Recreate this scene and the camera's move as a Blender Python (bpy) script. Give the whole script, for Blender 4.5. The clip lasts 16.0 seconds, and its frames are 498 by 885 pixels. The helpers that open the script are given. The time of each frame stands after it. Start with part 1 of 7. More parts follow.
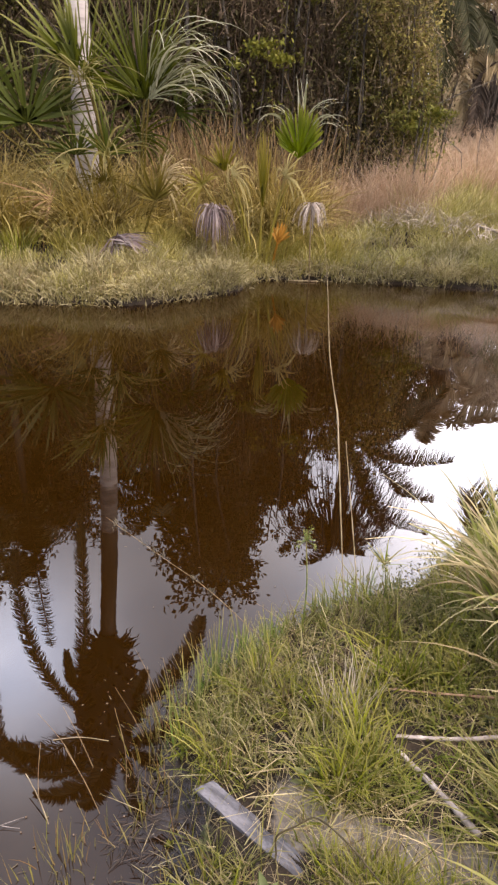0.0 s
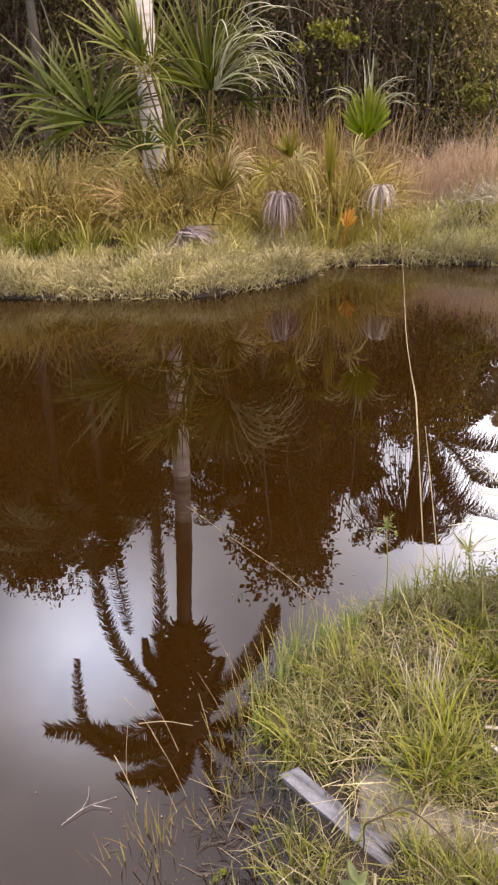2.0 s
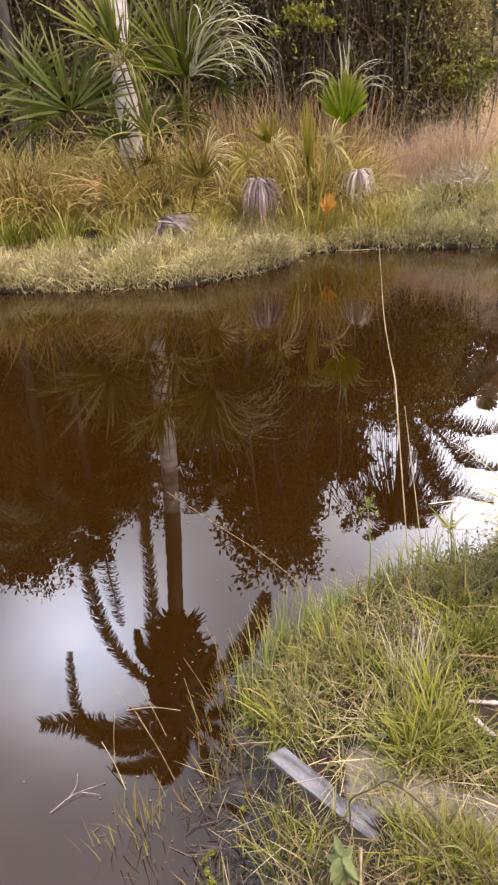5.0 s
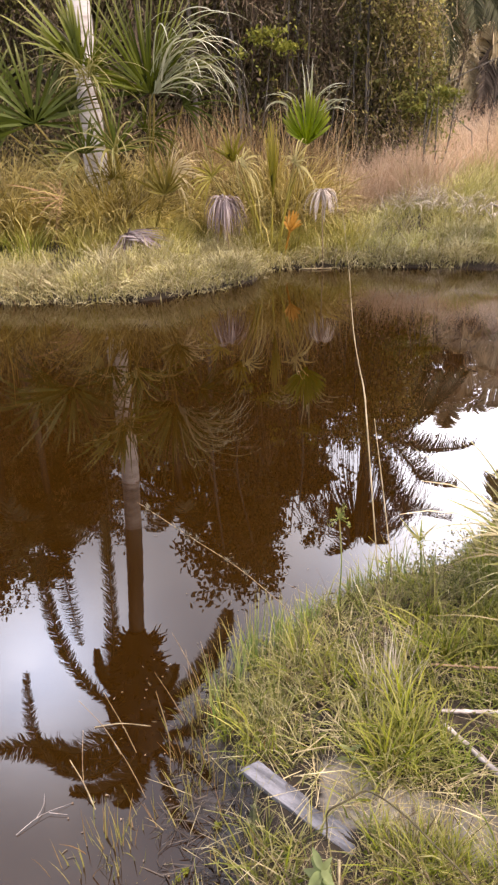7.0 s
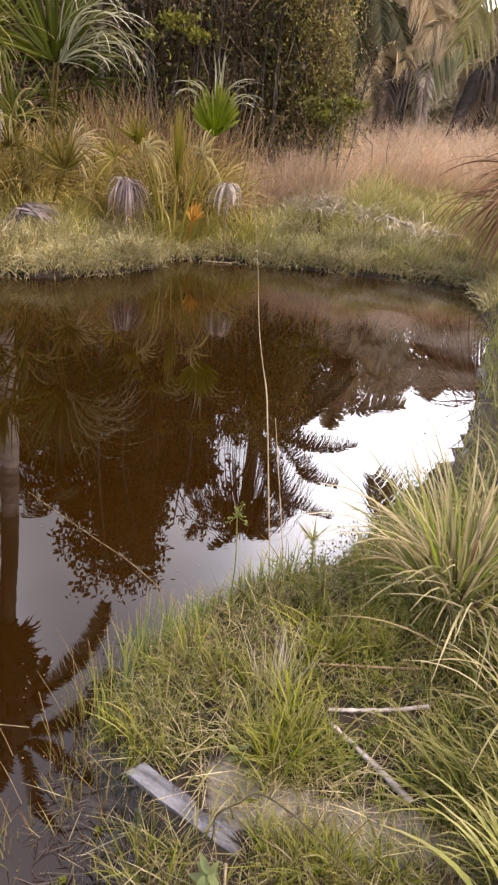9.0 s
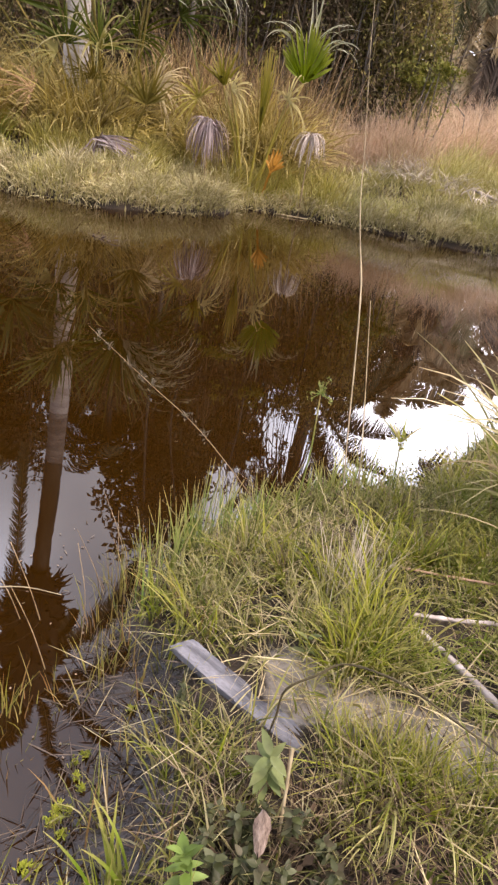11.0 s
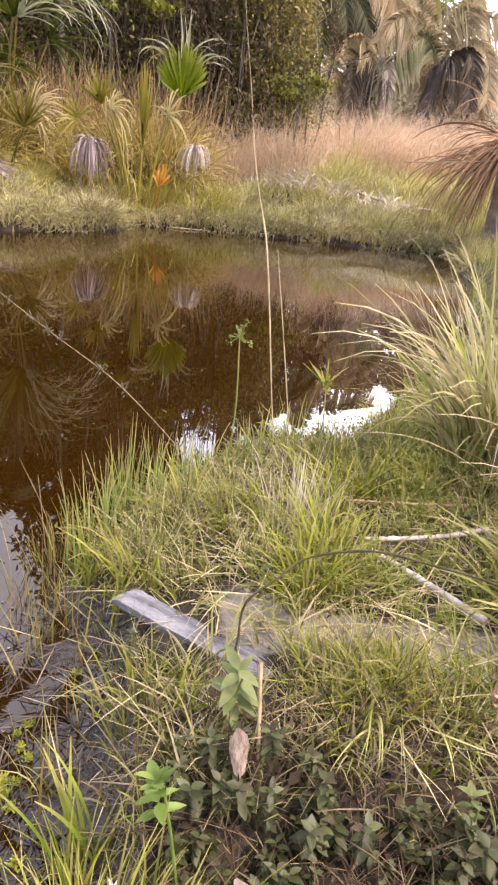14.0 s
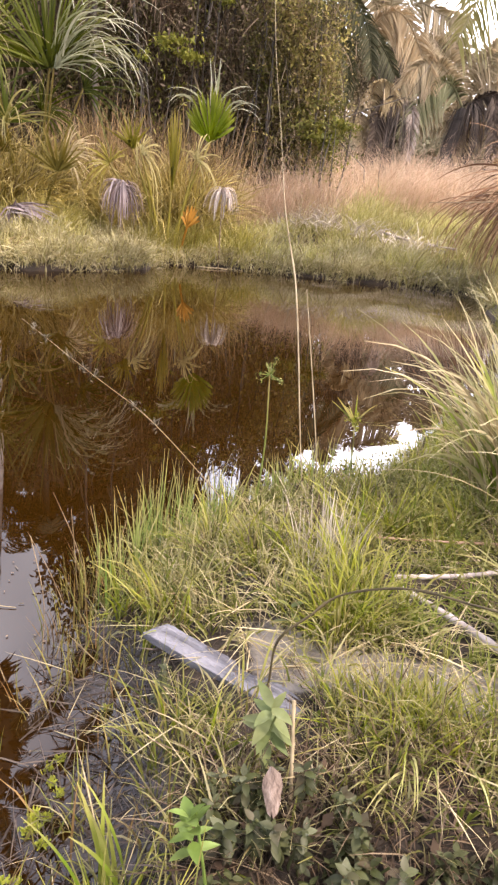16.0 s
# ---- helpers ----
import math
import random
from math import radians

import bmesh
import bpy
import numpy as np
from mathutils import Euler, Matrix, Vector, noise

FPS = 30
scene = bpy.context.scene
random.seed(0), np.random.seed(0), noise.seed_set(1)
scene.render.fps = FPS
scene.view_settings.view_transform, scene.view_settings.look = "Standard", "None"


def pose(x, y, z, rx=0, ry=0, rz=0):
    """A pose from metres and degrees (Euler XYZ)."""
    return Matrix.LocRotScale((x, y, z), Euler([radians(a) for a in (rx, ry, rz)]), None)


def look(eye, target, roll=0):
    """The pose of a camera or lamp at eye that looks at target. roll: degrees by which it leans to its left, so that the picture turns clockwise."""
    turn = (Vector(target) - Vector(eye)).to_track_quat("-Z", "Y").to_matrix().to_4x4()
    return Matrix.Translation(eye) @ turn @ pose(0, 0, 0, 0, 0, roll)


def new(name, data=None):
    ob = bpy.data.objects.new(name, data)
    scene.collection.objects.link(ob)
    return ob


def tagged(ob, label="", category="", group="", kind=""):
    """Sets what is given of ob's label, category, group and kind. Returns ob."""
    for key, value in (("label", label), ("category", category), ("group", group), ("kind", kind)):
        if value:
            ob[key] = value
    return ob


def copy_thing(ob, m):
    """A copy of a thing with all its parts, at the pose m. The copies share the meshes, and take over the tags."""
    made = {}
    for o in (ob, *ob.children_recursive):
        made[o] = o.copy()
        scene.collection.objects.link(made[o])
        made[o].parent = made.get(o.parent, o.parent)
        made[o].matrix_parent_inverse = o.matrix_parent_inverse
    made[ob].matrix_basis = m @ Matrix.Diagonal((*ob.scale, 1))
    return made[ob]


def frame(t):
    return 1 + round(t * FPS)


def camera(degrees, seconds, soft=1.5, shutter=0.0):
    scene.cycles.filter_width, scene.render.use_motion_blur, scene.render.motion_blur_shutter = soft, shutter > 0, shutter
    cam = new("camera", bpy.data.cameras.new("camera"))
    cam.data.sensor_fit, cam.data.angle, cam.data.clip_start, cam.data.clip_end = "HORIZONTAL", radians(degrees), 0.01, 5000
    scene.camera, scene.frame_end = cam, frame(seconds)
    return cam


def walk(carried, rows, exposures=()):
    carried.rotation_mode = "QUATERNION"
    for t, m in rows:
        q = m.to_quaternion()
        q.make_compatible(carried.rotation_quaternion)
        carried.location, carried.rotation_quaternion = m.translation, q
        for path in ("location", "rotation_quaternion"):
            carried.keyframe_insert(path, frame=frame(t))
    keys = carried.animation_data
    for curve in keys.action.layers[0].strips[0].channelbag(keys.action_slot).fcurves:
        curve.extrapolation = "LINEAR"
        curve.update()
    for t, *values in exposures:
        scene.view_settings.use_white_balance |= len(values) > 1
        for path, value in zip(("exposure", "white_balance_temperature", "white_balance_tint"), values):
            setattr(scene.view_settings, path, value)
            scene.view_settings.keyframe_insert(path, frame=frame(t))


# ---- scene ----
cam = camera(39.65, 16.0, soft=2.4)
PATH = [  # seconds, eye, target, roll
    (0, (-0.044, -0.064, 1.715), (-0.021, 3.573, 0.050), 1.35),
    (0.5, (-0.052, -0.068, 1.708), (-0.206, 3.560, 0.031), 0.48),
    (1, (-0.060, -0.074, 1.712), (-0.243, 3.564, 0.058), 0.68),
    (1.5, (-0.053, -0.074, 1.704), (-0.250, 3.541, 0.003), -1.02),
    (2, (-0.068, -0.056, 1.700), (-0.446, 3.538, -0.014), -2.44),
    (2.5, (-0.048, -0.045, 1.685), (-0.276, 3.513, -0.128), -2.63),
    (3, (-0.019, -0.068, 1.701), (-0.170, 3.572, 0.049), -4.50),
    (3.5, (-0.010, -0.088, 1.723), (0.012, 3.552, 0.063), -3.33),
    (4, (-0.005, -0.079, 1.708), (-0.015, 3.582, 0.095), -2.87),
    (4.5, (-0.023, -0.067, 1.695), (-0.212, 3.532, -0.040), -3.51),
    (4.7, (-0.031, -0.063, 1.690), (-0.332, 3.512, -0.080), -3.93),
    (6.8, (-0.078, -0.057, 1.652), (-0.271, 3.552, -0.062), -0.79),
    (7, (-0.080, -0.064, 1.660), (-0.160, 3.562, -0.029), -1.80),
    (7.5, (-0.107, -0.067, 1.668), (0.153, 3.561, 0.005), 2.20),
    (8, (-0.144, -0.055, 1.660), (0.363, 3.518, -0.065), 5.63),
    (8.5, (-0.149, -0.041, 1.654), (0.473, 3.505, -0.089), 6.67),
    (9, (-0.130, -0.024, 1.652), (0.449, 3.546, -0.055), 5.95),
    (9.5, (-0.082, -0.006, 1.632), (0.493, 3.539, -0.129), 6.00),
    (10, (-0.071, 0.074, 1.526), (0.285, 3.601, -0.327), 10.26),
    (10.2, (-0.085, 0.100, 1.455), (0.225, 3.613, -0.432), 10.34),
    (12.3, (-0.283, 0.091, 0.940), (0.100, 3.786, -0.543), 10.39),
    (12.5, (-0.287, 0.089, 0.939), (0.043, 3.791, -0.540), 9.92),
    (13, (-0.257, 0.095, 0.942), (0.112, 3.777, -0.577), 7.27),
    (13.5, (-0.205, 0.092, 0.941), (0.400, 3.736, -0.595), 6.84),
    (14, (-0.170, 0.092, 0.940), (0.621, 3.690, -0.617), 6.48),
    (14.5, (-0.162, 0.089, 0.939), (0.699, 3.699, -0.555), 6.61),
    (15, (-0.167, 0.081, 0.945), (0.666, 3.755, -0.400), 6.75),
    (15.5, (-0.173, 0.078, 0.947), (0.587, 3.765, -0.407), 6.15),
    (16, (-0.189, 0.080, 0.946), (0.461, 3.778, -0.434), 5.96),
]

EXPOSURE = [(0.0, -0.36, 7650, 22), (1.0, -0.18, 7650, 22), (2.0, -0.11, 7650, 22), (3.5, -0.09, 7650, 22), (7.0, 0.06, 7650, 22), (9.0, -0.29, 7650, 22), (10.2, -0.32, 7650, 22), (12.3, 0.36, 7480, 23), (15.0, 0.26, 7480, 23), (16.0, 0.3, 7480, 23)]
walk(cam, [(t, look(eye, target, roll)) for t, eye, target, roll in PATH], EXPOSURE)

# ---- light: bright overcast sky with thin white cloud ahead, a veiled high sun over the right shoulder ----
SUN_AZ, SUN_EL = radians(125), radians(52)          # clockwise from +y, above the horizon
SUN_DIR = Vector((math.sin(SUN_AZ) * math.cos(SUN_EL), math.cos(SUN_AZ) * math.cos(SUN_EL), math.sin(SUN_EL)))


def make_world():
    w = bpy.data.worlds.new("overcast")
    scene.world = w
    w.use_nodes = True
    nt = w.node_tree
    nt.nodes.clear()
    n, l = nt.nodes, nt.links
    out, bg = n.new("ShaderNodeOutputWorld"), n.new("ShaderNodeBackground")
    sky = n.new("ShaderNodeTexSky")
    sky.sky_type = "NISHITA"
    sky.sun_disc = False
    sky.sun_elevation, sky.sun_rotation = SUN_EL, SUN_AZ
    sky.dust_density, sky.air_density = 4.0, 1.2
    sc = n.new("ShaderNodeVectorMath")
    sc.operation = "SCALE"
    sc.inputs["Scale"].default_value = 0.6
    l.new(sky.outputs[0], sc.inputs[0])
    tc = n.new("ShaderNodeTexCoord")
    clouds = n.new("ShaderNodeTexNoise")
    clouds.inputs["Scale"].default_value = 2.6
    clouds.inputs["Detail"].default_value = 5.0
    clouds.inputs["Roughness"].default_value = 0.5
    l.new(tc.outputs["Generated"], clouds.inputs["Vector"])
    ramp = n.new("ShaderNodeValToRGB")
    ramp.color_ramp.elements[0].position, ramp.color_ramp.elements[0].color = 0.36, (10.4, 13.2, 18.0, 1)
    ramp.color_ramp.elements[1].position, ramp.color_ramp.elements[1].color = 0.62, (21.5, 23.8, 27.5, 1)
    l.new(clouds.outputs["Fac"], ramp.inputs["Fac"])
    # the cloud is thinnest and whitest ahead to the right
    dot = n.new("ShaderNodeVectorMath")
    dot.operation = "DOT_PRODUCT"
    dot.inputs[1].default_value = Vector((0.37, 0.81, 0.46)).normalized()
    l.new(tc.outputs["Generated"], dot.inputs[0])
    pos = n.new("ShaderNodeMath")
    pos.operation = "MAXIMUM"
    pos.inputs[1].default_value = 0.0
    l.new(dot.outputs["Value"], pos.inputs[0])
    pw = n.new("ShaderNodeMath")
    pw.operation = "POWER"
    pw.inputs[1].default_value = 34.0
    l.new(pos.outputs[0], pw.inputs[0])
    glow = n.new("ShaderNodeMath")
    glow.operation = "MULTIPLY_ADD"
    glow.inputs[1].default_value, glow.inputs[2].default_value = 5.4, 0.66
    l.new(pw.outputs[0], glow.inputs[0])
    # a second, broad bright field of cloud high over the pond
    dot2 = n.new("ShaderNodeVectorMath")
    dot2.operation = "DOT_PRODUCT"
    dot2.inputs[1].default_value = Vector((-0.30, 0.70, 0.645)).normalized()
    l.new(tc.outputs["Generated"], dot2.inputs[0])
    pos2 = n.new("ShaderNodeMath")
    pos2.operation = "MAXIMUM"
    pos2.inputs[1].default_value = 0.0
    l.new(dot2.outputs["Value"], pos2.inputs[0])
    pw2 = n.new("ShaderNodeMath")
    pw2.operation = "POWER"
    pw2.inputs[1].default_value = 180.0
    l.new(pos2.outputs[0], pw2.inputs[0])
    field = n.new("ShaderNodeMath")
    field.operation = "MULTIPLY_ADD"
    field.inputs[1].default_value = 4.6
    l.new(pw2.outputs[0], field.inputs[0])
    l.new(glow.outputs[0], field.inputs[2])
    veil = n.new("ShaderNodeVectorMath")
    veil.operation = "SCALE"
    l.new(ramp.outputs["Color"], veil.inputs[0])
    l.new(field.outputs[0], veil.inputs["Scale"])
    add = n.new("ShaderNodeVectorMath")
    add.operation = "ADD"
    l.new(sc.outputs[0], add.inputs[0])
    l.new(veil.outputs[0], add.inputs[1])
    l.new(add.outputs[0], bg.inputs["Color"])
    bg.inputs["Strength"].default_value = 0.13
    l.new(bg.outputs[0], out.inputs[0])


make_world()
sun_data = bpy.data.lights.new("sun", "SUN")
sun_data.energy, sun_data.angle, sun_data.color = 5.0, radians(9), (1.0, 0.95, 0.86)
sun = new("sun", sun_data)
sun.matrix_world = look(SUN_DIR * 60, (0, 0, 0))

# ---- mesh helpers ----
rng = np.random.default_rng(11)
UP = np.array([0.0, 0.0, 1.0])


def mesh_of(name, verts, quads=None, tris=None, mat=None, along=None, smooth=True):
    """A mesh out of arrays of vertices, four- and three-sided faces."""
    verts = np.asarray(verts, np.float32).reshape(-1, 3)
    q = np.zeros((0, 4), np.int32) if quads is None else np.asarray(quads, np.int32).reshape(-1, 4)
    t = np.zeros((0, 3), np.int32) if tris is None else np.asarray(tris, np.int32).reshape(-1, 3)
    me = bpy.data.meshes.new(name)
    me.vertices.add(len(verts))
    me.vertices.foreach_set("co", verts.ravel())
    me.loops.add(q.size + t.size)
    me.loops.foreach_set("vertex_index", np.concatenate([q.ravel(), t.ravel()]))
    me.polygons.add(len(q) + len(t))
    starts = np.concatenate([np.arange(len(q)) * 4, q.size + np.arange(len(t)) * 3]).astype(np.int32)
    me.polygons.foreach_set("loop_start", starts)
    me.polygons.foreach_set("use_smooth", np.full(len(q) + len(t), smooth, bool))
    if along is not None:
        a = me.attributes.new("along", "FLOAT", "POINT")
        a.data.foreach_set("value", np.asarray(along, np.float32).ravel())
    me.update(calc_edges=True)
    if mat:
        me.materials.append(mat)
    return me


class Geo:
    """Collects ribbons, tubes and leaves into one mesh."""

    def __init__(self):
        self.v, self.q, self.a, self.n = [], [], [], 0

    def add(self, v, q, a):
        v = np.asarray(v, float).reshape(-1, 3)
        self.v.append(v), self.q.append(np.asarray(q).reshape(-1, 4) + self.n), self.a.append(np.asarray(a, float).ravel())
        self.n += len(v)
        return self

    def ribbons(self, paths, sides, widths):
        """paths (N, S, 3), sides (N, S, 3) or (N, 1, 3), widths (N, S)."""
        n, s, _ = paths.shape
        half = sides * widths[..., None] / 2
        v = np.stack([paths - half, paths + half], 2).reshape(-1, 3)
        i = (np.arange(n)[:, None] * s + np.arange(s - 1)[None]) * 2
        q = np.stack([i, i + 1, i + 3, i + 2], -1)
        a = np.broadcast_to(np.linspace(0, 1, s)[None, :, None], (n, s, 2))
        return self.add(v, q, a)

    def tube(self, path, radii, sides=6, rough=0.0):
        path, radii = np.asarray(path, float), np.asarray(radii, float)
        d = np.gradient(path, axis=0)
        d /= np.linalg.norm(d, axis=1, keepdims=True) + 1e-9
        ref = np.array([0.0, 1.0, 0.0]) if abs(d[:, 1]).mean() < 0.8 else np.array([1.0, 0.0, 0.0])
        u = np.cross(d, ref)
        u /= np.linalg.norm(u, axis=1, keepdims=True) + 1e-9
        w = np.cross(d, u)
        ang = np.arange(sides) / sides * 2 * np.pi
        r = radii[:, None] * (1 + rough * rng.normal(size=(len(path), sides)))
        v = path[:, None] + r[..., None] * (np.cos(ang)[None, :, None] * u[:, None] + np.sin(ang)[None, :, None] * w[:, None])
        s = len(path)
        i, j = np.meshgrid(np.arange(s - 1), np.arange(sides), indexing="ij")
        k = (j + 1) % sides
        q = np.stack([i * sides + j, i * sides + k, (i + 1) * sides + k, (i + 1) * sides + j], -1)
        a = np.broadcast_to(np.linspace(0, 1, s)[:, None], (s, sides))
        self.add(v, q, a)
        # end caps, as fans round a middle vertex folded into four-sided faces
        for row in (0, s - 1):
            ring = v[row]
            c = np.vstack([ring, ring.mean(0)])
            jj = np.arange(0, sides - 1, 2)
            self.add(c, np.stack([np.full(len(jj), sides), jj, jj + 1, (jj + 2) % sides], -1), np.full(len(c), row / (s - 1)))
        return self

    def mesh(self, name, mat, smooth=True):
        return mesh_of(name, np.concatenate(self.v), np.concatenate(self.q), None, mat, np.concatenate(self.a), smooth)


def unit(v):
    return v / (np.linalg.norm(v, axis=-1, keepdims=True) + 1e-9)


def blades(geo, base, length, width, lean, bend, heading=None, steps=4, twist=0.6, tip=0.12):
    """Grass blades: base (N, 3); length, width (N); lean and bend in degrees from upright at the root and added towards the tip."""
    n = len(base)
    heading = rng.uniform(0, 2 * np.pi, n) if heading is None else heading
    s = np.linspace(0, 1, steps)
    theta = np.radians(np.broadcast_to(lean, n)[:, None] + np.broadcast_to(bend, n)[:, None] * s[None] ** 1.3)
    d = np.stack([np.cos(heading), np.sin(heading), 0 * heading], -1)
    step = (np.broadcast_to(length, n) / (steps - 1))[:, None, None] * (np.sin(theta)[..., None] * d[:, None] + np.cos(theta)[..., None] * UP)
    path = base[:, None] + np.concatenate([np.zeros((n, 1, 3)), np.cumsum(step[:, :-1], 1)], 1)
    side = np.stack([-np.sin(heading), np.cos(heading), 0 * heading], -1)
    normal = np.cos(theta)[..., None] * d[:, None] - np.sin(theta)[..., None] * UP
    phi = rng.normal(0, twist, n)[:, None, None]
    side = np.cos(phi) * side[:, None] + np.sin(phi) * normal
    w = np.broadcast_to(width, n)[:, None] * np.clip(np.minimum(0.55 + s * 1.6, 1.25 * (1 - s) ** 0.8 + tip), 0, 1)[None]
    return geo.ribbons(path, side, w)


def leaves(geo, at, size, up_bias=0.4, aspect=0.45):
    """Small leaves: pointed rhombs with a fold, at (N, 3)."""
    n = len(at)
    d = unit(rng.normal(size=(n, 3)) + np.array([0, 0, -0.25]))
    nrm = unit(rng.normal(size=(n, 3)) + up_bias * UP * 2)
    sd = unit(np.cross(d, nrm))
    size = np.broadcast_to(size, n)[:, None]
    a, c = at - d * size / 2, at + d * size / 2
    mid = at - unit(np.cross(sd, d)) * size * 0.06
    v = np.stack([a, mid + sd * size * aspect / 2, c, mid - sd * size * aspect / 2], 1)
    i = np.arange(n)[:, None] * 4
    return geo.add(v, i + np.arange(4)[None], np.tile([0, 0.5, 1, 0.5], n))


def thing(name, label, category, group="", at=(0, 0, 0), mesh=None):
    ob = new(name, mesh)
    ob.matrix_world = Matrix.Translation(at)
    return tagged(ob, label, category, group)


def part(name, mesh, parent, label="", m=None):
    ob = new(name, mesh)
    ob.parent = parent
    if m is not None:
        ob.matrix_basis = m
    if label:
        ob["label"] = label
    return ob


def spline(points, n):
    """A smooth line through a few points."""
    p = np.asarray(points, float)
    t = np.linspace(0, 1, len(p))
    x = np.linspace(0, 1, n)
    q = np.vstack([2 * p[0] - p[1], p, 2 * p[-1] - p[-2]])
    k = np.clip((x * (len(p) - 1)).astype(int), 0, len(p) - 2)
    f = (x * (len(p) - 1) - k)[:, None]
    a, b, c, d = q[k], q[k + 1], q[k + 2], q[k + 3]
    return 0.5 * (2 * b + (c - a) * f + (2 * a - 5 * b + 4 * c - d) * f**2 + (3 * b - 3 * c + d - a) * f**3)


# ---- materials ----
def ramp_node(n, stops):
    r = n.new("ShaderNodeValToRGB")
    e = r.color_ramp.elements
    while len(e) < len(stops):
        e.new(0.5)
    for i, (p, c) in enumerate(stops):
        e[i].position, e[i].color = p, (*c, 1)
    return r


def foliage(name, colors, tip=None, trans=0.3, rough=0.55, patch=1.2, patch_color=None, spec=0.3, each=False):
    """Leaf material: each blade takes its own tone; tones drift over patches of the ground; tips may be dry, or paled
    for sheen on deep green fans.
    """
    m = bpy.data.materials.new(name)
    m.use_nodes = True
    nt = m.node_tree
    n, l = nt.nodes, nt.links
    n.clear()
    out = n.new("ShaderNodeOutputMaterial")
    geo = n.new("ShaderNodeNewGeometry")
    ramp = ramp_node(n, [(i / (len(colors) - 1), c) for i, c in enumerate(colors)])
    info = n.new("ShaderNodeObjectInfo")
    l.new(info.outputs["Random"] if each else geo.outputs["Random Per Island"], ramp.inputs["Fac"])
    col = ramp.outputs["Color"]
    noise_t = n.new("ShaderNodeTexNoise")
    noise_t.inputs["Scale"].default_value = patch
    noise_t.inputs["Detail"].default_value = 3
    l.new(geo.outputs["Position"], noise_t.inputs["Vector"])
    if patch_color:
        mr = n.new("ShaderNodeMapRange")
        mr.inputs["From Min"].default_value, mr.inputs["From Max"].default_value = 0.45, 0.65
        l.new(noise_t.outputs["Fac"], mr.inputs["Value"])
        mx = n.new("ShaderNodeMix")
        mx.data_type = "RGBA"
        l.new(mr.outputs[0], mx.inputs["Factor"])
        l.new(col, mx.inputs["A"])
        mx.inputs["B"].default_value = (*patch_color, 1)
        col = mx.outputs["Result"]
    if tip:
        at = n.new("ShaderNodeAttribute")
        at.attribute_name = "along"
        mr = n.new("ShaderNodeMapRange")
        mr.inputs["From Min"].default_value, mr.inputs["From Max"].default_value = 0.55, 1.0
        mr.inputs["To Max"].default_value = 0.8
        l.new(at.outputs["Fac"], mr.inputs["Value"])
        mx = n.new("ShaderNodeMix")
        mx.data_type = "RGBA"
        l.new(mr.outputs[0], mx.inputs["Factor"])
        l.new(col, mx.inputs["A"])
        mx.inputs["B"].default_value = (*tip, 1)
        col = mx.outputs["Result"]
    hsv = n.new("ShaderNodeHueSaturation")
    vr = n.new("ShaderNodeMapRange")
    vr.inputs["From Min"].default_value, vr.inputs["From Max"].default_value = 0.3, 0.7
    vr.inputs["To Min"].default_value, vr.inputs["To Max"].default_value = 0.7, 1.3
    l.new(noise_t.outputs["Fac"], vr.inputs["Value"])
    hsv.inputs["Saturation"].default_value = 1.03
    l.new(vr.outputs[0], hsv.inputs["Value"])
    l.new(col, hsv.inputs["Color"])
    bs = n.new("ShaderNodeBsdfPrincipled")
    bs.inputs["Roughness"].default_value = rough
    bs.inputs["Specular IOR Level"].default_value = spec
    l.new(hsv.outputs[0], bs.inputs["Base Color"])
    tr = n.new("ShaderNodeBsdfTranslucent")
    l.new(hsv.outputs[0], tr.inputs["Color"])
    mix = n.new("ShaderNodeMixShader")
    mix.inputs[0].default_value = trans
    l.new(bs.outputs[0], mix.inputs[1])
    l.new(tr.outputs[0], mix.inputs[2])
    l.new(mix.outputs[0], out.inputs[0])
    return m


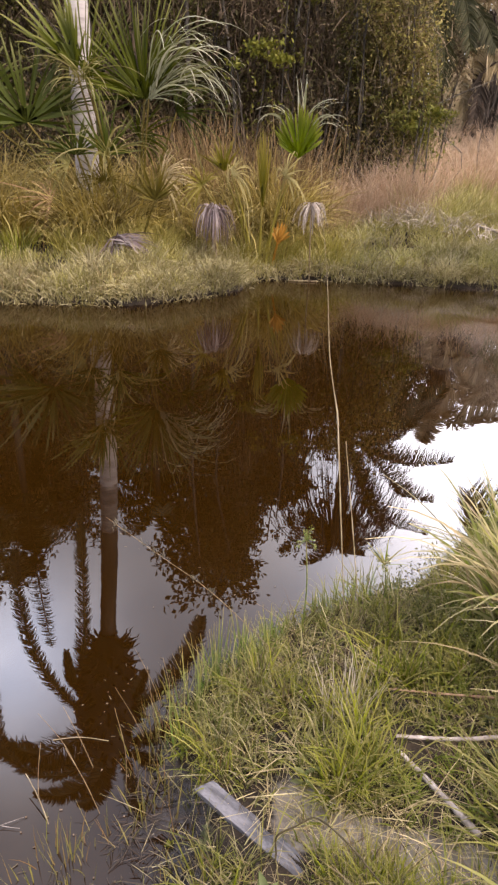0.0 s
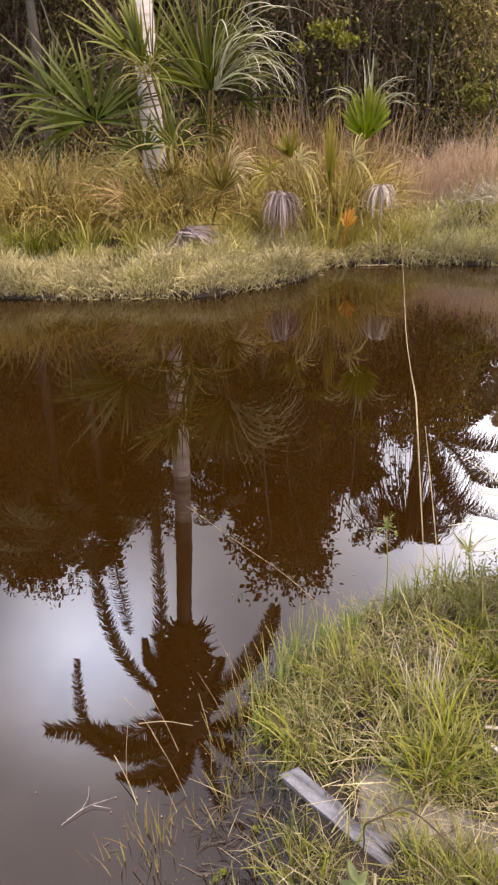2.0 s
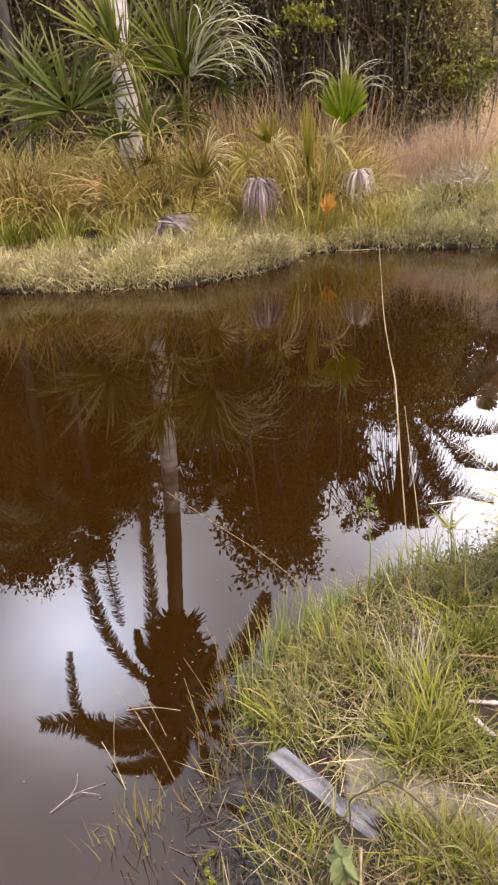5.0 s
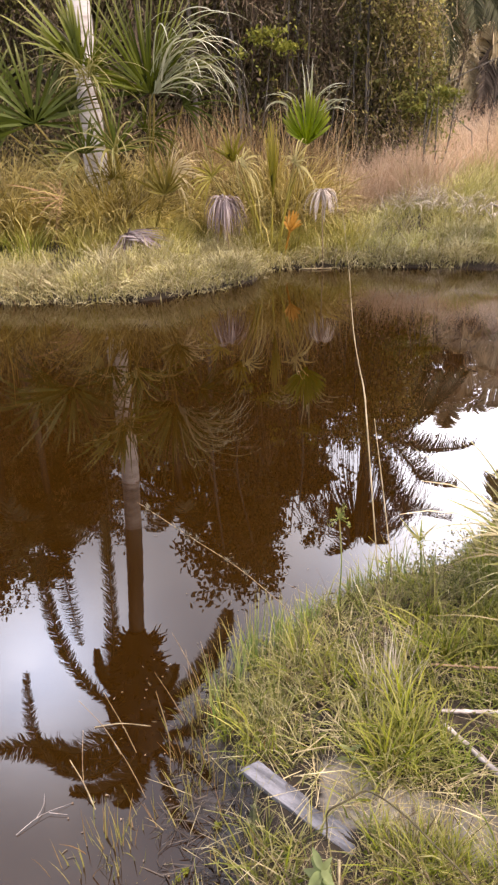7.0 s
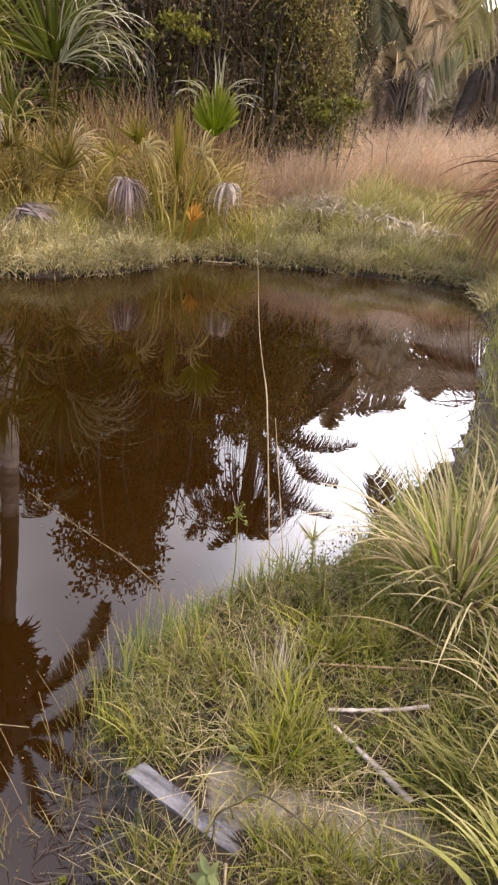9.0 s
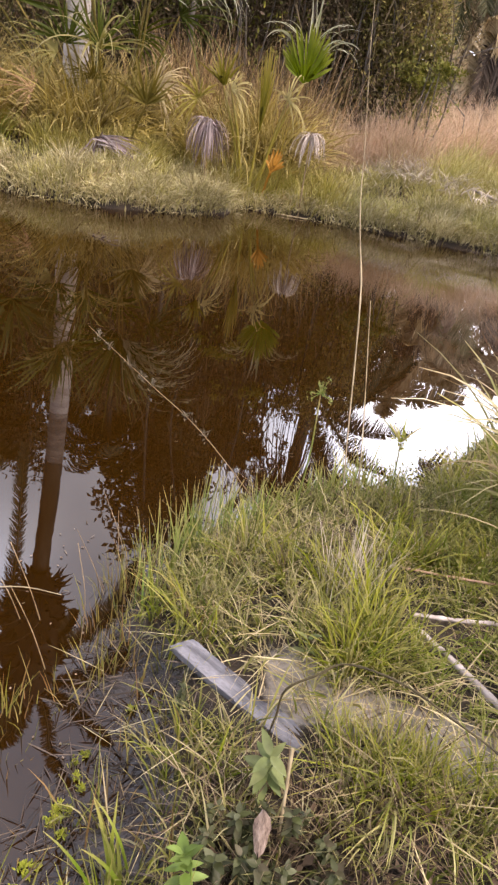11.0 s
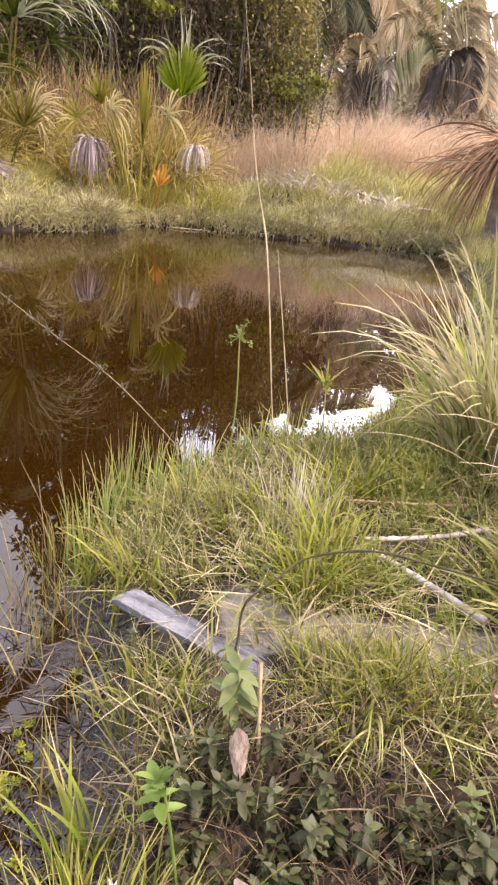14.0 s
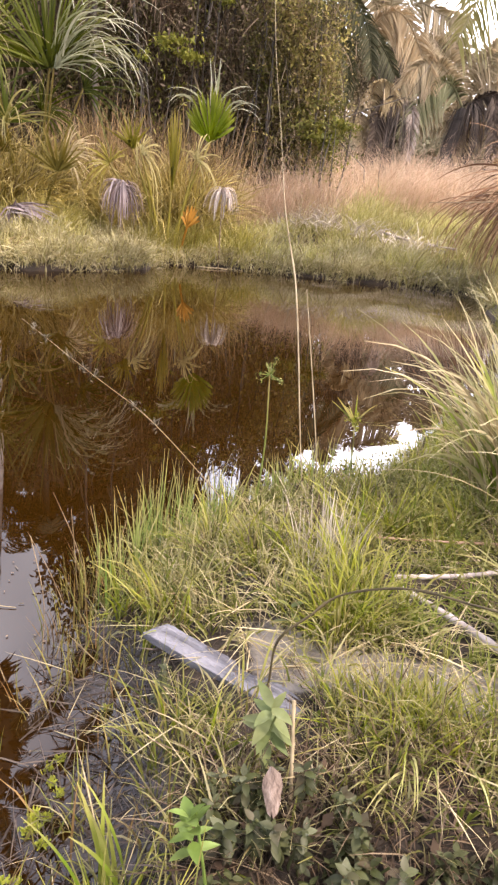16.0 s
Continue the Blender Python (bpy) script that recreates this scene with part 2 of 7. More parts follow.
def surface(name, stops, scale=8.0, rough=(0.7, 0.95), bump=0.3, bump_scale=40.0, stretch=(1, 1, 1), detail=6, dist=0.01, coords="Object"):
    """A solid surface with tones at two scales and fine relief."""
    m = bpy.data.materials.new(name)
    m.use_nodes = True
    nt = m.node_tree
    n, l = nt.nodes, nt.links
    bs = n["Principled BSDF"]
    tc = n.new("ShaderNodeTexCoord")
    mp = n.new("ShaderNodeMapping")
    mp.inputs["Scale"].default_value = stretch
    l.new(tc.outputs[coords], mp.inputs["Vector"])
    a = n.new("ShaderNodeTexNoise")
    a.inputs["Scale"].default_value, a.inputs["Detail"].default_value = scale, detail
    b = n.new("ShaderNodeTexNoise")
    b.inputs["Scale"].default_value, b.inputs["Detail"].default_value = bump_scale, 4
    for t in (a, b):
        l.new(mp.outputs[0], t.inputs["Vector"])
    mixv = n.new("ShaderNodeMath")
    mixv.operation = "MULTIPLY_ADD"
    mixv.inputs[1].default_value = 0.35
    l.new(b.outputs["Fac"], mixv.inputs[0])
    sub = n.new("ShaderNodeMath")
    sub.operation = "SUBTRACT"
    sub.inputs[1].default_value = 0.175
    l.new(a.outputs["Fac"], sub.inputs[0])
    l.new(sub.outputs[0], mixv.inputs[2])
    r = ramp_node(n, stops)
    l.new(mixv.outputs[0], r.inputs["Fac"])
    l.new(r.outputs["Color"], bs.inputs["Base Color"])
    rr = n.new("ShaderNodeMapRange")
    rr.inputs["To Min"].default_value, rr.inputs["To Max"].default_value = rough
    l.new(b.outputs["Fac"], rr.inputs["Value"])
    l.new(rr.outputs[0], bs.inputs["Roughness"])
    bp = n.new("ShaderNodeBump")
    bp.inputs["Strength"].default_value, bp.inputs["Distance"].default_value = bump, dist
    l.new(b.outputs["Fac"], bp.inputs["Height"])
    l.new(bp.outputs[0], bs.inputs["Normal"])
    return m


def water_material():
    m = bpy.data.materials.new("tannin_water")
    m.use_nodes = True
    nt = m.node_tree
    n, l = nt.nodes, nt.links
    n.clear()
    out = n.new("ShaderNodeOutputMaterial")
    geo = n.new("ShaderNodeNewGeometry")
    # dissolved tannin and silt, a little paler where silt is stirred up
    silt = n.new("ShaderNodeTexNoise")
    silt.inputs["Scale"].default_value, silt.inputs["Detail"].default_value = 0.7, 5
    l.new(geo.outputs["Position"], silt.inputs["Vector"])
    body = ramp_node(n, [(0.3, (0.0135, 0.0050, 0.0005)), (0.6, (0.0175, 0.0070, 0.0009)), (0.8, (0.025, 0.012, 0.003))])
    l.new(silt.outputs["Fac"], body.inputs["Fac"])
    deep = n.new("ShaderNodeBsdfDiffuse")
    l.new(body.outputs[0], deep.inputs["Color"])
    gl = n.new("ShaderNodeBsdfGlossy")
    gl.inputs["Roughness"].default_value = 0.006
    gl.inputs["Color"].default_value = (1.0, 1.0, 1.0, 1)
    fr = n.new("ShaderNodeFresnel")
    fr.inputs["IOR"].default_value = 1.6
    mp = n.new("ShaderNodeMapping")
    mp.inputs["Scale"].default_value = (1.0, 2.4, 1.0)
    l.new(geo.outputs["Position"], mp.inputs["Vector"])
    rip = n.new("ShaderNodeTexNoise")
    rip.inputs["Scale"].default_value, rip.inputs["Detail"].default_value = 5.0, 2
    l.new(mp.outputs[0], rip.inputs["Vector"])
    bp = n.new("ShaderNodeBump")
    bp.inputs["Strength"].default_value, bp.inputs["Distance"].default_value = 0.035, 0.004
    l.new(rip.outputs["Fac"], bp.inputs["Height"])
    l.new(bp.outputs[0], gl.inputs["Normal"])
    l.new(bp.outputs[0], fr.inputs["Normal"])
    mix = n.new("ShaderNodeMixShader")
    l.new(fr.outputs[0], mix.inputs[0])
    l.new(deep.outputs[0], mix.inputs[1])
    l.new(gl.outputs[0], mix.inputs[2])
    # a thin grey film of dust and pollen drifts in streaks towards the closed end of the pond
    film_map = n.new("ShaderNodeMapping")
    film_map.inputs["Scale"].default_value = (0.9, 0.8, 1.0)
    l.new(geo.outputs["Position"], film_map.inputs["Vector"])
    film_n = n.new("ShaderNodeTexNoise")
    film_n.inputs["Scale"].default_value, film_n.inputs["Detail"].default_value = 1.6, 6
    film_n.inputs["Distortion"].default_value = 0.8
    l.new(film_map.outputs[0], film_n.inputs["Vector"])
    film_r = n.new("ShaderNodeMapRange")
    film_r.inputs["From Min"].default_value, film_r.inputs["From Max"].default_value = 0.42, 0.64
    film_r.inputs["To Max"].default_value = 0.15
    l.new(film_n.outputs["Fac"], film_r.inputs["Value"])
    sep = n.new("ShaderNodeSeparateXYZ")
    l.new(geo.outputs["Position"], sep.inputs[0])
    east = n.new("ShaderNodeMapRange")
    east.inputs["From Min"].default_value, east.inputs["From Max"].default_value = 0.9, 2.4
    l.new(sep.outputs["X"], east.inputs["Value"])
    film_f = n.new("ShaderNodeMath")
    film_f.operation = "MULTIPLY"
    l.new(film_r.outputs[0], film_f.inputs[0])
    l.new(east.outputs[0], film_f.inputs[1])
    dust = n.new("ShaderNodeBsdfDiffuse")
    dust.inputs["Color"].default_value = (0.34, 0.30, 0.27, 1)
    mix2 = n.new("ShaderNodeMixShader")
    l.new(film_f.outputs[0], mix2.inputs[0])
    l.new(mix.outputs[0], mix2.inputs[1])
    l.new(dust.outputs[0], mix2.inputs[2])
    l.new(mix2.outputs[0], out.inputs[0])
    return m


M_WATER = water_material()


def ground_material():
    """Bank soil that turns to wet mud and to dry grey silt where the mesh says so, with ragged borders."""
    m = bpy.data.materials.new("bank_ground")
    m.use_nodes = True
    nt = m.node_tree
    n, l = nt.nodes, nt.links
    bs = n["Principled BSDF"]
    geo = n.new("ShaderNodeNewGeometry")
    a, b = n.new("ShaderNodeTexNoise"), n.new("ShaderNodeTexNoise")
    a.inputs["Scale"].default_value, a.inputs["Detail"].default_value = 7.0, 8
    b.inputs["Scale"].default_value, b.inputs["Detail"].default_value = 60.0, 5
    for t in (a, b):
        l.new(geo.outputs["Position"], t.inputs["Vector"])
    soil = ramp_node(n, [(0.3, (0.010, 0.0065, 0.004)), (0.5, (0.024, 0.016, 0.010)), (0.7, (0.05, 0.035, 0.022))])
    mud = ramp_node(n, [(0.3, (0.011, 0.008, 0.007)), (0.52, (0.032, 0.026, 0.026)), (0.72, (0.075, 0.065, 0.068))])
    silt = ramp_node(n, [(0.3, (0.10, 0.085, 0.073)), (0.52, (0.20, 0.18, 0.16)), (0.72, (0.30, 0.275, 0.25))])
    for r in (soil, mud, silt):
        l.new(a.outputs["Fac"], r.inputs["Fac"])
    col, rgh = soil.outputs[0], None
    for name, other, wet in (("silt", silt, 0.9), ("mud", mud, 0.10)):
        at = n.new("ShaderNodeAttribute")
        at.attribute_name = name
        s = n.new("ShaderNodeMath")
        s.operation = "MULTIPLY_ADD"
        s.inputs[1].default_value, s.inputs[2].default_value = 0.8, -0.4
        l.new(b.outputs["Fac"], s.inputs[0])
        add = n.new("ShaderNodeMath")
        add.use_clamp = True
        l.new(at.outputs["Fac"], add.inputs[0])
        l.new(s.outputs[0], add.inputs[1])
        sharp = n.new("ShaderNodeMapRange")
        sharp.inputs["From Min"].default_value, sharp.inputs["From Max"].default_value = 0.35, 0.65
        l.new(add.outputs[0], sharp.inputs["Value"])
        mx = n.new("ShaderNodeMix")
        mx.data_type = "RGBA"
        l.new(sharp.outputs[0], mx.inputs["Factor"])
        l.new(col, mx.inputs["A"])
        l.new(other.outputs[0], mx.inputs["B"])
        col = mx.outputs["Result"]
        rm = n.new("ShaderNodeMix")
        l.new(sharp.outputs[0], rm.inputs["Factor"])
        if rgh is None:
            rm.inputs["A"].default_value = 0.92
        else:
            l.new(rgh, rm.inputs["A"])
        rm.inputs["B"].default_value = wet
        rgh = rm.outputs["Result"]
    l.new(col, bs.inputs["Base Color"])
    l.new(rgh, bs.inputs["Roughness"])
    bp = n.new("ShaderNodeBump")
    bp.inputs["Strength"].default_value, bp.inputs["Distance"].default_value = 0.7, 0.012
    l.new(b.outputs["Fac"], bp.inputs["Height"])
    l.new(bp.outputs[0], bs.inputs["Normal"])
    return m


M_GROUND = ground_material()
M_PLANK = surface("weathered_wood", [(0.3, (0.063, 0.063, 0.0738)), (0.5, (0.126, 0.126, 0.144)), (0.7, (0.194, 0.195, 0.221))], 14.0, (0.75, 1.0), 0.9, 40, (0.81, 3.15, 3.15), dist=0.005)
M_STICK = surface("bleached_stick", [(0.3, (0.14, 0.115, 0.10)), (0.5, (0.36, 0.31, 0.29)), (0.75, (0.56, 0.50, 0.48))], 22.0, (0.7, 0.95), 0.9, 70, dist=0.004)
M_TWIG = surface("dark_twig", [(0.3, (0.035, 0.025, 0.010)), (0.6, (0.10, 0.075, 0.032))], 30.0, (0.7, 0.95), 0.5, 90, dist=0.003)
M_REDSTICK = surface("red_brown_stick", [(0.3, (0.16, 0.08, 0.05)), (0.6, (0.34, 0.22, 0.15))], 20.0, (0.7, 0.95), 0.5, 60, dist=0.003)
M_PALE = surface("dry_stem", [(0.3, (0.17, 0.125, 0.07)), (0.6, (0.34, 0.275, 0.17))], 20.0, (0.6, 0.9), 0.3, 60, dist=0.002)
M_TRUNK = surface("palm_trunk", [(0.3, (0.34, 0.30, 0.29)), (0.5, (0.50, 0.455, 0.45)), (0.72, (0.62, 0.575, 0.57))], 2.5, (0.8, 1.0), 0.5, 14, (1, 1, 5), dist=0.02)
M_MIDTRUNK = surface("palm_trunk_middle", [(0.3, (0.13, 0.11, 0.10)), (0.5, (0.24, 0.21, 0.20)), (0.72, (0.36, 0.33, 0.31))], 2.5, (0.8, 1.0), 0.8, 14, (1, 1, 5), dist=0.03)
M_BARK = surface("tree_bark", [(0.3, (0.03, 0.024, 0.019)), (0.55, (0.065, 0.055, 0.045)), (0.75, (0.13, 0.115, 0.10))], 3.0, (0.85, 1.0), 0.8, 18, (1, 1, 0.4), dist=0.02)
M_DARKTRUNK = surface("dark_palm_trunk", [(0.3, (0.02, 0.016, 0.014)), (0.6, (0.06, 0.05, 0.045))], 3.0, (0.85, 1.0), 0.8, 12, (1, 1, 4), dist=0.03)
M_VINE = surface("vine_bark", [(0.3, (0.05, 0.042, 0.035)), (0.6, (0.13, 0.115, 0.10))], 6.0, (0.8, 1.0), 0.4, 30)

G_NEAR = foliage("bank_grass", [(0.038, 0.052, 0.009), (0.11, 0.135, 0.022), (0.22, 0.225, 0.042), (0.40, 0.35, 0.17), (0.045, 0.06, 0.012), (0.16, 0.185, 0.03), (0.13, 0.09, 0.042), (0.50, 0.45, 0.26), (0.06, 0.055, 0.025), (0.25, 0.255, 0.06)], (0.35, 0.31, 0.14), 0.32, patch=2.6, patch_color=(0.13, 0.165, 0.026))
G_STRAW = foliage("straw", [(0.22, 0.17, 0.09), (0.40, 0.33, 0.19), (0.52, 0.45, 0.28), (0.30, 0.22, 0.12)], None, 0.2, patch=4.0)
G_DEADSTRAW = foliage("bleached_straw", [(0.38, 0.32, 0.25), (0.6, 0.53, 0.45), (0.5, 0.43, 0.35)], None, 0.2, patch=4.0)
G_BRIGHT = foliage("fresh_grass", [(0.10, 0.135, 0.010), (0.19, 0.225, 0.018), (0.28, 0.285, 0.04), (0.065, 0.088, 0.01), (0.25, 0.21, 0.07), (0.35, 0.33, 0.11)], (0.36, 0.33, 0.10), 0.38, patch=5.0)
G_FRESHBLADE = foliage("fresh_broad_blade", [(0.13, 0.20, 0.02), (0.24, 0.31, 0.045), (0.36, 0.36, 0.10)], (0.42, 0.36, 0.14), 0.4, patch=5.0)
G_STRAP = foliage("pale_strap_blade", [(0.20, 0.23, 0.05), (0.33, 0.34, 0.11), (0.46, 0.43, 0.20)], (0.46, 0.40, 0.18), 0.35, patch=5.0)
G_RUSH = foliage("rush", [(0.10, 0.18, 0.04), (0.20, 0.27, 0.07), (0.32, 0.33, 0.12)], (0.4, 0.3, 0.14), 0.3, patch=5.0)
G_REED = foliage("marsh_reed", [(0.12, 0.14, 0.025), (0.21, 0.19, 0.05), (0.26, 0.16, 0.06), (0.17, 0.10, 0.045), (0.16, 0.165, 0.03), (0.30, 0.24, 0.11)], None, 0.3, patch=6.0)
G_CLUMP = foliage("tussock", [(0.10, 0.13, 0.03), (0.20, 0.23, 0.06), (0.32, 0.32, 0.12), (0.42, 0.37, 0.20), (0.09, 0.115, 0.03), (0.24, 0.18, 0.10)], (0.44, 0.38, 0.22), 0.35, patch=6.0)
G_FAR = foliage("far_bank_grass", [(0.297, 0.27, 0.0825), (0.462, 0.407, 0.154), (0.594, 0.522, 0.264), (0.198, 0.198, 0.0495), (0.363, 0.341, 0.0935)], (0.583, 0.506, 0.286), 0.3, patch=1.3, patch_color=(0.37, 0.345, 0.115))
G_OLIVE = foliage("olive_bank_grass", [(0.146, 0.14, 0.0246), (0.28, 0.252, 0.0504), (0.426, 0.37, 0.112), (0.213, 0.157, 0.0504), (0.314, 0.291, 0.056)], (0.47, 0.403, 0.157), 0.3, patch=1.6)
# long dark-green blades; the tussock's shade is also put into their colour
G_DEEP = foliage("shaded_deep_green_grass", [(0.045, 0.062, 0.010), (0.09, 0.11, 0.02), (0.16, 0.165, 0.035), (0.25, 0.22, 0.09)], (0.30, 0.26, 0.11), 0.3, patch=5.0)
G_BLOND = foliage("blond_grass", [(0.30, 0.265, 0.12), (0.46, 0.40, 0.23), (0.56, 0.50, 0.33), (0.33, 0.30, 0.12), (0.22, 0.17, 0.09)], None, 0.3, patch=1.1)
# tawny tones spread wider: darkest and palest blades imitate shaded depths and lit straw
G_TAN = foliage("tawny_bunchgrass", [(0.0569, 0.0356, 0.0129), (0.248, 0.178, 0.0431), (0.538, 0.442, 0.162), (0.207, 0.162, 0.0269), (0.0362, 0.0237, 0.0108), (0.414, 0.323, 0.0862), (0.103, 0.0647, 0.0259), (0.662, 0.571, 0.302)], (0.538, 0.431, 0.194), 0.28, patch=1.4, patch_color=(0.3, 0.226, 0.0539))
G_RED = foliage("russet_grass", [(0.42, 0.275, 0.18), (0.59, 0.42, 0.295), (0.71, 0.545, 0.41), (0.50, 0.40, 0.24)], (0.75, 0.58, 0.46), 0.35, patch=0.6)
G_DARKSTEM = foliage("dark_dead_stems", [(0.035, 0.021, 0.014), (0.075, 0.047, 0.03), (0.14, 0.095, 0.06), (0.22, 0.165, 0.11)], None, 0.15, patch=5.0)
F_DOME = foliage("rusty_tan_frond", [(0.30, 0.22, 0.125), (0.40, 0.30, 0.18), (0.48, 0.38, 0.25)], (0.5, 0.41, 0.29), 0.4, 0.7)
F_PINKDEAD = foliage("bleached_pink_frond", [(0.38, 0.32, 0.28), (0.56, 0.49, 0.45)], None, 0.3, 0.7)
G_BROWN = foliage("dry_brown_stalks", [(0.139, 0.0874, 0.047), (0.276, 0.179, 0.0918), (0.426, 0.302, 0.168)], None, 0.2, patch=1.0)
# pale tip colour also carries the glossy sheen on the fan segments
F_BLUE = foliage("deep_green_frond", [(0.016, 0.026, 0.003), (0.034, 0.050, 0.005), (0.065, 0.082, 0.012), (0.13, 0.14, 0.035)], (0.24, 0.23, 0.10), 0.3, 0.5, spec=0.22)
F_GREEN = foliage("green_frond", [(0.020, 0.032, 0.002), (0.048, 0.066, 0.003), (0.095, 0.11, 0.008), (0.19, 0.185, 0.03)], (0.30, 0.28, 0.11), 0.35, 0.5, spec=0.25)
F_PALMETTO = foliage("bright_palmetto", [(0.06, 0.098, 0.003), (0.10, 0.145, 0.005), (0.15, 0.195, 0.010)], (0.26, 0.28, 0.05), 0.45, 0.5, spec=0.22)
F_SILVER = foliage("drooping_silver_frond", [(0.16, 0.18, 0.08), (0.32, 0.33, 0.20), (0.52, 0.51, 0.38)], (0.66, 0.64, 0.52), 0.35, 0.45, spec=0.35)
F_YELLOW = foliage("yellowing_frond", [(0.18, 0.17, 0.03), (0.29, 0.25, 0.05), (0.34, 0.26, 0.07)], (0.42, 0.33, 0.14), 0.4, 0.45)
F_YELLOWGREEN = foliage("yellow_green_frond", [(0.085, 0.085, 0.006), (0.15, 0.135, 0.012), (0.23, 0.185, 0.028)], (0.32, 0.25, 0.07), 0.4, 0.45)
F_BUTTER = foliage("butter_yellow_dry_frond", [(0.36, 0.29, 0.10), (0.50, 0.42, 0.19), (0.60, 0.52, 0.28)], None, 0.35, 0.6)
F_OLIVE = foliage("olive_frond", [(0.065, 0.055, 0.008), (0.12, 0.095, 0.014), (0.17, 0.13, 0.025)], (0.24, 0.18, 0.06), 0.3, 0.5)
F_ORANGE = foliage("orange_dead_leaf", [(0.30, 0.13, 0.025), (0.42, 0.21, 0.04)], None, 0.3, 0.6)
F_PURPLE = foliage("mauve_dead_frond", [(0.045, 0.028, 0.026), (0.14, 0.10, 0.105), (0.56, 0.49, 0.49), (0.06, 0.04, 0.038), (0.26, 0.20, 0.205), (0.035, 0.022, 0.02)], (0.14, 0.10, 0.095), 0.15, 0.7)
F_GREYDEAD = foliage("grey_dead_frond", [(0.18, 0.13, 0.11), (0.42, 0.35, 0.31), (0.62, 0.55, 0.50), (0.26, 0.2, 0.17)], None, 0.15, 0.7)
F_BROWNDEAD = foliage("brown_dead_frond", [(0.055, 0.025, 0.013), (0.19, 0.095, 0.05), (0.42, 0.27, 0.165), (0.095, 0.046, 0.026)], (0.26, 0.15, 0.085), 0.15, 0.7)
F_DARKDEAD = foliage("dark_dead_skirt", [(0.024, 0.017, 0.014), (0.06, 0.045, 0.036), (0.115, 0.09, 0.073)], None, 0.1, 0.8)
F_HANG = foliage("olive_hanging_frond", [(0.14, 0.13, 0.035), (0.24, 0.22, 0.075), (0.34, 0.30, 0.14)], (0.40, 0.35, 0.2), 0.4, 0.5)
# dead-frond browns lifted in colour to carry haze over the grove
F_HAZEDEAD = foliage("haze_lifted_dead_skirt", [(0.05, 0.04, 0.036), (0.10, 0.082, 0.072), (0.18, 0.15, 0.13)], None, 0.15, 0.8)
F_PINNATE = foliage("feather_frond", [(0.09, 0.10, 0.045), (0.18, 0.19, 0.095), (0.28, 0.28, 0.16)], (0.38, 0.35, 0.24), 0.4, 0.5)
# darkened copy of feather_frond: backlit silhouette against the sky put into the colour
F_SILHOUETTE = foliage("silhouetted_feather_frond", [(0.03, 0.034, 0.012), (0.055, 0.058, 0.022), (0.09, 0.085, 0.04)], None, 0.15, 0.6)
F_TANFROND = foliage("tan_dead_feather_frond", [(0.30, 0.23, 0.12), (0.46, 0.37, 0.22), (0.55, 0.46, 0.31)], None, 0.35, 0.7)
L_SPANISH = foliage("hanging_moss", [(0.05, 0.044, 0.032), (0.085, 0.075, 0.055), (0.15, 0.135, 0.10)], None, 0.2, 0.8, patch=1.0)
L_DARK = foliage("woodland_leaf", [(0.0335, 0.0309, 0.0141), (0.0747, 0.067, 0.0283), (0.142, 0.129, 0.0579), (0.155, 0.107, 0.0644), (0.0644, 0.0464, 0.0309), (0.199, 0.152, 0.0979)], None, 0.25, 0.6, patch=0.5, spec=0.15)
L_SOFT = foliage("yellowish_shrub_leaf", [(0.124, 0.111, 0.0338), (0.247, 0.221, 0.065), (0.39, 0.338, 0.13), (0.273, 0.202, 0.104), (0.111, 0.0806, 0.0416)], None, 0.4, 0.6, patch=0.8, spec=0.2)
L_TANGLE = foliage("thicket_tangle", [(0.0336, 0.0216, 0.0144), (0.084, 0.0564, 0.0372), (0.156, 0.11, 0.0744), (0.066, 0.06, 0.0264), (0.228, 0.168, 0.12), (0.0456, 0.0312, 0.0204)], None, 0.2, 0.7, patch=0.9)
L_DRYTANGLE = foliage("dry_tangle", [(0.10, 0.075, 0.05), (0.19, 0.145, 0.095), (0.28, 0.22, 0.15), (0.15, 0.13, 0.06), (0.075, 0.058, 0.035)], None, 0.3, 0.7, patch=0.9)
L_MID = foliage("shrub_leaf", [(0.0633, 0.0644, 0.0172), (0.121, 0.121, 0.0322), (0.19, 0.178, 0.0575)], None, 0.35, 0.55, patch=0.7, spec=0.2)
L_LIGHT = foliage("bright_shrub_leaf", [(0.09, 0.105, 0.018), (0.17, 0.175, 0.03), (0.26, 0.25, 0.06)], None, 0.4, 0.5, patch=2.0)
L_HERB = foliage("herb_leaf", [(0.022, 0.026, 0.008), (0.042, 0.05, 0.016), (0.085, 0.092, 0.04), (0.032, 0.037, 0.012), (0.13, 0.138, 0.075), (0.06, 0.045, 0.024), (0.055, 0.066, 0.02)], None, 0.25, 0.5, patch=30.0, each=True)
L_FRESH = foliage("fresh_herb_leaf", [(0.13, 0.20, 0.045), (0.20, 0.275, 0.08)], None, 0.4, 0.45, patch=30.0, each=True)
L_PALEHERB = foliage("pale_herb_leaf", [(0.11, 0.145, 0.05), (0.17, 0.20, 0.08), (0.23, 0.25, 0.11)], None, 0.4, 0.5, patch=30.0, each=True)
L_DEAD = surface("dead_leaf", [(0.3, (0.085, 0.055, 0.04)), (0.5, (0.19, 0.135, 0.105)), (0.72, (0.30, 0.23, 0.19))], 40.0, (0.7, 0.95), 0.8, 160, (1, 3, 1), dist=0.002)
L_LITTER = foliage("brown_leaf_litter", [(0.035, 0.021, 0.013), (0.08, 0.052, 0.033), (0.15, 0.105, 0.072), (0.055, 0.031, 0.019)], None, 0.1, 0.75, patch=20.0)
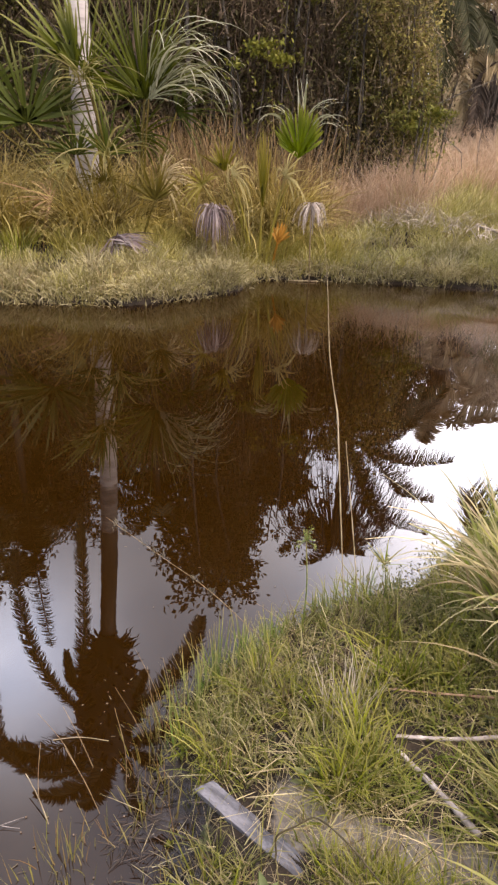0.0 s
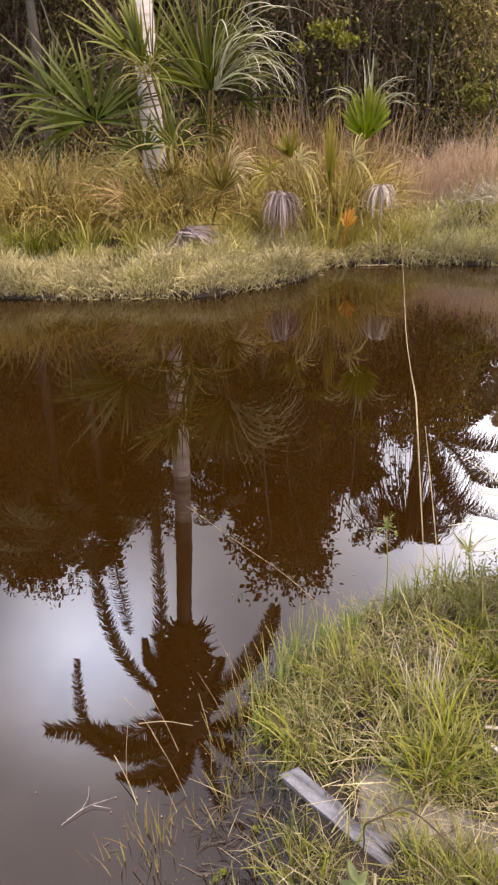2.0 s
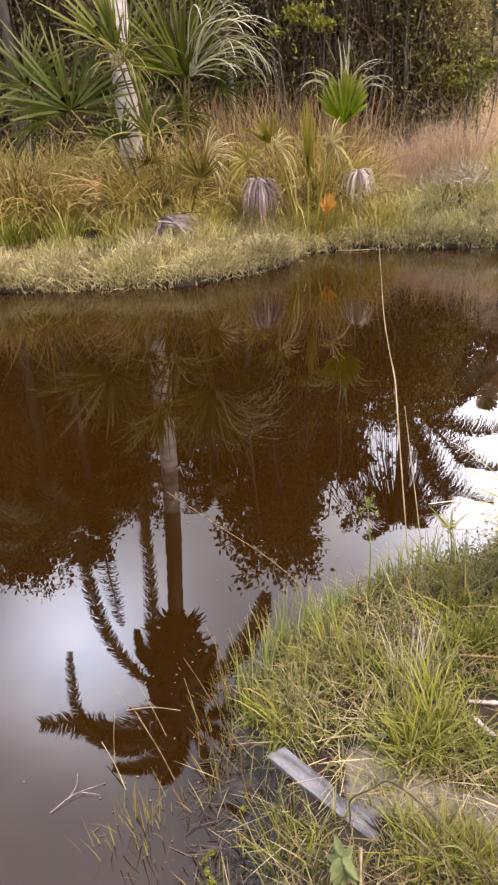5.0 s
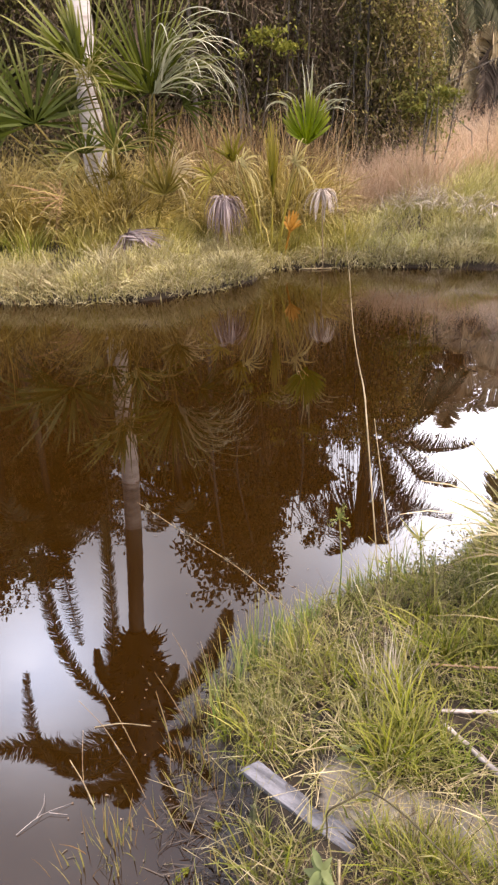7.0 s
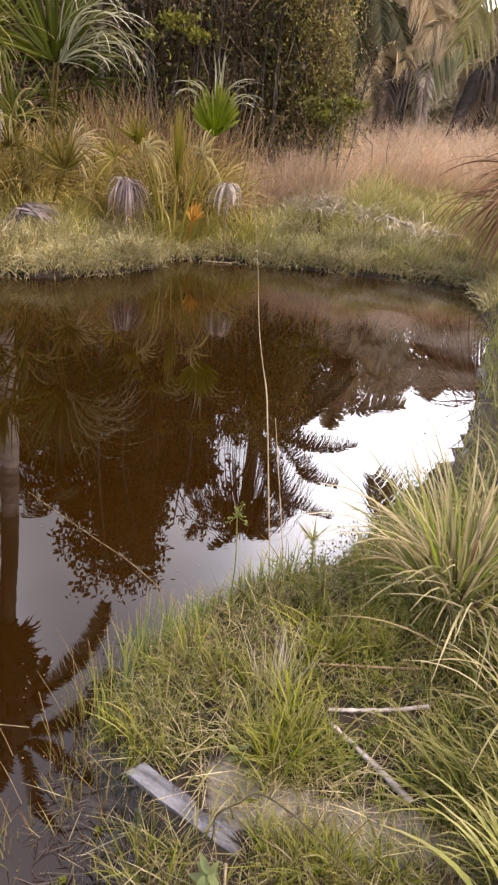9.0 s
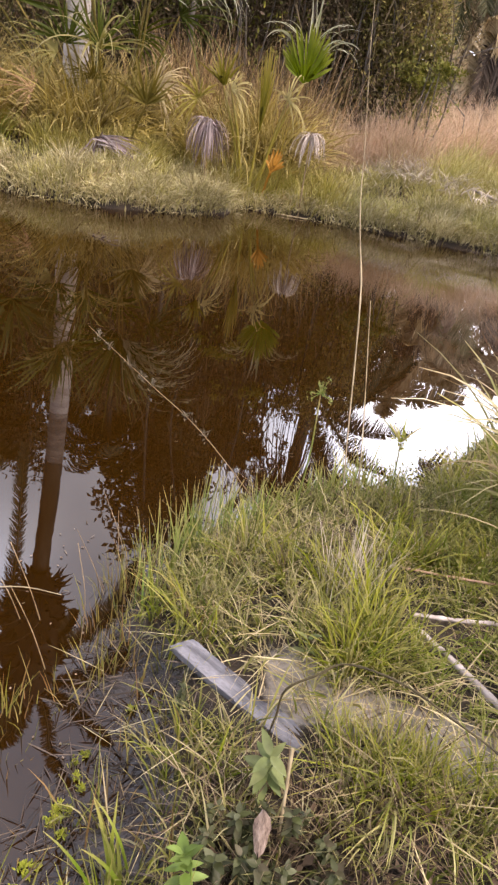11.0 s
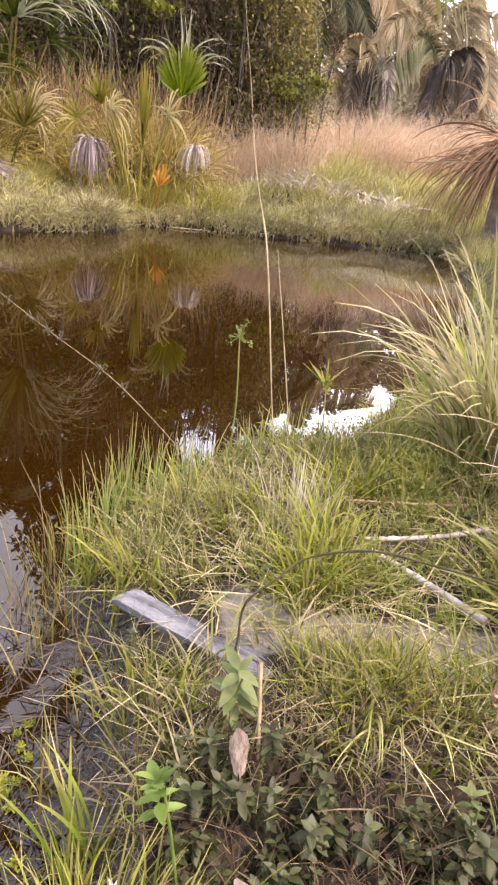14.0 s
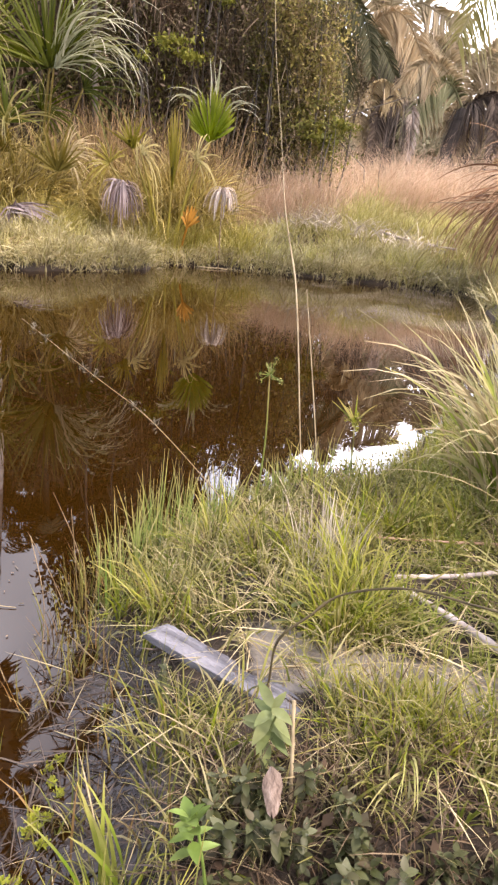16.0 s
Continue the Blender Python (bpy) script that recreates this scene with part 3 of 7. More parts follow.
# pale leaf colours stand in for haze over the clearing and far trees
F_HAZY = foliage("haze_paled_feather_frond", [(0.19, 0.155, 0.09), (0.33, 0.27, 0.165), (0.49, 0.41, 0.28)], (0.56, 0.46, 0.34), 0.45, 0.5)
L_HAZY = foliage("haze_paled_far_leaf", [(0.16, 0.16, 0.10), (0.30, 0.28, 0.19), (0.45, 0.41, 0.30)], None, 0.4, 0.6, patch=0.7)
L_MOSS = foliage("floating_weed", [(0.18, 0.21, 0.026), (0.30, 0.31, 0.045)], None, 0.3, 0.5, patch=8.0)
L_SEED = foliage("floating_seeds", [(0.09, 0.06, 0.04), (0.15, 0.11, 0.08), (0.24, 0.18, 0.13)], None, 0.1, 0.6, patch=3.0)
M_REEDSTEM = surface("brown_reed_stem", [(0.3, (0.12, 0.08, 0.045)), (0.6, (0.26, 0.19, 0.11))], 20.0, (0.6, 0.9), 0.3, 60, dist=0.002)
L_SCRAP = foliage("water_scraps", [(0.05, 0.035, 0.02), (0.13, 0.10, 0.06), (0.24, 0.2, 0.15)], None, 0.1, 0.6, patch=3.0)

# ---- ground and pond ----
POND = np.array([(-1.2, -9), (-0.6, -1.5), (-0.40, -0.2), (-0.36, 0.6), (-0.34, 0.86), (-0.33, 1.1), (-0.32, 1.2), (-0.26, 1.36), (-0.21, 1.52), (-0.16, 1.70), (-0.03, 1.88), (0.17, 2.06), (0.45, 2.2),
                 (0.65, 2.26), (0.88, 2.5), (1.1, 2.8), (1.6, 3.3), (2.07, 4.1), (2.5, 4.95), (3.05, 6.1), (3.5, 7.2), (3.66, 7.9), (3.4, 8.22), (2.8, 8.3),
                 (1.8, 8.42), (0.75, 8.6), (-0.02, 8.45), (-0.15, 7.85), (-0.6, 7.42), (-1.3, 7.05), (-2.6, 7.05), (-5, 7.3), (-9, 7), (-18, 6), (-18, -9)])


def shore(x, y):
    """Distance from the shoreline in metres: land is positive, the pond negative."""
    x, y = np.asarray(x, float), np.asarray(y, float)
    a, b = POND, np.roll(POND, -1, 0)
    best = np.full(x.shape, 1e9)
    inside = np.zeros(x.shape, bool)
    for (ax, ay), (bx, by) in zip(a, b):
        dx, dy = bx - ax, by - ay
        t = np.clip(((x - ax) * dx + (y - ay) * dy) / (dx * dx + dy * dy), 0, 1)
        best = np.minimum(best, np.hypot(x - ax - t * dx, y - ay - t * dy))
        cross = (ay > y) != (by > y)
        inside ^= cross & (x < (bx - ax) * (y - ay) / (by - ay + 1e-12) + ax)
    return np.where(inside, -best, best)


def smooth(t):
    t = np.clip(t, 0, 1)
    return t * t * (3 - 2 * t)


WAVES = rng.uniform(-1, 1, (14, 2)), rng.uniform(0, 6.28, 14)


def lumps(x, y, freq):
    """Soft unevenness, about -1 to 1."""
    out = 0
    for (kx, ky), p in zip(*WAVES):
        out = out + np.sin((kx * x + ky * y) * freq + p)
    return out / 6.0


def ground_z(x, y):
    x, y = np.asarray(x, float), np.asarray(y, float)
    d = shore(x, y) + 0.035 * lumps(x, y, 9.0)
    far = smooth((y - 5.5) / 1.0)
    near_h = 0.02 + 0.075 * smooth(d / 0.30) + 0.045 * smooth((d - 0.25) / 0.45)
    near_h = near_h * (1 - 0.8 * smooth((0.82 - y) / 0.16) * smooth((x + 0.16) / 0.1))      # the hollow under the herbs
    flat = smooth((-0.08 - x) / 0.12) * smooth((1.45 - y) / 0.25)         # the trodden wet corner
    near_h = near_h * (1 - flat) + flat * (-0.016 + 0.024 * lumps(x, y, 30.0) + 0.008 * lumps(y, x, 75.0))
    far_h = 0.03 + 0.10 * smooth(d / 0.12) + 0.16 * smooth(d / 1.8) + 0.35 * smooth((d - 1.5) / 6) + 0.36 * smooth((d - 0.5) / 2.4) * smooth((x - 0.6) / 1.6)
    land = near_h * (1 - far) + far_h * far + 0.02 * lumps(x, y, 5.0) * smooth(d / 0.3) * (1 - flat)
    bed = -0.05 - 0.75 * smooth(-d / 1.6)
    return np.where(d > 0, land, np.where((flat > 0.5) & (d > -0.05), np.maximum(bed, -0.02 + 0.022 * lumps(x, y, 30)), bed))


def on_ground(x, y, dz=0.0):
    return np.stack([x, y, ground_z(x, y) + dz], -1)


def axis_steps(*runs):
    out = []
    for a, b, step in runs:
        out.append(np.arange(a, b, step))
    far = np.array([18, 21, 25, 30, 37, 46, 60, 80, 110, 160, 240, 400, 700, 1200.0])
    return out, far


def make_ground():
    (xs, far) = axis_steps((-16, -3, 0.5), (-3, 2.4, 0.045), (2.4, 5.5, 0.12), (5.5, 16, 0.5))
    xs = np.concatenate([-far[::-1], *xs, far])
    (ys, _) = axis_steps((-14, -0.5, 0.5), (-0.5, 3.2, 0.045), (3.2, 6.8, 0.2), (6.8, 9.4, 0.06), (9.4, 16, 0.4))
    ys = np.concatenate([-far[::-1], *ys, far])
    gx, gy = np.meshgrid(xs, ys)
    gz = ground_z(gx, gy)
    v = np.stack([gx, gy, gz], -1).reshape(-1, 3)
    nx = len(xs)
    i, j = np.meshgrid(np.arange(len(ys) - 1), np.arange(nx - 1), indexing="ij")
    q = np.stack([i * nx + j, i * nx + j + 1, (i + 1) * nx + j + 1, (i + 1) * nx + j], -1).reshape(-1, 4)
    me = mesh_of("ground", v, q, None, M_GROUND)
    c = v
    d = shore(c[:, 0], c[:, 1])
    track = np.abs((c[:, 1] - 1.10) + 0.42 * (c[:, 0] - 0.2)) + 0.05 * lumps(c[:, 0], c[:, 1], 14)
    mud = np.maximum(smooth((0.06 - d) / 0.06) * (c[:, 1] < 5), smooth((-0.09 - c[:, 0]) / 0.06) * smooth((1.42 - c[:, 1]) / 0.1) * smooth((c[:, 1] + 1.2) / 0.4))
    silt = smooth((0.14 - track) / 0.1) * smooth((c[:, 0] - 0.0) / 0.1) * smooth((0.85 - c[:, 0]) / 0.1)
    for name, values in (("mud", mud), ("silt", silt)):
        at = me.attributes.new(name, "FLOAT", "POINT")
        at.data.foreach_set("value", values.astype(np.float32))
    tagged(new("ground", me), "dark soil bank round the pond with a wet mud corner", "ground", kind="structure")


make_ground()
wx, wy = np.meshgrid(np.linspace(-18.5, 5.2, 40), np.linspace(-9.5, 9.2, 40))
wi, wj = np.meshgrid(np.arange(39), np.arange(39), indexing="ij")
water_me = mesh_of("water", np.stack([wx, wy, 0 * wx], -1), np.stack([wi * 40 + wj, wi * 40 + wj + 1, wi * 40 + wj + 41, wi * 40 + wj + 40], -1), None, M_WATER)
tagged(new("water", water_me), "still brown tannin-stained pond water mirroring trees and cloud", "water", kind="structure")


def scatter(n, x0, x1, y0, y1, keep=None):
    x, y = rng.uniform(x0, x1, n), rng.uniform(y0, y1, n)
    d = shore(x, y)
    ok = d > 0 if keep is None else keep(x, y, d)
    return x[ok], y[ok], d[ok]


def stuff(name, geo, mat, label, category):
    return tagged(new(name, geo.mesh(name, mat)), label, category, kind="stuff")


# ---- palms ----
def fan_blade(center, axis, normal, radius, count=34, spread=250, droop=0.25, limp=0.0, width=1.0, steps=7, web=0.34, unruly=0.10, side=0.22):
    """The round blade of a fan palm leaf: pleated segments joined near the middle, free and nodding at the tips."""
    axis, normal = unit(np.array(axis, float)), unit(np.array(normal, float))
    across = unit(np.cross(axis, normal))
    normal = np.cross(across, axis)
    a = np.radians(np.linspace(-spread / 2, spread / 2, count) + rng.normal(0, 1.5, count))
    d = np.cos(a)[:, None] * axis + np.sin(a)[:, None] * across + rng.normal(0, unruly, (count, 3))
    length = radius * (1 - side * (np.abs(a) / a.max()) ** 2) * rng.uniform(1.1 - 4.8 * unruly, 1.1, count)
    s = np.linspace(0.0, 1, steps)
    path = np.asarray(center, float) + d[:, None] * (length[:, None] * s)[..., None]
    path += normal * (radius * 0.16 * (s - s**2))[None, :, None]
    sag = (droop * rng.uniform(0.4, 1.6, count) + limp) * (0.45 + 0.55 * np.abs(np.sin(a)))
    path[..., 2] -= sag[:, None] * length[:, None] * s[None] ** 2.6
    path[..., :2] -= (d[:, None, :2] * (sag * length * 0.35)[:, None, None] * (s**3)[None, :, None])
    side = np.cross(d, normal)[:, None] * np.ones((1, steps, 1))
    pleat = np.where(np.arange(count) % 2, 0.45, -0.45)[:, None, None]
    side = unit(side + pleat * normal)
    gap = radius * np.radians(spread / count)
    w = gap * width * np.minimum(s * 1.0 + 0.03, web * ((1 - s) / (1 - web)) ** 0.6 + 0.02)
    geo = Geo().ribbons(path, side, np.broadcast_to(w, (count, steps)))
    i, j = np.meshgrid(np.arange(count - 1), np.arange(1 if web < 0.4 else 2), indexing="ij")      # the web that joins the segments
    a, b = (i * steps + j) * 2 + 1, ((i + 1) * steps + j) * 2
    geo.add(np.zeros((0, 3)), np.stack([a, b, b + 2, a + 2], -1) - geo.n, np.zeros(0))
    return geo


def fan_leaf(parent, root, center, axis, normal, radius, mat, stem_mat, label="", **kw):
    """A frond part: the blade, with its stalk beneath it."""
    geo = fan_blade(center, axis, normal, radius, **kw)
    blade = part("frond", geo.mesh("frond", mat), parent, label)
    mid = (np.array(root) + np.array(center)) / 2 + np.array([0, 0, 0.06 * np.linalg.norm(np.subtract(center, root))])
    stalk = Geo().tube(spline([root, mid, center], 8), np.linspace(0.018, 0.011, 8), 6)
    part("petiole", stalk.mesh("petiole", stem_mat), blade)
    return blade


def feather(root, heading, rise, length, sag, count=44, leaf=0.5, hang=0.7, width=0.028, curl=0.0):
    """A feather palm frond: an arching midrib with leaflets on both sides."""
    s = np.linspace(0, 1, 14)
    d = np.array([math.cos(heading), math.sin(heading), 0.0])
    theta = np.radians(rise) - np.radians(sag) * s**1.25
    step = length / 13 * (np.cos(theta)[:, None] * d + np.sin(theta)[:, None] * UP)
    rib = np.array(root) + np.vstack([np.zeros(3), np.cumsum(step[:-1], 0)])
    side = np.cross(d, UP)
    geo = Geo().tube(rib, np.linspace(0.028, 0.006, 14), 5)
    t = np.linspace(0.14, 0.995, count)
    pos = np.stack([np.interp(t, s, rib[:, k]) for k in range(3)], -1)
    tang = unit(np.stack([np.interp(t, s, np.gradient(rib[:, k])) for k in range(3)], -1))
    q = np.linspace(0, 1, 4)
    for sg in (-1, 1):
        ll = leaf * np.sin(np.pi * (0.12 + 0.84 * t)) ** 0.6 * rng.uniform(0.8, 1.1, count)
        out = unit(sg * side + 0.55 * tang + 0.15 * UP + rng.normal(0, 0.12, (count, 3)))
        path = pos[:, None] + out[:, None] * (ll[:, None] * q)[..., None]
        path[..., 2] -= hang * ll[:, None] * q[None] ** 1.8
        sd = unit(np.cross(out, unit(np.cross(tang, sg * side)) + rng.normal(0, 0.3, (count, 3))))[:, None]
        geo.ribbons(path, sd, width * np.array([0.6, 1, 0.8, 0.12])[None] * np.ones((count, 1)))
    return geo


def skirt(center, radius, drop, count, width=0.02, spread=0.5, steps=6, tilt=(20, 70)):
    """Dead fronds hanging like a thatch from a crown."""
    h = rng.uniform(0, 2 * np.pi, max(6, count // 5))[rng.integers(0, max(6, count // 5), count)] + rng.normal(0, 0.16, count)
    base = np.array(center) + np.stack([np.cos(h), np.sin(h), 0 * h], -1) * radius * 0.25 * rng.uniform(0, 1, (count, 1))
    base[:, 2] += rng.uniform(-0.12, 0.06, count) * drop
    lean = rng.uniform(*tilt, count)
    s = np.linspace(0, 1, steps)
    theta = np.radians(lean[:, None] + (176 - rng.uniform(0, 12, count) - lean)[:, None] * s[None] ** 0.5)
    d = np.stack([np.cos(h), np.sin(h), 0 * h], -1)
    step = (drop * rng.uniform(0.5, 1.15, count) / (steps - 1))[:, None, None] * (spread * 2 * np.sin(theta)[..., None] * d[:, None] + np.cos(theta)[..., None] * UP)
    path = base[:, None] + np.concatenate([np.zeros((count, 1, 3)), np.cumsum(step[:, 1:], 1)], 1)
    side = unit(np.stack([-np.sin(h), np.cos(h), 0 * h], -1) + rng.normal(0, 0.5, (count, 3)))[:, None]
    w = width * rng.uniform(0.6, 1.3, count)[:, None] * np.linspace(1, 0.35, steps)[None]
    return Geo().ribbons(path, side, w)


def sabal_clump():
    """Young cabbage palm with big fan leaves at the foot of the tall trunk."""
    root = np.array([-1.6, 9.25, float(ground_z(-1.6, 9.25))])
    palm = thing("fan_palm", "large green fan palm leaves among tawny grass on the far bank", "palm")
    r = lambda dx, dy: root + np.array([dx, dy, 0.0])  # noqa: E731
    fan_leaf(palm, r(-0.3, 0), (-2.76, 9.15, 1.70), (-0.12, -0.05, 0.9), (0.25, -1, 0.2), 1.25, F_BLUE, F_OLIVE, "deep green fan", count=40, spread=190, droop=0.08, width=1.0, web=0.34)
    n = 40
    limp = blades(Geo(), np.array([-2.05, 9.08, 2.18]) + rng.normal(0, 0.04, (n, 3)), rng.uniform(0.45, 0.85, n), rng.uniform(0.012, 0.024, n), rng.uniform(30, 90, n), rng.uniform(70, 100, n), rng.uniform(-3.3, 0.3, n), 9, 0.5, 0.15)
    tagged(part("hanging_thatch", limp.mesh("hanging_thatch", F_HANG), palm, "limp olive segments hanging before the trunk"), kind="stuff")
    fan_leaf(palm, r(-0.3, -0.1), (-2.15, 9.0, 1.35), (-0.1, -0.2, 0.9), (0.1, -1, 0.3), 0.75, F_BLUE, F_OLIVE, "dark stiff fan before the trunk", count=20, spread=150, droop=0.4, width=0.8)
    fan_leaf(palm, r(-0.15, 0.1), (-2.13, 9.2, 2.26), (-0.42, 0, 1), (0.4, -1, 0.1), 1.15, F_GREEN, F_OLIVE, "half-folded green fan", count=20, spread=70, droop=0.25, width=1.2, web=0.45)
    fan_leaf(palm, r(-0.1, 0.1), (-2.0, 9.2, 2.20), (0.15, 0.05, 1), (-0.2, -1, 0.1), 1.15, F_GREEN, F_OLIVE, "fresh green upright fan", count=24, spread=80, droop=0.15, width=0.9, web=0.3)
    fan_leaf(palm, r(-0.05, 0.1), (-2.03, 9.15, 2.22), (0.9, -0.1, 0.0), (0.2, -1, 0.7), 0.7, F_GREEN, F_OLIVE, "", count=18, spread=110, droop=0.5, width=0.8)
    fan_leaf(palm, r(0.1, 0.05), (-1.32, 9.1, 1.98), (-0.05, -0.05, 1), (-0.1, -1, 0.2), 1.3, F_GREEN, F_OLIVE, "broad green fan with a yellow heart", count=44, spread=150, droop=0.12, width=1.0, web=0.34)
    fan_leaf(palm, r(0.1, 0.0), (-1.34, 9.2, 2.0), (-0.3, 0.0, 1), (-0.3, -1, 0.1), 1.25, F_BLUE, F_OLIVE, "", count=32, spread=170, droop=0.2, width=0.9, web=0.3)
    silver = fan_leaf(palm, r(0.15, -0.05), (-1.27, 9.05, 1.98), (0.75, -0.15, 0.75), (-0.3, -1, 0.35), 1.05, F_SILVER, F_OLIVE, "silvery fan with limp hanging tips", count=16, spread=70, droop=0.5, limp=0.1, width=0.5)
    n = 52
    limp = blades(Geo(), np.array([-1.15, 9.0, 2.15]) + rng.normal(0, 1, (n, 3)) * [0.10, 0.04, 0.14], rng.uniform(0.7, 1.2, n), rng.uniform(0.016, 0.030, n), rng.uniform(15, 65, n), rng.uniform(95, 140, n), rng.normal(-0.1, 0.45, n), 11, 0.5, 0.15)
    tagged(part("hanging_fringe", limp.mesh("hanging_fringe", F_SILVER), silver, "long pale hanging leaf segments"), kind="stuff")
    fan_leaf(palm, r(-0.05, -0.2), (-1.78, 8.95, 1.36), (0.15, -0.1, 0.9), (0.1, -1, 0.3), 0.75, F_BLUE, F_OLIVE, "dark stiff fan with drooping pale tips", count=18, spread=130, droop=0.1, width=0.8)
    n = 26
    limp = blades(Geo(), np.array([-1.78, 8.9, 1.36]) + rng.normal(0, 0.025, (n, 3)), rng.uniform(0.5, 0.95, n), rng.uniform(0.014, 0.026, n), rng.uniform(30, 80, n), rng.uniform(75, 110, n), rng.uniform(-2.9, 0.3, n), 10, 0.5, 0.15)
    tagged(part("hanging_thatch", limp.mesh("hanging_thatch", F_HANG), palm, "straw-coloured hanging leaf segments"), kind="stuff")
    fan_leaf(palm, r(0.2, -0.4), (-1.16, 8.5, 0.90), (-0.05, -0.2, 0.9), (0.1, -1, 0.25), 0.50, F_OLIVE, F_OLIVE, "small olive-brown fan", count=20, spread=125, droop=0.05, web=0.5, width=1.0)
    fan_leaf(palm, r(-0.45, -0.1), (-3.4, 9.6, 2.0), (-0.5, 0.1, 0.8), (0.3, -1, 0.3), 1.0, F_BLUE, F_OLIVE, count=32, spread=200, droop=0.25)
    fan_leaf(palm, r(-0.4, -0.4), (-2.45, 8.8, 0.85), (-0.5, -0.2, 0.2), (0.2, -1, 0.5), 0.6, F_BROWNDEAD, F_OLIVE, "withered brown fan", count=18, spread=170, droop=0.35, limp=0.15, width=0.4)
    fan_leaf(palm, r(-0.3, -0.2), (-2.25, 9.0, 1.25), (-0.6, -0.2, 0.3), (0.0, -1, 0.5), 0.8, F_HANG, F_OLIVE, "dry straw-coloured fan", count=18, spread=150, droop=0.6, limp=0.2, width=0.4)
    for dx, dy, z, ax, rad, mat, lab in ((0.15, 0.15, 1.55, (0.5, -0.3, 0.6), 0.8, F_GREEN, ""), (-0.25, -0.2, 1.05, (-0.2, -0.4, 0.6), 0.7, F_OLIVE, "olive drooping fan"), (0.45, -0.1, 1.1, (0.6, -0.3, 0.3), 0.7, F_TANFROND, "dry tan fan"),
                                         (-1.6, 0.2, 1.6, (-0.6, -0.2, 0.6), 0.95, F_BLUE, ""), (0.62, 0.2, 1.85, (0.7, -0.2, 0.5), 0.85, F_BLUE, ""), (-0.8, 0.3, 1.8, (-0.3, 0.1, 0.9), 1.0, F_BLUE, "")):
        c = root + np.array([dx, dy, z - root[2]])
        fan_leaf(palm, r(0.2 * dx, 0.2 * dy), c, ax, (rng.uniform(-0.3, 0.3), -1, 0.45), rad, mat, F_OLIVE, lab, count=30, spread=rng.uniform(130, 190), droop=0.6, limp=0.1, width=0.8, web=0.3)



def small_palmetto():
    """The bright young fan palm with yellow leaves."""
    palm = thing("palmetto", "young fan palm with one bright green leaf and yellowing stalks", "palm")
    z = float(ground_z(0.2, 8.75))
    fan_leaf(palm, (0.12, 8.8, z), (0.52, 8.85, 1.38), (0.0, -0.05, 1), (0.1, -1, 0.1), 0.55, F_PALMETTO, F_YELLOW, "bright green pleated fan", count=34, spread=112, droop=0.02, width=1.5, web=0.72, unruly=0.025, side=0.42)
    spikes = blades(Geo(), np.array([0.52, 8.86, 1.80]) + rng.normal(0, 0.04, (5, 3)), rng.uniform(0.3, 0.46, 5), 0.026, rng.uniform(0, 16, 5), rng.uniform(0, 20, 5), None, 6, 0.4)
    part("upright_tip", spikes.mesh("upright_tip", F_SILVER), palm, "pale upright segment tips")
    for k in range(18):
        sg = 1 if k % 2 else -1
        f = rng.uniform(0.3, 1.0)
        limp = blades(Geo(), np.array([[0.52 + sg * 0.17 * f, 8.82 + rng.normal(0, 0.03), 1.83 - 0.10 * f + rng.normal(0, 0.02)]]), rng.uniform(0.30, 0.52, 1), rng.uniform(0.016, 0.028, 1), rng.uniform(25, 70, 1), rng.uniform(70, 115, 1), np.array([rng.normal(0, 0.4) + (0 if sg > 0 else np.pi)]), 9, 0.6, 0.15)
        part("limp_segment", limp.mesh("limp_segment", F_SILVER), palm, "pale limp outer segment")
    fan_leaf(palm, (0.16, 8.7, z), (0.37, 8.72, 1.19), (0.35, -0.2, 0.5), (-0.2, -1, 0.3), 0.52, F_BUTTER, F_YELLOW, "pale yellow drooping fan", count=18, spread=200, droop=0.9, limp=0.2, width=0.5)
    fan_leaf(palm, (0.08, 8.72, z), (0.10, 8.66, 0.80), (0.0, 0, 1), (0.3, -1, 0), 0.84, F_YELLOWGREEN, F_YELLOW, "folded spear leaf", count=9, spread=9, droop=0.0, width=3.0, web=0.6, unruly=0.012)
    fan_leaf(palm, (0.0, 8.75, z), (-0.36, 8.72, 1.22), (-0.1, 0, 1), (0.2, -1, 0.1), 0.46, F_YELLOWGREEN, F_YELLOW, "upright yellow-green fan", count=22, spread=100, droop=0.3, width=0.9, web=0.5)
    fan_leaf(palm, (0.02, 8.75, z), (-0.27, 8.66, 1.2), (0.6, -0.2, 0.35), (0.0, -1, 0.4), 0.6, F_BUTTER, F_YELLOW, "dry straw-yellow fan", count=22, spread=140, droop=1.0, limp=0.4, width=0.5)
    fan_leaf(palm, (-0.1, 8.8, z), (-0.62, 8.85, 1.05), (-0.5, -0.2, 0.6), (0.1, -1, 0.3), 0.6, F_YELLOW, F_YELLOW, "yellowing fan", count=24, spread=200, droop=0.5, limp=0.2, width=0.5)


def dead_fan(x, y, top, radius, drop, mat, label, count=60, tilt=(15, 80), wide=0.27, strip=0.02):
    """A dead fan leaf folded down over its stalk."""
    z = float(ground_z(x, y))
    leaf = thing("dead_fan_leaf", label, "dead leaf", "dead fan leaves on the far bank")
    part("blade", skirt((x, y, top), radius, drop, count, strip, wide, tilt=tilt).mesh("blade", mat), leaf)
    part("stalk", Geo().tube(spline([(x + 0.03, y + 0.12, z - 0.03), (x + 0.01, y + 0.06, (z + top) / 2), (x, y, top)], 6), np.full(6, 0.007), 6).mesh("stalk", M_REEDSTEM), leaf)


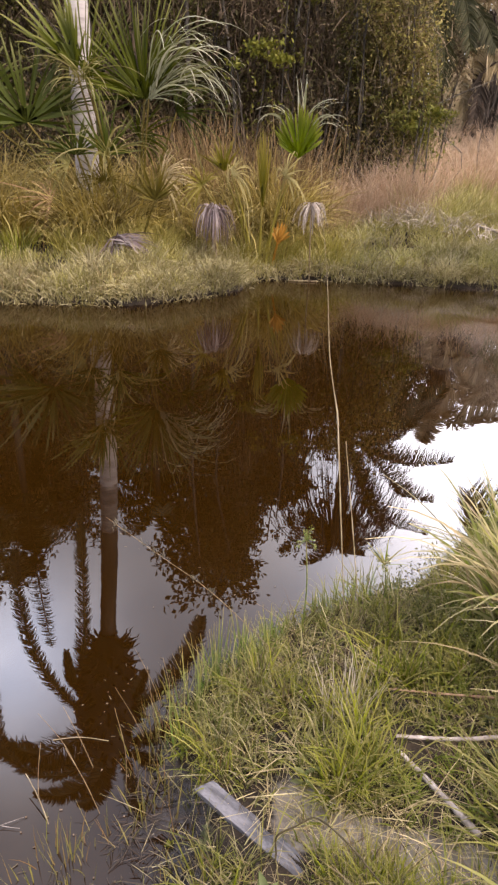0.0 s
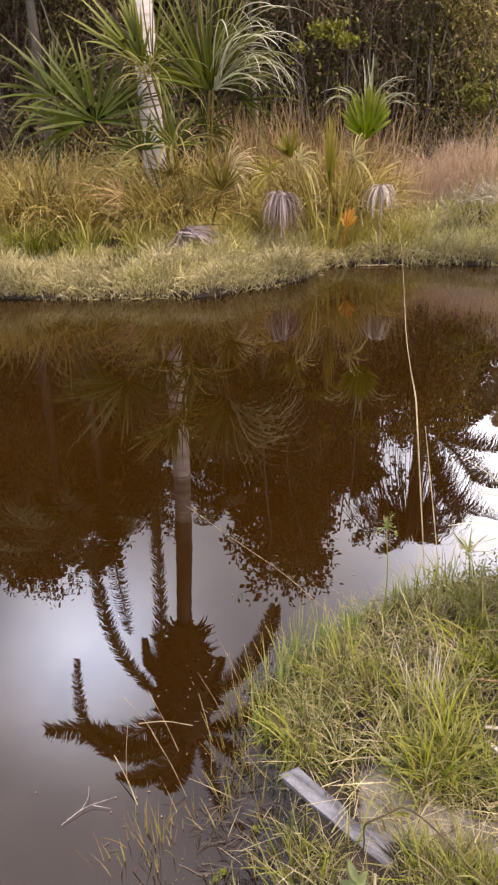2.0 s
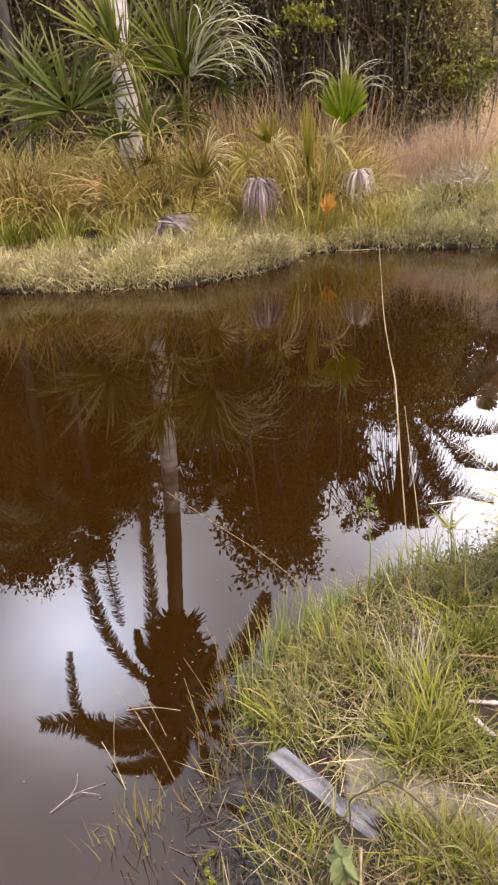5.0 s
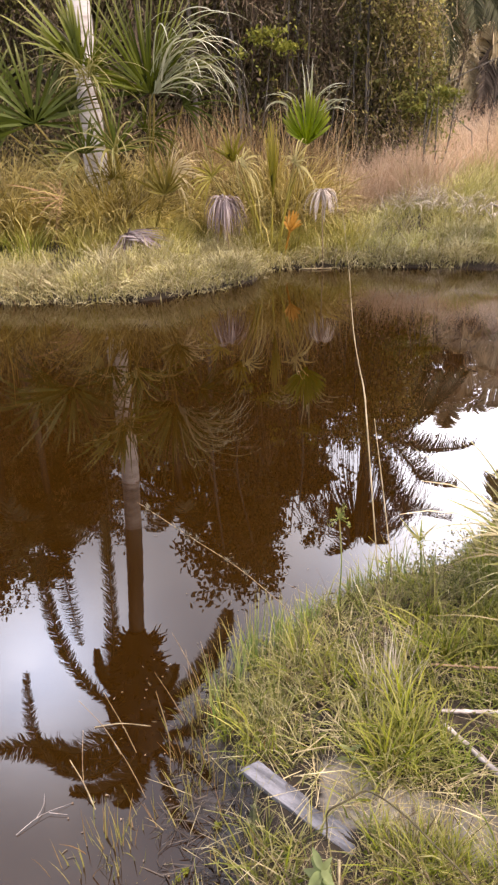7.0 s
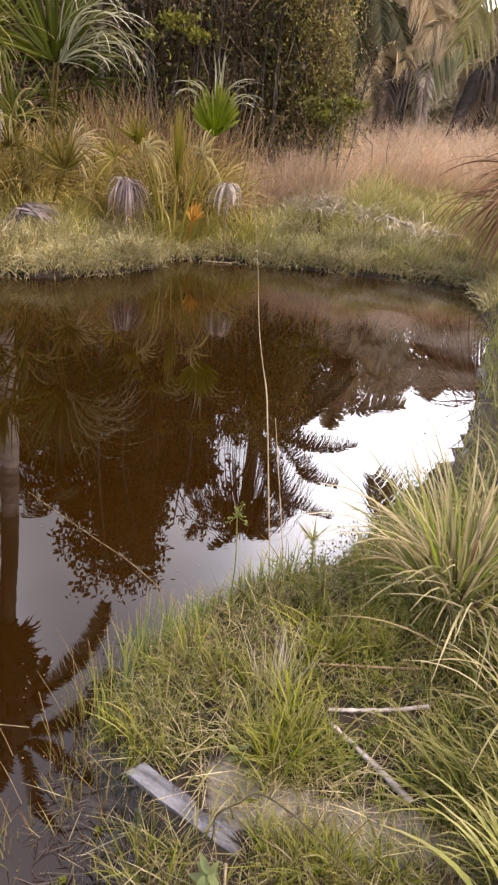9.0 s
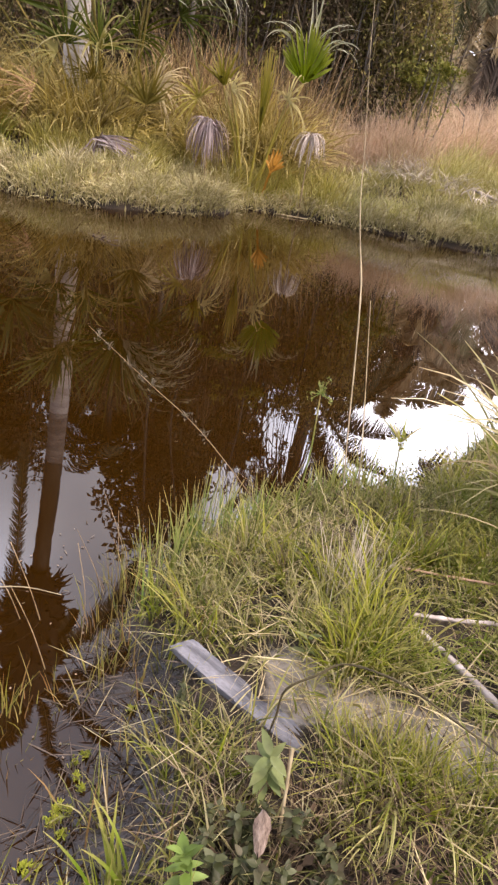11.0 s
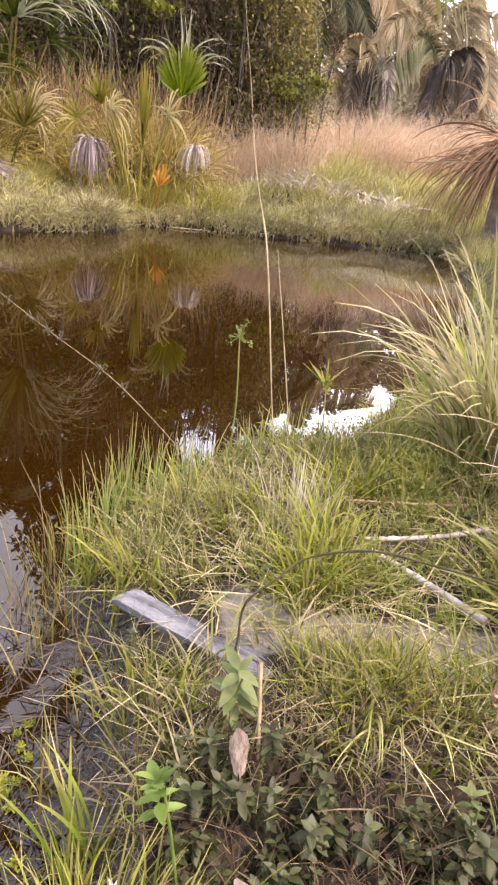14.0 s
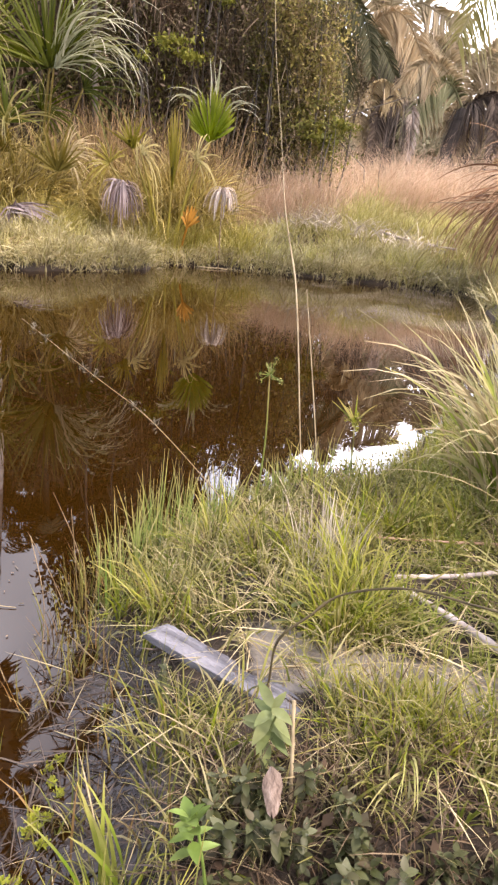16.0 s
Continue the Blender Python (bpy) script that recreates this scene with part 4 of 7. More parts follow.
def arched(points, count, leaf, hang, width):
    """A feather frond whose midrib follows a bent line, with a close comb of hanging leaflets."""
    rib = spline(points, 20)
    s = np.linspace(0, 1, 20)
    geo = Geo().tube(rib, np.linspace(0.03, 0.008, 20), 5)
    t = np.linspace(0.12, 0.99, count)
    pos = np.stack([np.interp(t, s, rib[:, k]) for k in range(3)], -1)
    tang = unit(np.stack([np.interp(t, s, np.gradient(rib[:, k])) for k in range(3)], -1))
    across = unit(np.cross(tang, np.array([0.0, -1.0, 0.0])) + 1e-6)
    q = np.linspace(0, 1, 5)
    for sg in (-1, 1):
        ll = leaf * np.sin(np.pi * (0.1 + 0.86 * t)) ** 0.5 * rng.uniform(0.75, 1.1, count)
        out = unit(sg * across + 0.45 * tang + [0, -0.35, 0] + rng.normal(0, 0.12, (count, 3)))
        path = pos[:, None] + out[:, None] * (ll[:, None] * q)[..., None]
        path[..., 2] -= hang * ll[:, None] * q[None] ** 1.6
        sd = unit(np.cross(out, np.array([0.0, -1.0, 0.0])) + rng.normal(0, 0.25, (count, 3)))[:, None]
        geo.ribbons(path, sd, width * np.array([0.6, 1, 0.9, 0.6, 0.1])[None] * np.ones((count, 1)))
    return geo


def tall_palm():
    base = np.array([-2.2, 9.75, float(ground_z(-2.2, 9.75)) - 0.1])
    palm = thing("tall_palm", "tall palm with a pale ringed trunk and a drooping feathery crown", "palm")
    line = spline([base, (-2.19, 9.7, 1.4), (-2.18, 9.65, 3.0), (-2.26, 9.6, 4.8), (-2.36, 9.5, 6.4), (-2.42, 9.4, 8.2)], 56)
    rad = np.interp(np.linspace(0, 1, 56), [0, 0.1, 0.5, 1], [0.20, 0.155, 0.135, 0.125]) * (1 + 0.02 * (np.arange(56) % 2))
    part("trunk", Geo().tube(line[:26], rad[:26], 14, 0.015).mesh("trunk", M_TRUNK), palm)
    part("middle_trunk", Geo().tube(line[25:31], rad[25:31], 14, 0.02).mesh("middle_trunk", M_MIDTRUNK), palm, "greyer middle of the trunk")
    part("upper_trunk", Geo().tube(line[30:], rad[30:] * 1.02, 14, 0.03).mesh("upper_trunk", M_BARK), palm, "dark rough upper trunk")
    core = spline([(-2.35, 9.45, 6.35), (-2.37, 9.42, 6.75), (-2.40, 9.4, 7.3), (-2.42, 9.38, 8.0), (-2.45, 9.36, 8.7), (-2.45, 9.35, 9.3)], 22)
    boots = Geo().tube(core, np.interp(np.linspace(0, 1, 22), [0, 0.2, 0.4, 0.6, 0.8, 1], [0.15, 0.32, 0.48, 0.52, 0.42, 0.15]), 16, 0.12)
    n = 420
    f = rng.uniform(0.1, 0.95, n)
    h = rng.uniform(0, 2 * np.pi, n)
    at = np.stack([np.interp(f, np.linspace(0, 1, 22), core[:, k]) for k in range(3)], -1)
    at[:, :2] += (np.interp(f, [0, 0.4, 0.6, 1], [0.12, 0.42, 0.46, 0.1]))[:, None] * np.stack([np.cos(h), np.sin(h)], -1)
    blades(boots, at, rng.uniform(0.12, 0.4, n), 0.06, rng.uniform(60, 130, n), rng.uniform(10, 50, n), h, 4, 0.9)
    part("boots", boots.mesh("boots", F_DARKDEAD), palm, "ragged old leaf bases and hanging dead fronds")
    # drooping fronds on both sides of the crown: midrib, leaflets, how far these hang
    for pts, leaf, hang in (([(-2.55, 9.3, 8.35), (-3.1, 9.3, 7.77), (-3.48, 9.3, 7.1), (-3.68, 9.3, 6.28), (-3.75, 9.3, 5.33), (-3.7, 9.3, 4.5)], 0.20, 0.5), ([(-2.6, 9.3, 8.1), (-2.88, 9.3, 7.38), (-2.72, 9.3, 6.26), (-2.64, 9.3, 4.73), (-2.6, 9.3, 3.9)], 0.17, 0.7),
                            ([(-2.5, 9.3, 8.6), (-3.05, 9.3, 8.75), (-3.76, 9.3, 9.15), (-4.4, 9.3, 8.95), (-5.3, 9.3, 9.0)], 0.5, 0.2), ([(-2.5, 9.3, 8.8), (-3.4, 9.2, 9.6), (-4.2, 9.2, 9.3), (-4.42, 9.2, 8.3), (-4.32, 9.2, 7.0)], 0.20, 0.5),
                            ([(-2.5, 9.3, 8.9), (-3.2, 9.5, 9.6), (-3.95, 9.6, 9.7), (-4.7, 9.7, 9.3)], 0.42, 0.3), ([(-2.1, 9.3, 8.1), (-1.6, 9.3, 7.6), (-1.16, 9.3, 7.05), (-0.85, 9.3, 6.4), (-0.72, 9.3, 5.8)], 0.26, 0.5), ([(-2.15, 9.3, 7.7), (-1.9, 9.3, 7.5), (-1.68, 9.3, 7.0)], 0.16, 0.5), ([(-2.7, 9.3, 7.7), (-3.0, 9.3, 7.3), (-3.06, 9.3, 6.6)], 0.14, 0.5),
                            ([(-2.3, 9.3, 8.9), (-2.12, 9.3, 9.6), (-2.0, 9.3, 10.6), (-1.82, 9.3, 11.1), (-1.48, 9.3, 11.6)], 0.20, 0.3), ([(-2.3, 9.3, 8.9), (-1.75, 9.3, 9.2), (-1.25, 9.3, 9.8), (-0.85, 9.3, 10.2)], 0.26, 0.3),
                            ([(-2.4, 9.3, 9.0), (-2.6, 9.3, 9.6), (-2.8, 9.3, 10.2), (-3.1, 9.3, 10.6)], 0.34, 0.4), ([(-2.4, 9.3, 9.0), (-2.8, 9.3, 9.7), (-3.4, 9.3, 10.2), (-4.0, 9.3, 10.2)], 0.36, 0.4), ([(-2.3, 9.3, 8.7), (-1.6, 9.6, 8.95), (-0.95, 9.9, 8.7), (-0.6, 10.0, 7.95)], 0.34, 0.4)):
        # silhouette-dark fronds, so the crown mirrors black against the cloud
        part("frond", arched(pts, 260, leaf, hang, 0.022).mesh("frond", F_SILHOUETTE), palm)


def feather_palm(x, y, height, fronds, scale, label, mop=None, lean=(0, 0), trunk_mat=None, tan=2, r=0.13, extra=(), leafy=None, bent=()):
    z = float(ground_z(x, y)) - 0.1
    palm = thing("feather_palm", label, "palm", "feather palms behind the grass")
    top = np.array([x + lean[0], y + lean[1], height])
    part("trunk", Geo().tube(spline([(x, y, z), (x + lean[0] * 0.3, y, z + (height - z) * 0.5), top], 16), np.linspace(r * 1.15, r, 16), 10, 0.05).mesh("trunk", trunk_mat or M_DARKTRUNK), palm)
    for k in range(fronds):
        h = 2 * np.pi * k / fronds + rng.uniform(-0.25, 0.25)
        rise = (70, 45, 25)[k % 3] + rng.uniform(-8, 8)
        geo = feather(top, h, rise, scale * rng.uniform(0.85, 1.15), rng.uniform(75, 130), 40, 0.26 * scale, 0.6, 0.034)
        part("frond", geo.mesh("frond", leafy or F_PINNATE), palm)
    for h, rise, ln, sag in extra:
        part("frond", feather(top, radians(h), rise, ln, sag, 90, 0.44, 0.35, 0.036).mesh("frond", F_PINNATE), palm)
    for line in bent:
        part("frond", arched(line, 130, 0.30, 0.75, 0.02).mesh("frond", F_SILHOUETTE), palm)
    for k in range(tan):
        h = (0.1, 2.9, -1.2, 4.2)[k % 4]
        geo = feather(top - [0, 0, 0.1], h, 38, scale * 0.95, 165, 60, 0.24 * scale, 0.8, 0.06)
        part("dead_frond", geo.mesh("dead_frond", F_TANFROND), palm, "tan dead frond arching down")
    if mop:
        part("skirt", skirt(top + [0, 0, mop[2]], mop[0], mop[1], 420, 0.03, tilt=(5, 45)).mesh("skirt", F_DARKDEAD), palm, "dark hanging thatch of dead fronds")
    return palm


def skirt_palm():
    """The palm at the end of the pond with a brown hanging skirt."""
    x, y = 4.2, 7.75
    z = float(ground_z(x, y))
    palm = thing("skirted_palm", "palm by the water with a brown skirt of dead fronds", "palm")
    part("trunk", Geo().tube(spline([(x, y, z - 0.1), (x, y, 1.3), (x + 0.05, y, 3.3)], 16), np.full(16, 0.19) * (1 + 0.04 * (np.arange(16) % 2)), 12, 0.05).mesh("trunk", M_MIDTRUNK), palm)
    for n, length, lean, bend, wide, out, label in ((300, (0.7, 1.15), (70, 130), (60, 100), (0.010, 0.020), 0.40, "red-brown hanging dead fronds"), (110, (0.75, 1.5), (52, 88), (45, 85), (0.008, 0.015), 0.15, "wide-flung dead frond tips"), (150, (0.85, 1.2), (125, 165), (10, 35), (0.008, 0.018), 0.30, "dead fronds hanging close round the trunk")):
        g = Geo()
        heads = rng.uniform(0, 2 * np.pi, 30)
        h = heads[rng.integers(0, 30, n)] + rng.normal(0, 0.14, n)
        r = rng.uniform(0.1, out, n)
        base = np.stack([x - 0.06 + r * np.cos(h), y + r * np.sin(h), 1.36 - 0.3 * (r / 0.40) ** 2 + rng.uniform(-0.08, 0.05, n)], -1)
        ln = rng.uniform(*lean, n)
        blades(g, base, rng.uniform(*length, n), rng.uniform(*wide, n), ln, np.minimum(rng.uniform(*bend, n), 178 - ln), h, 12, 0.7, 0.3)
        part("skirt", g.mesh("skirt", F_BROWNDEAD), palm, label)
    for pts, leaf, mat in (([(4.2, 7.75, 3.3), (3.75, 7.7, 3.8), (3.2, 7.65, 3.4), (2.8, 7.6, 2.5)], 0.5, F_HANG), ([(4.2, 7.75, 3.3), (3.9, 7.4, 3.9), (3.5, 7.0, 3.6), (3.25, 6.7, 2.9)], 0.5, F_HANG), ([(4.2, 7.75, 3.3), (4.0, 8.2, 4.0), (3.7, 8.8, 4.0), (3.4, 9.3, 3.3)], 0.5, F_PINNATE), ([(4.2, 7.75, 3.3), (4.7, 7.6, 4.1), (5.4, 7.5, 3.9), (5.9, 7.4, 3.0)], 0.5, F_PINNATE),
                           ([(4.2, 7.75, 3.3), (4.6, 8.3, 4.1), (5.1, 8.9, 4.0), (5.4, 9.4, 3.2)], 0.5, F_PINNATE), ([(4.2, 7.75, 3.3), (4.4, 7.2, 4.0), (4.6, 6.5, 3.8), (4.7, 5.9, 2.9)], 0.5, F_PINNATE), ([(4.2, 7.75, 3.3), (4.15, 7.75, 4.2), (3.9, 7.7, 5.0)], 0.5, F_PINNATE)):
        part("frond", arched(pts, 90, leaf, 0.95, 0.026).mesh("frond", mat), palm)


sabal_clump()
small_palmetto()
slumped = thing("dead_fan_leaf", "mauve-brown dead fan leaf slumped sideways on the grass", "dead leaf", "dead fan leaves on the far bank")
g = Geo()
n = 70
right = np.arange(n) % 3 > 0
blades(g, np.array([-1.60, 8.22, 0.50]) + rng.normal(0, 0.03, (n, 3)), rng.uniform(0.26, 0.58, n), rng.uniform(0.012, 0.024, n), np.where(right, rng.uniform(70, 110, n), rng.uniform(135, 165, n)), np.where(right, rng.uniform(25, 60, n), rng.uniform(0, 12, n)), np.where(right, rng.normal(-0.2, 0.4, n), rng.uniform(2.8, 5.4, n)), 8, 0.9)
part("blade", g.mesh("blade", F_PURPLE), slumped)
part("stalk", Geo().tube(spline([(-1.66, 8.5, 0.15), (-1.64, 8.4, 0.34), (-1.60, 8.22, 0.51)], 6), np.full(6, 0.015), 6).mesh("stalk", F_OLIVE), slumped)
dead_fan(-0.46, 8.38, 0.86, 0.42, 0.46, F_PURPLE, "mauve-grey dead fan leaf hanging like a mop", 170, (0, 130), 0.32, 0.014)
dead_fan(0.68, 8.46, 0.90, 0.30, 0.33, F_GREYDEAD, "pale grey dead fan leaf hanging like a mop", 130, (0, 130), 0.32, 0.012)
orange = thing("orange_leaf", "orange dead palm leaf base standing in the grass", "dead leaf")
part("blade", fan_blade((0.30, 8.55, 0.42), (0.2, 0, 1), (0, -1, 0.2), 0.30, count=9, spread=64, droop=0.35, width=1.6, web=0.6, unruly=0.03).mesh("blade", F_ORANGE), orange)
part("stalk", Geo().tube(spline([(0.24, 8.72, 0.1), (0.27, 8.65, 0.28), (0.30, 8.55, 0.44)], 5), np.full(5, 0.014), 6).mesh("stalk", F_ORANGE), orange)
tall_palm()
skirt_palm()


def grove_palm(label, trunk, r, skirts, fronds):
    """A palm of the clearing: trunk line, hanging thatches (centre, radius, drop, strips) and fronds (line, leaflets, hang, material)."""
    palm = thing("feather_palm", label, "palm", "feather palms behind the grass")
    trunk = [(trunk[0][0], trunk[0][1], float(ground_z(*trunk[0][:2])) - 0.1)] + list(trunk[1:])
    part("trunk", Geo().tube(spline(trunk, 16), np.linspace(r * 1.2, r, 16), 10, 0.06).mesh("trunk", M_DARKTRUNK), palm)
    for c, rad, drop, n in skirts:
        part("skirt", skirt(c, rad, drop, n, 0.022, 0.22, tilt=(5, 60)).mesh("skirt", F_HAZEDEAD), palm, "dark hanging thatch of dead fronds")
    for line, leaf, hang, mat, lab in fronds:
        part("frond", arched(line, 90, leaf, hang, 0.034).mesh("frond", mat), palm, lab)


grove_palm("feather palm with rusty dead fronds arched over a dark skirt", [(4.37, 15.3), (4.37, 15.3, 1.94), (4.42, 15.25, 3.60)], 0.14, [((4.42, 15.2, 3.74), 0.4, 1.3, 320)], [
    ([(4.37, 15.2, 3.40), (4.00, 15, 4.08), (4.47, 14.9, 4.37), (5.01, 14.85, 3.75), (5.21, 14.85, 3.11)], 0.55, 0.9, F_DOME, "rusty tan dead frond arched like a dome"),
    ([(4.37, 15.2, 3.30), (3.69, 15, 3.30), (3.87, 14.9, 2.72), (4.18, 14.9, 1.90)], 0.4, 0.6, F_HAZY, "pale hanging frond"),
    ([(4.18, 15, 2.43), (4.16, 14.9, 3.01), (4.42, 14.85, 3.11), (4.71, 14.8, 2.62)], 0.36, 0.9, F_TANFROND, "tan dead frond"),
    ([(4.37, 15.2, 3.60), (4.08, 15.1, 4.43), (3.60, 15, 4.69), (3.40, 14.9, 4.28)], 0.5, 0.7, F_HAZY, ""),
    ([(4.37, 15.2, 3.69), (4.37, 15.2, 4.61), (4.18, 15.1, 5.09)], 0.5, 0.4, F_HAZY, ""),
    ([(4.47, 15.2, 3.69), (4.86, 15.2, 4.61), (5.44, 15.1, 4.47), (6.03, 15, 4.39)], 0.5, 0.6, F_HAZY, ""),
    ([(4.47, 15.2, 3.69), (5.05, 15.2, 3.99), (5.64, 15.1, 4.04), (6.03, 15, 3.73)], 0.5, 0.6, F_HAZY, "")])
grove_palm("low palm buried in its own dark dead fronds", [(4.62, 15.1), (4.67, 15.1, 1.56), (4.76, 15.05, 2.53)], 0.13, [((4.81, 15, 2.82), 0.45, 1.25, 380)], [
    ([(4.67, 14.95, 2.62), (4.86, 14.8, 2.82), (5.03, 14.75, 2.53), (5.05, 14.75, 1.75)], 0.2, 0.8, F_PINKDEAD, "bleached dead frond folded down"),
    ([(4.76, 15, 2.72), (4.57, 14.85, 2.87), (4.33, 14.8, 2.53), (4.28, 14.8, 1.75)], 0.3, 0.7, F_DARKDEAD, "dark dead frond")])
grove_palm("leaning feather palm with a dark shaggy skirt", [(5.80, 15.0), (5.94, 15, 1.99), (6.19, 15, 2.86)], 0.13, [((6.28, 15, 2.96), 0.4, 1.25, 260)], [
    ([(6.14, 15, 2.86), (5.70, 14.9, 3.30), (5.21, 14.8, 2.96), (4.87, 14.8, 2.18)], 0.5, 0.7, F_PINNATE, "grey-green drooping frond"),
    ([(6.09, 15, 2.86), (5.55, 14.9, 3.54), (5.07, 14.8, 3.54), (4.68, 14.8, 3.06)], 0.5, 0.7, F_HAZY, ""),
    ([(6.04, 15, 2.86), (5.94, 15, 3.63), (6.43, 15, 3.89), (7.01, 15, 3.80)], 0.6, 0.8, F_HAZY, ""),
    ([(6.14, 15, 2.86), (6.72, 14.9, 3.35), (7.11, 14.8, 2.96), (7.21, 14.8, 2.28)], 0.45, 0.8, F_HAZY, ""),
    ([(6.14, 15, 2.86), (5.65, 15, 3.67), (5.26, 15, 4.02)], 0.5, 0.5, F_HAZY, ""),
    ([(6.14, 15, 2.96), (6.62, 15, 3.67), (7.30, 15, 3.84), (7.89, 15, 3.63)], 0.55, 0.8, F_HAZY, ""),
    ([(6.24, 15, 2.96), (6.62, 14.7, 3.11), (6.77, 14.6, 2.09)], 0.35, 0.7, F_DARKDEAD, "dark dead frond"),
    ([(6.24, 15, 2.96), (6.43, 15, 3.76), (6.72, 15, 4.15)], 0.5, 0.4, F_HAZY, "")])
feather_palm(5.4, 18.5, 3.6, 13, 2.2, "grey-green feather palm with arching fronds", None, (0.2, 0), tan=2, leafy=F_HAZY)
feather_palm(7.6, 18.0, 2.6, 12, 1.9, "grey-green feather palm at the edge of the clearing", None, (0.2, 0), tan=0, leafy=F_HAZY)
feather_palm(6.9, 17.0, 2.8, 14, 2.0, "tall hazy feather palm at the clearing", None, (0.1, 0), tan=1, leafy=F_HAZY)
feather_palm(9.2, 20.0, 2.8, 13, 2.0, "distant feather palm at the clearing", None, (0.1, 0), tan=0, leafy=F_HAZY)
feather_palm(2.1, 12.6, 6.2, 5, 1.0, "feather palm rising out of the thicket", (0.35, 2.2, 0.2), (-0.15, 0.1), M_BARK, tan=0, r=0.12, leafy=F_SILHOUETTE, bent=(
    [(2.1, 12.7, 4.0), (2.25, 12.65, 4.6), (2.52, 12.6, 5.14), (2.96, 12.6, 5.8), (3.9, 12.5, 6.1)], [(2.1, 12.7, 4.0), (2.6, 12.65, 4.4), (3.0, 12.6, 4.9), (3.3, 12.6, 5.2), (3.9, 12.5, 5.3)],
    [(2.1, 12.7, 4.0), (2.35, 12.7, 4.9), (2.55, 12.65, 5.5), (3.0, 12.6, 6.15)], [(2.1, 12.7, 4.0), (2.7, 12.7, 4.3), (3.3, 12.65, 4.5), (4.2, 12.6, 4.4)], [(2.1, 12.7, 3.9), (2.7, 12.8, 4.1), (3.25, 12.8, 3.7), (3.5, 12.8, 2.9)], [(2.1, 12.7, 3.8), (2.6, 12.8, 3.7), (3.0, 12.8, 3.2), (3.1, 12.8, 2.4)], [(2.1, 12.7, 3.8), (2.9, 13.0, 3.8), (3.6, 13.1, 3.5), (4.0, 13.1, 3.0)]))
feather_palm(-3.9, 10.6, 4.2, 7, 1.5, "small feather palm with one upright frond under the tall palm", None, (0.0, 0.0), M_BARK, tan=0, r=0.06, leafy=F_SILHOUETTE, bent=([(-3.9, 10.6, 4.2), (-3.88, 10.6, 5.2), (-3.84, 10.6, 6.4), (-3.75, 10.6, 7.7)],))
feather_palm(-4.9, 11.4, 5.0, 14, 2.2, "feather palm in the thicket with drooping fronds", None, (-0.2, 0.1), M_BARK, tan=1, r=0.09)
feather_palm(-1.95, 12.6, 5.4, 14, 1.35, "feather palm in the thicket beside the tall palm", None, (0.1, 0.1), M_BARK, tan=0, r=0.07, leafy=F_SILHOUETTE)


# ---- woodland behind ----
def blob(center, size, n):
    """Points in leafy tufts inside a rounded mass, thin at the rim."""
    k = max(4, n // 60)
    tufts = unit(rng.normal(size=(k, 3))) * rng.uniform(0.35, 1.0, (k, 1)) ** 0.6
    p = tufts[rng.integers(0, k, n)] + rng.normal(0, 0.17, (n, 3))
    return np.array(center) + p * np.array(size)


def tree(x, y, height, crown, n, leaf, mat, label, bark=None, r=0.055, lean=0.5, name="tree"):
    """Trunk with limbs, each ending in a mass of leaves."""
    z = float(ground_z(x, y)) - 0.15
    t = thing(name, label, "tree", "trees of the thicket")
    top = np.array([x + rng.uniform(-lean, lean), y + rng.uniform(-lean, lean), height])
    geo = Geo().tube(spline([(x, y, z), (x + rng.uniform(-lean, lean) * 0.6, y, z + (height - z) * 0.5), top], 14), np.linspace(r, r * 0.35, 14), 8, 0.06)
    cr = Geo()
    parts = 6
    for k in range(parts):
        f = rng.uniform(0.45, 0.95)
        start = np.array([x, y, z]) * (1 - f) + top * f
        end = start + np.array([rng.uniform(-1, 1) * crown[0], rng.uniform(-0.8, 0.8) * crown[1], rng.uniform(0.0, 1) * crown[2]])
        geo.tube(spline([start, (start + end) / 2 + [0, 0, 0.12], end], 6), np.linspace(r * 0.4, r * 0.1, 6), 5)
        leaves(cr, blob(end, (crown[0] * 0.55, crown[1] * 0.55, crown[2] * 0.5), n // parts), leaf * rng.uniform(0.7, 1.3, n // parts * 1))
    part("trunk", geo.mesh("trunk", bark or M_BARK), t)
    part("crown", cr.mesh("crown", mat), t)


def shrub(x, y, size, n, leaf, mat, label, zc=None):
    z = float(ground_z(x, y))
    s = thing("shrub", label, "shrub", "shrubs at the edge of the thicket")
    zc = z + size[2] if zc is None else zc
    for k in range(4):
        e = np.array([x + rng.uniform(-0.7, 0.7) * size[0], y + rng.uniform(-0.6, 0.6) * size[1], zc + rng.uniform(-0.2, 0.8) * size[2]])
        st = Geo().tube(spline([(x + rng.normal(0, 0.06), y + rng.normal(0, 0.06), z - 0.05), (np.array([x, y, z]) + e) / 2 + rng.normal(0, 0.1, 3), e], 7), np.linspace(0.022, 0.006, 7), 5)
        part("stem", st.mesh("stem", M_BARK), s)
    cr = Geo()
    leaves(cr, blob((x, y, zc), size, n), leaf * rng.uniform(0.6, 1.3, n))
    if zc - size[2] > z + 0.3:
        k = n // 2
        leaves(cr, np.array([x, y, 0]) + rng.normal(0, 0.45, (k, 3)) * [size[0], size[1], 0] + np.stack([np.zeros(k), np.zeros(k), rng.uniform(z + 0.1, zc, k)], -1), leaf * rng.uniform(0.6, 1.2, k))
    part("crown", cr.mesh("crown", mat), s)


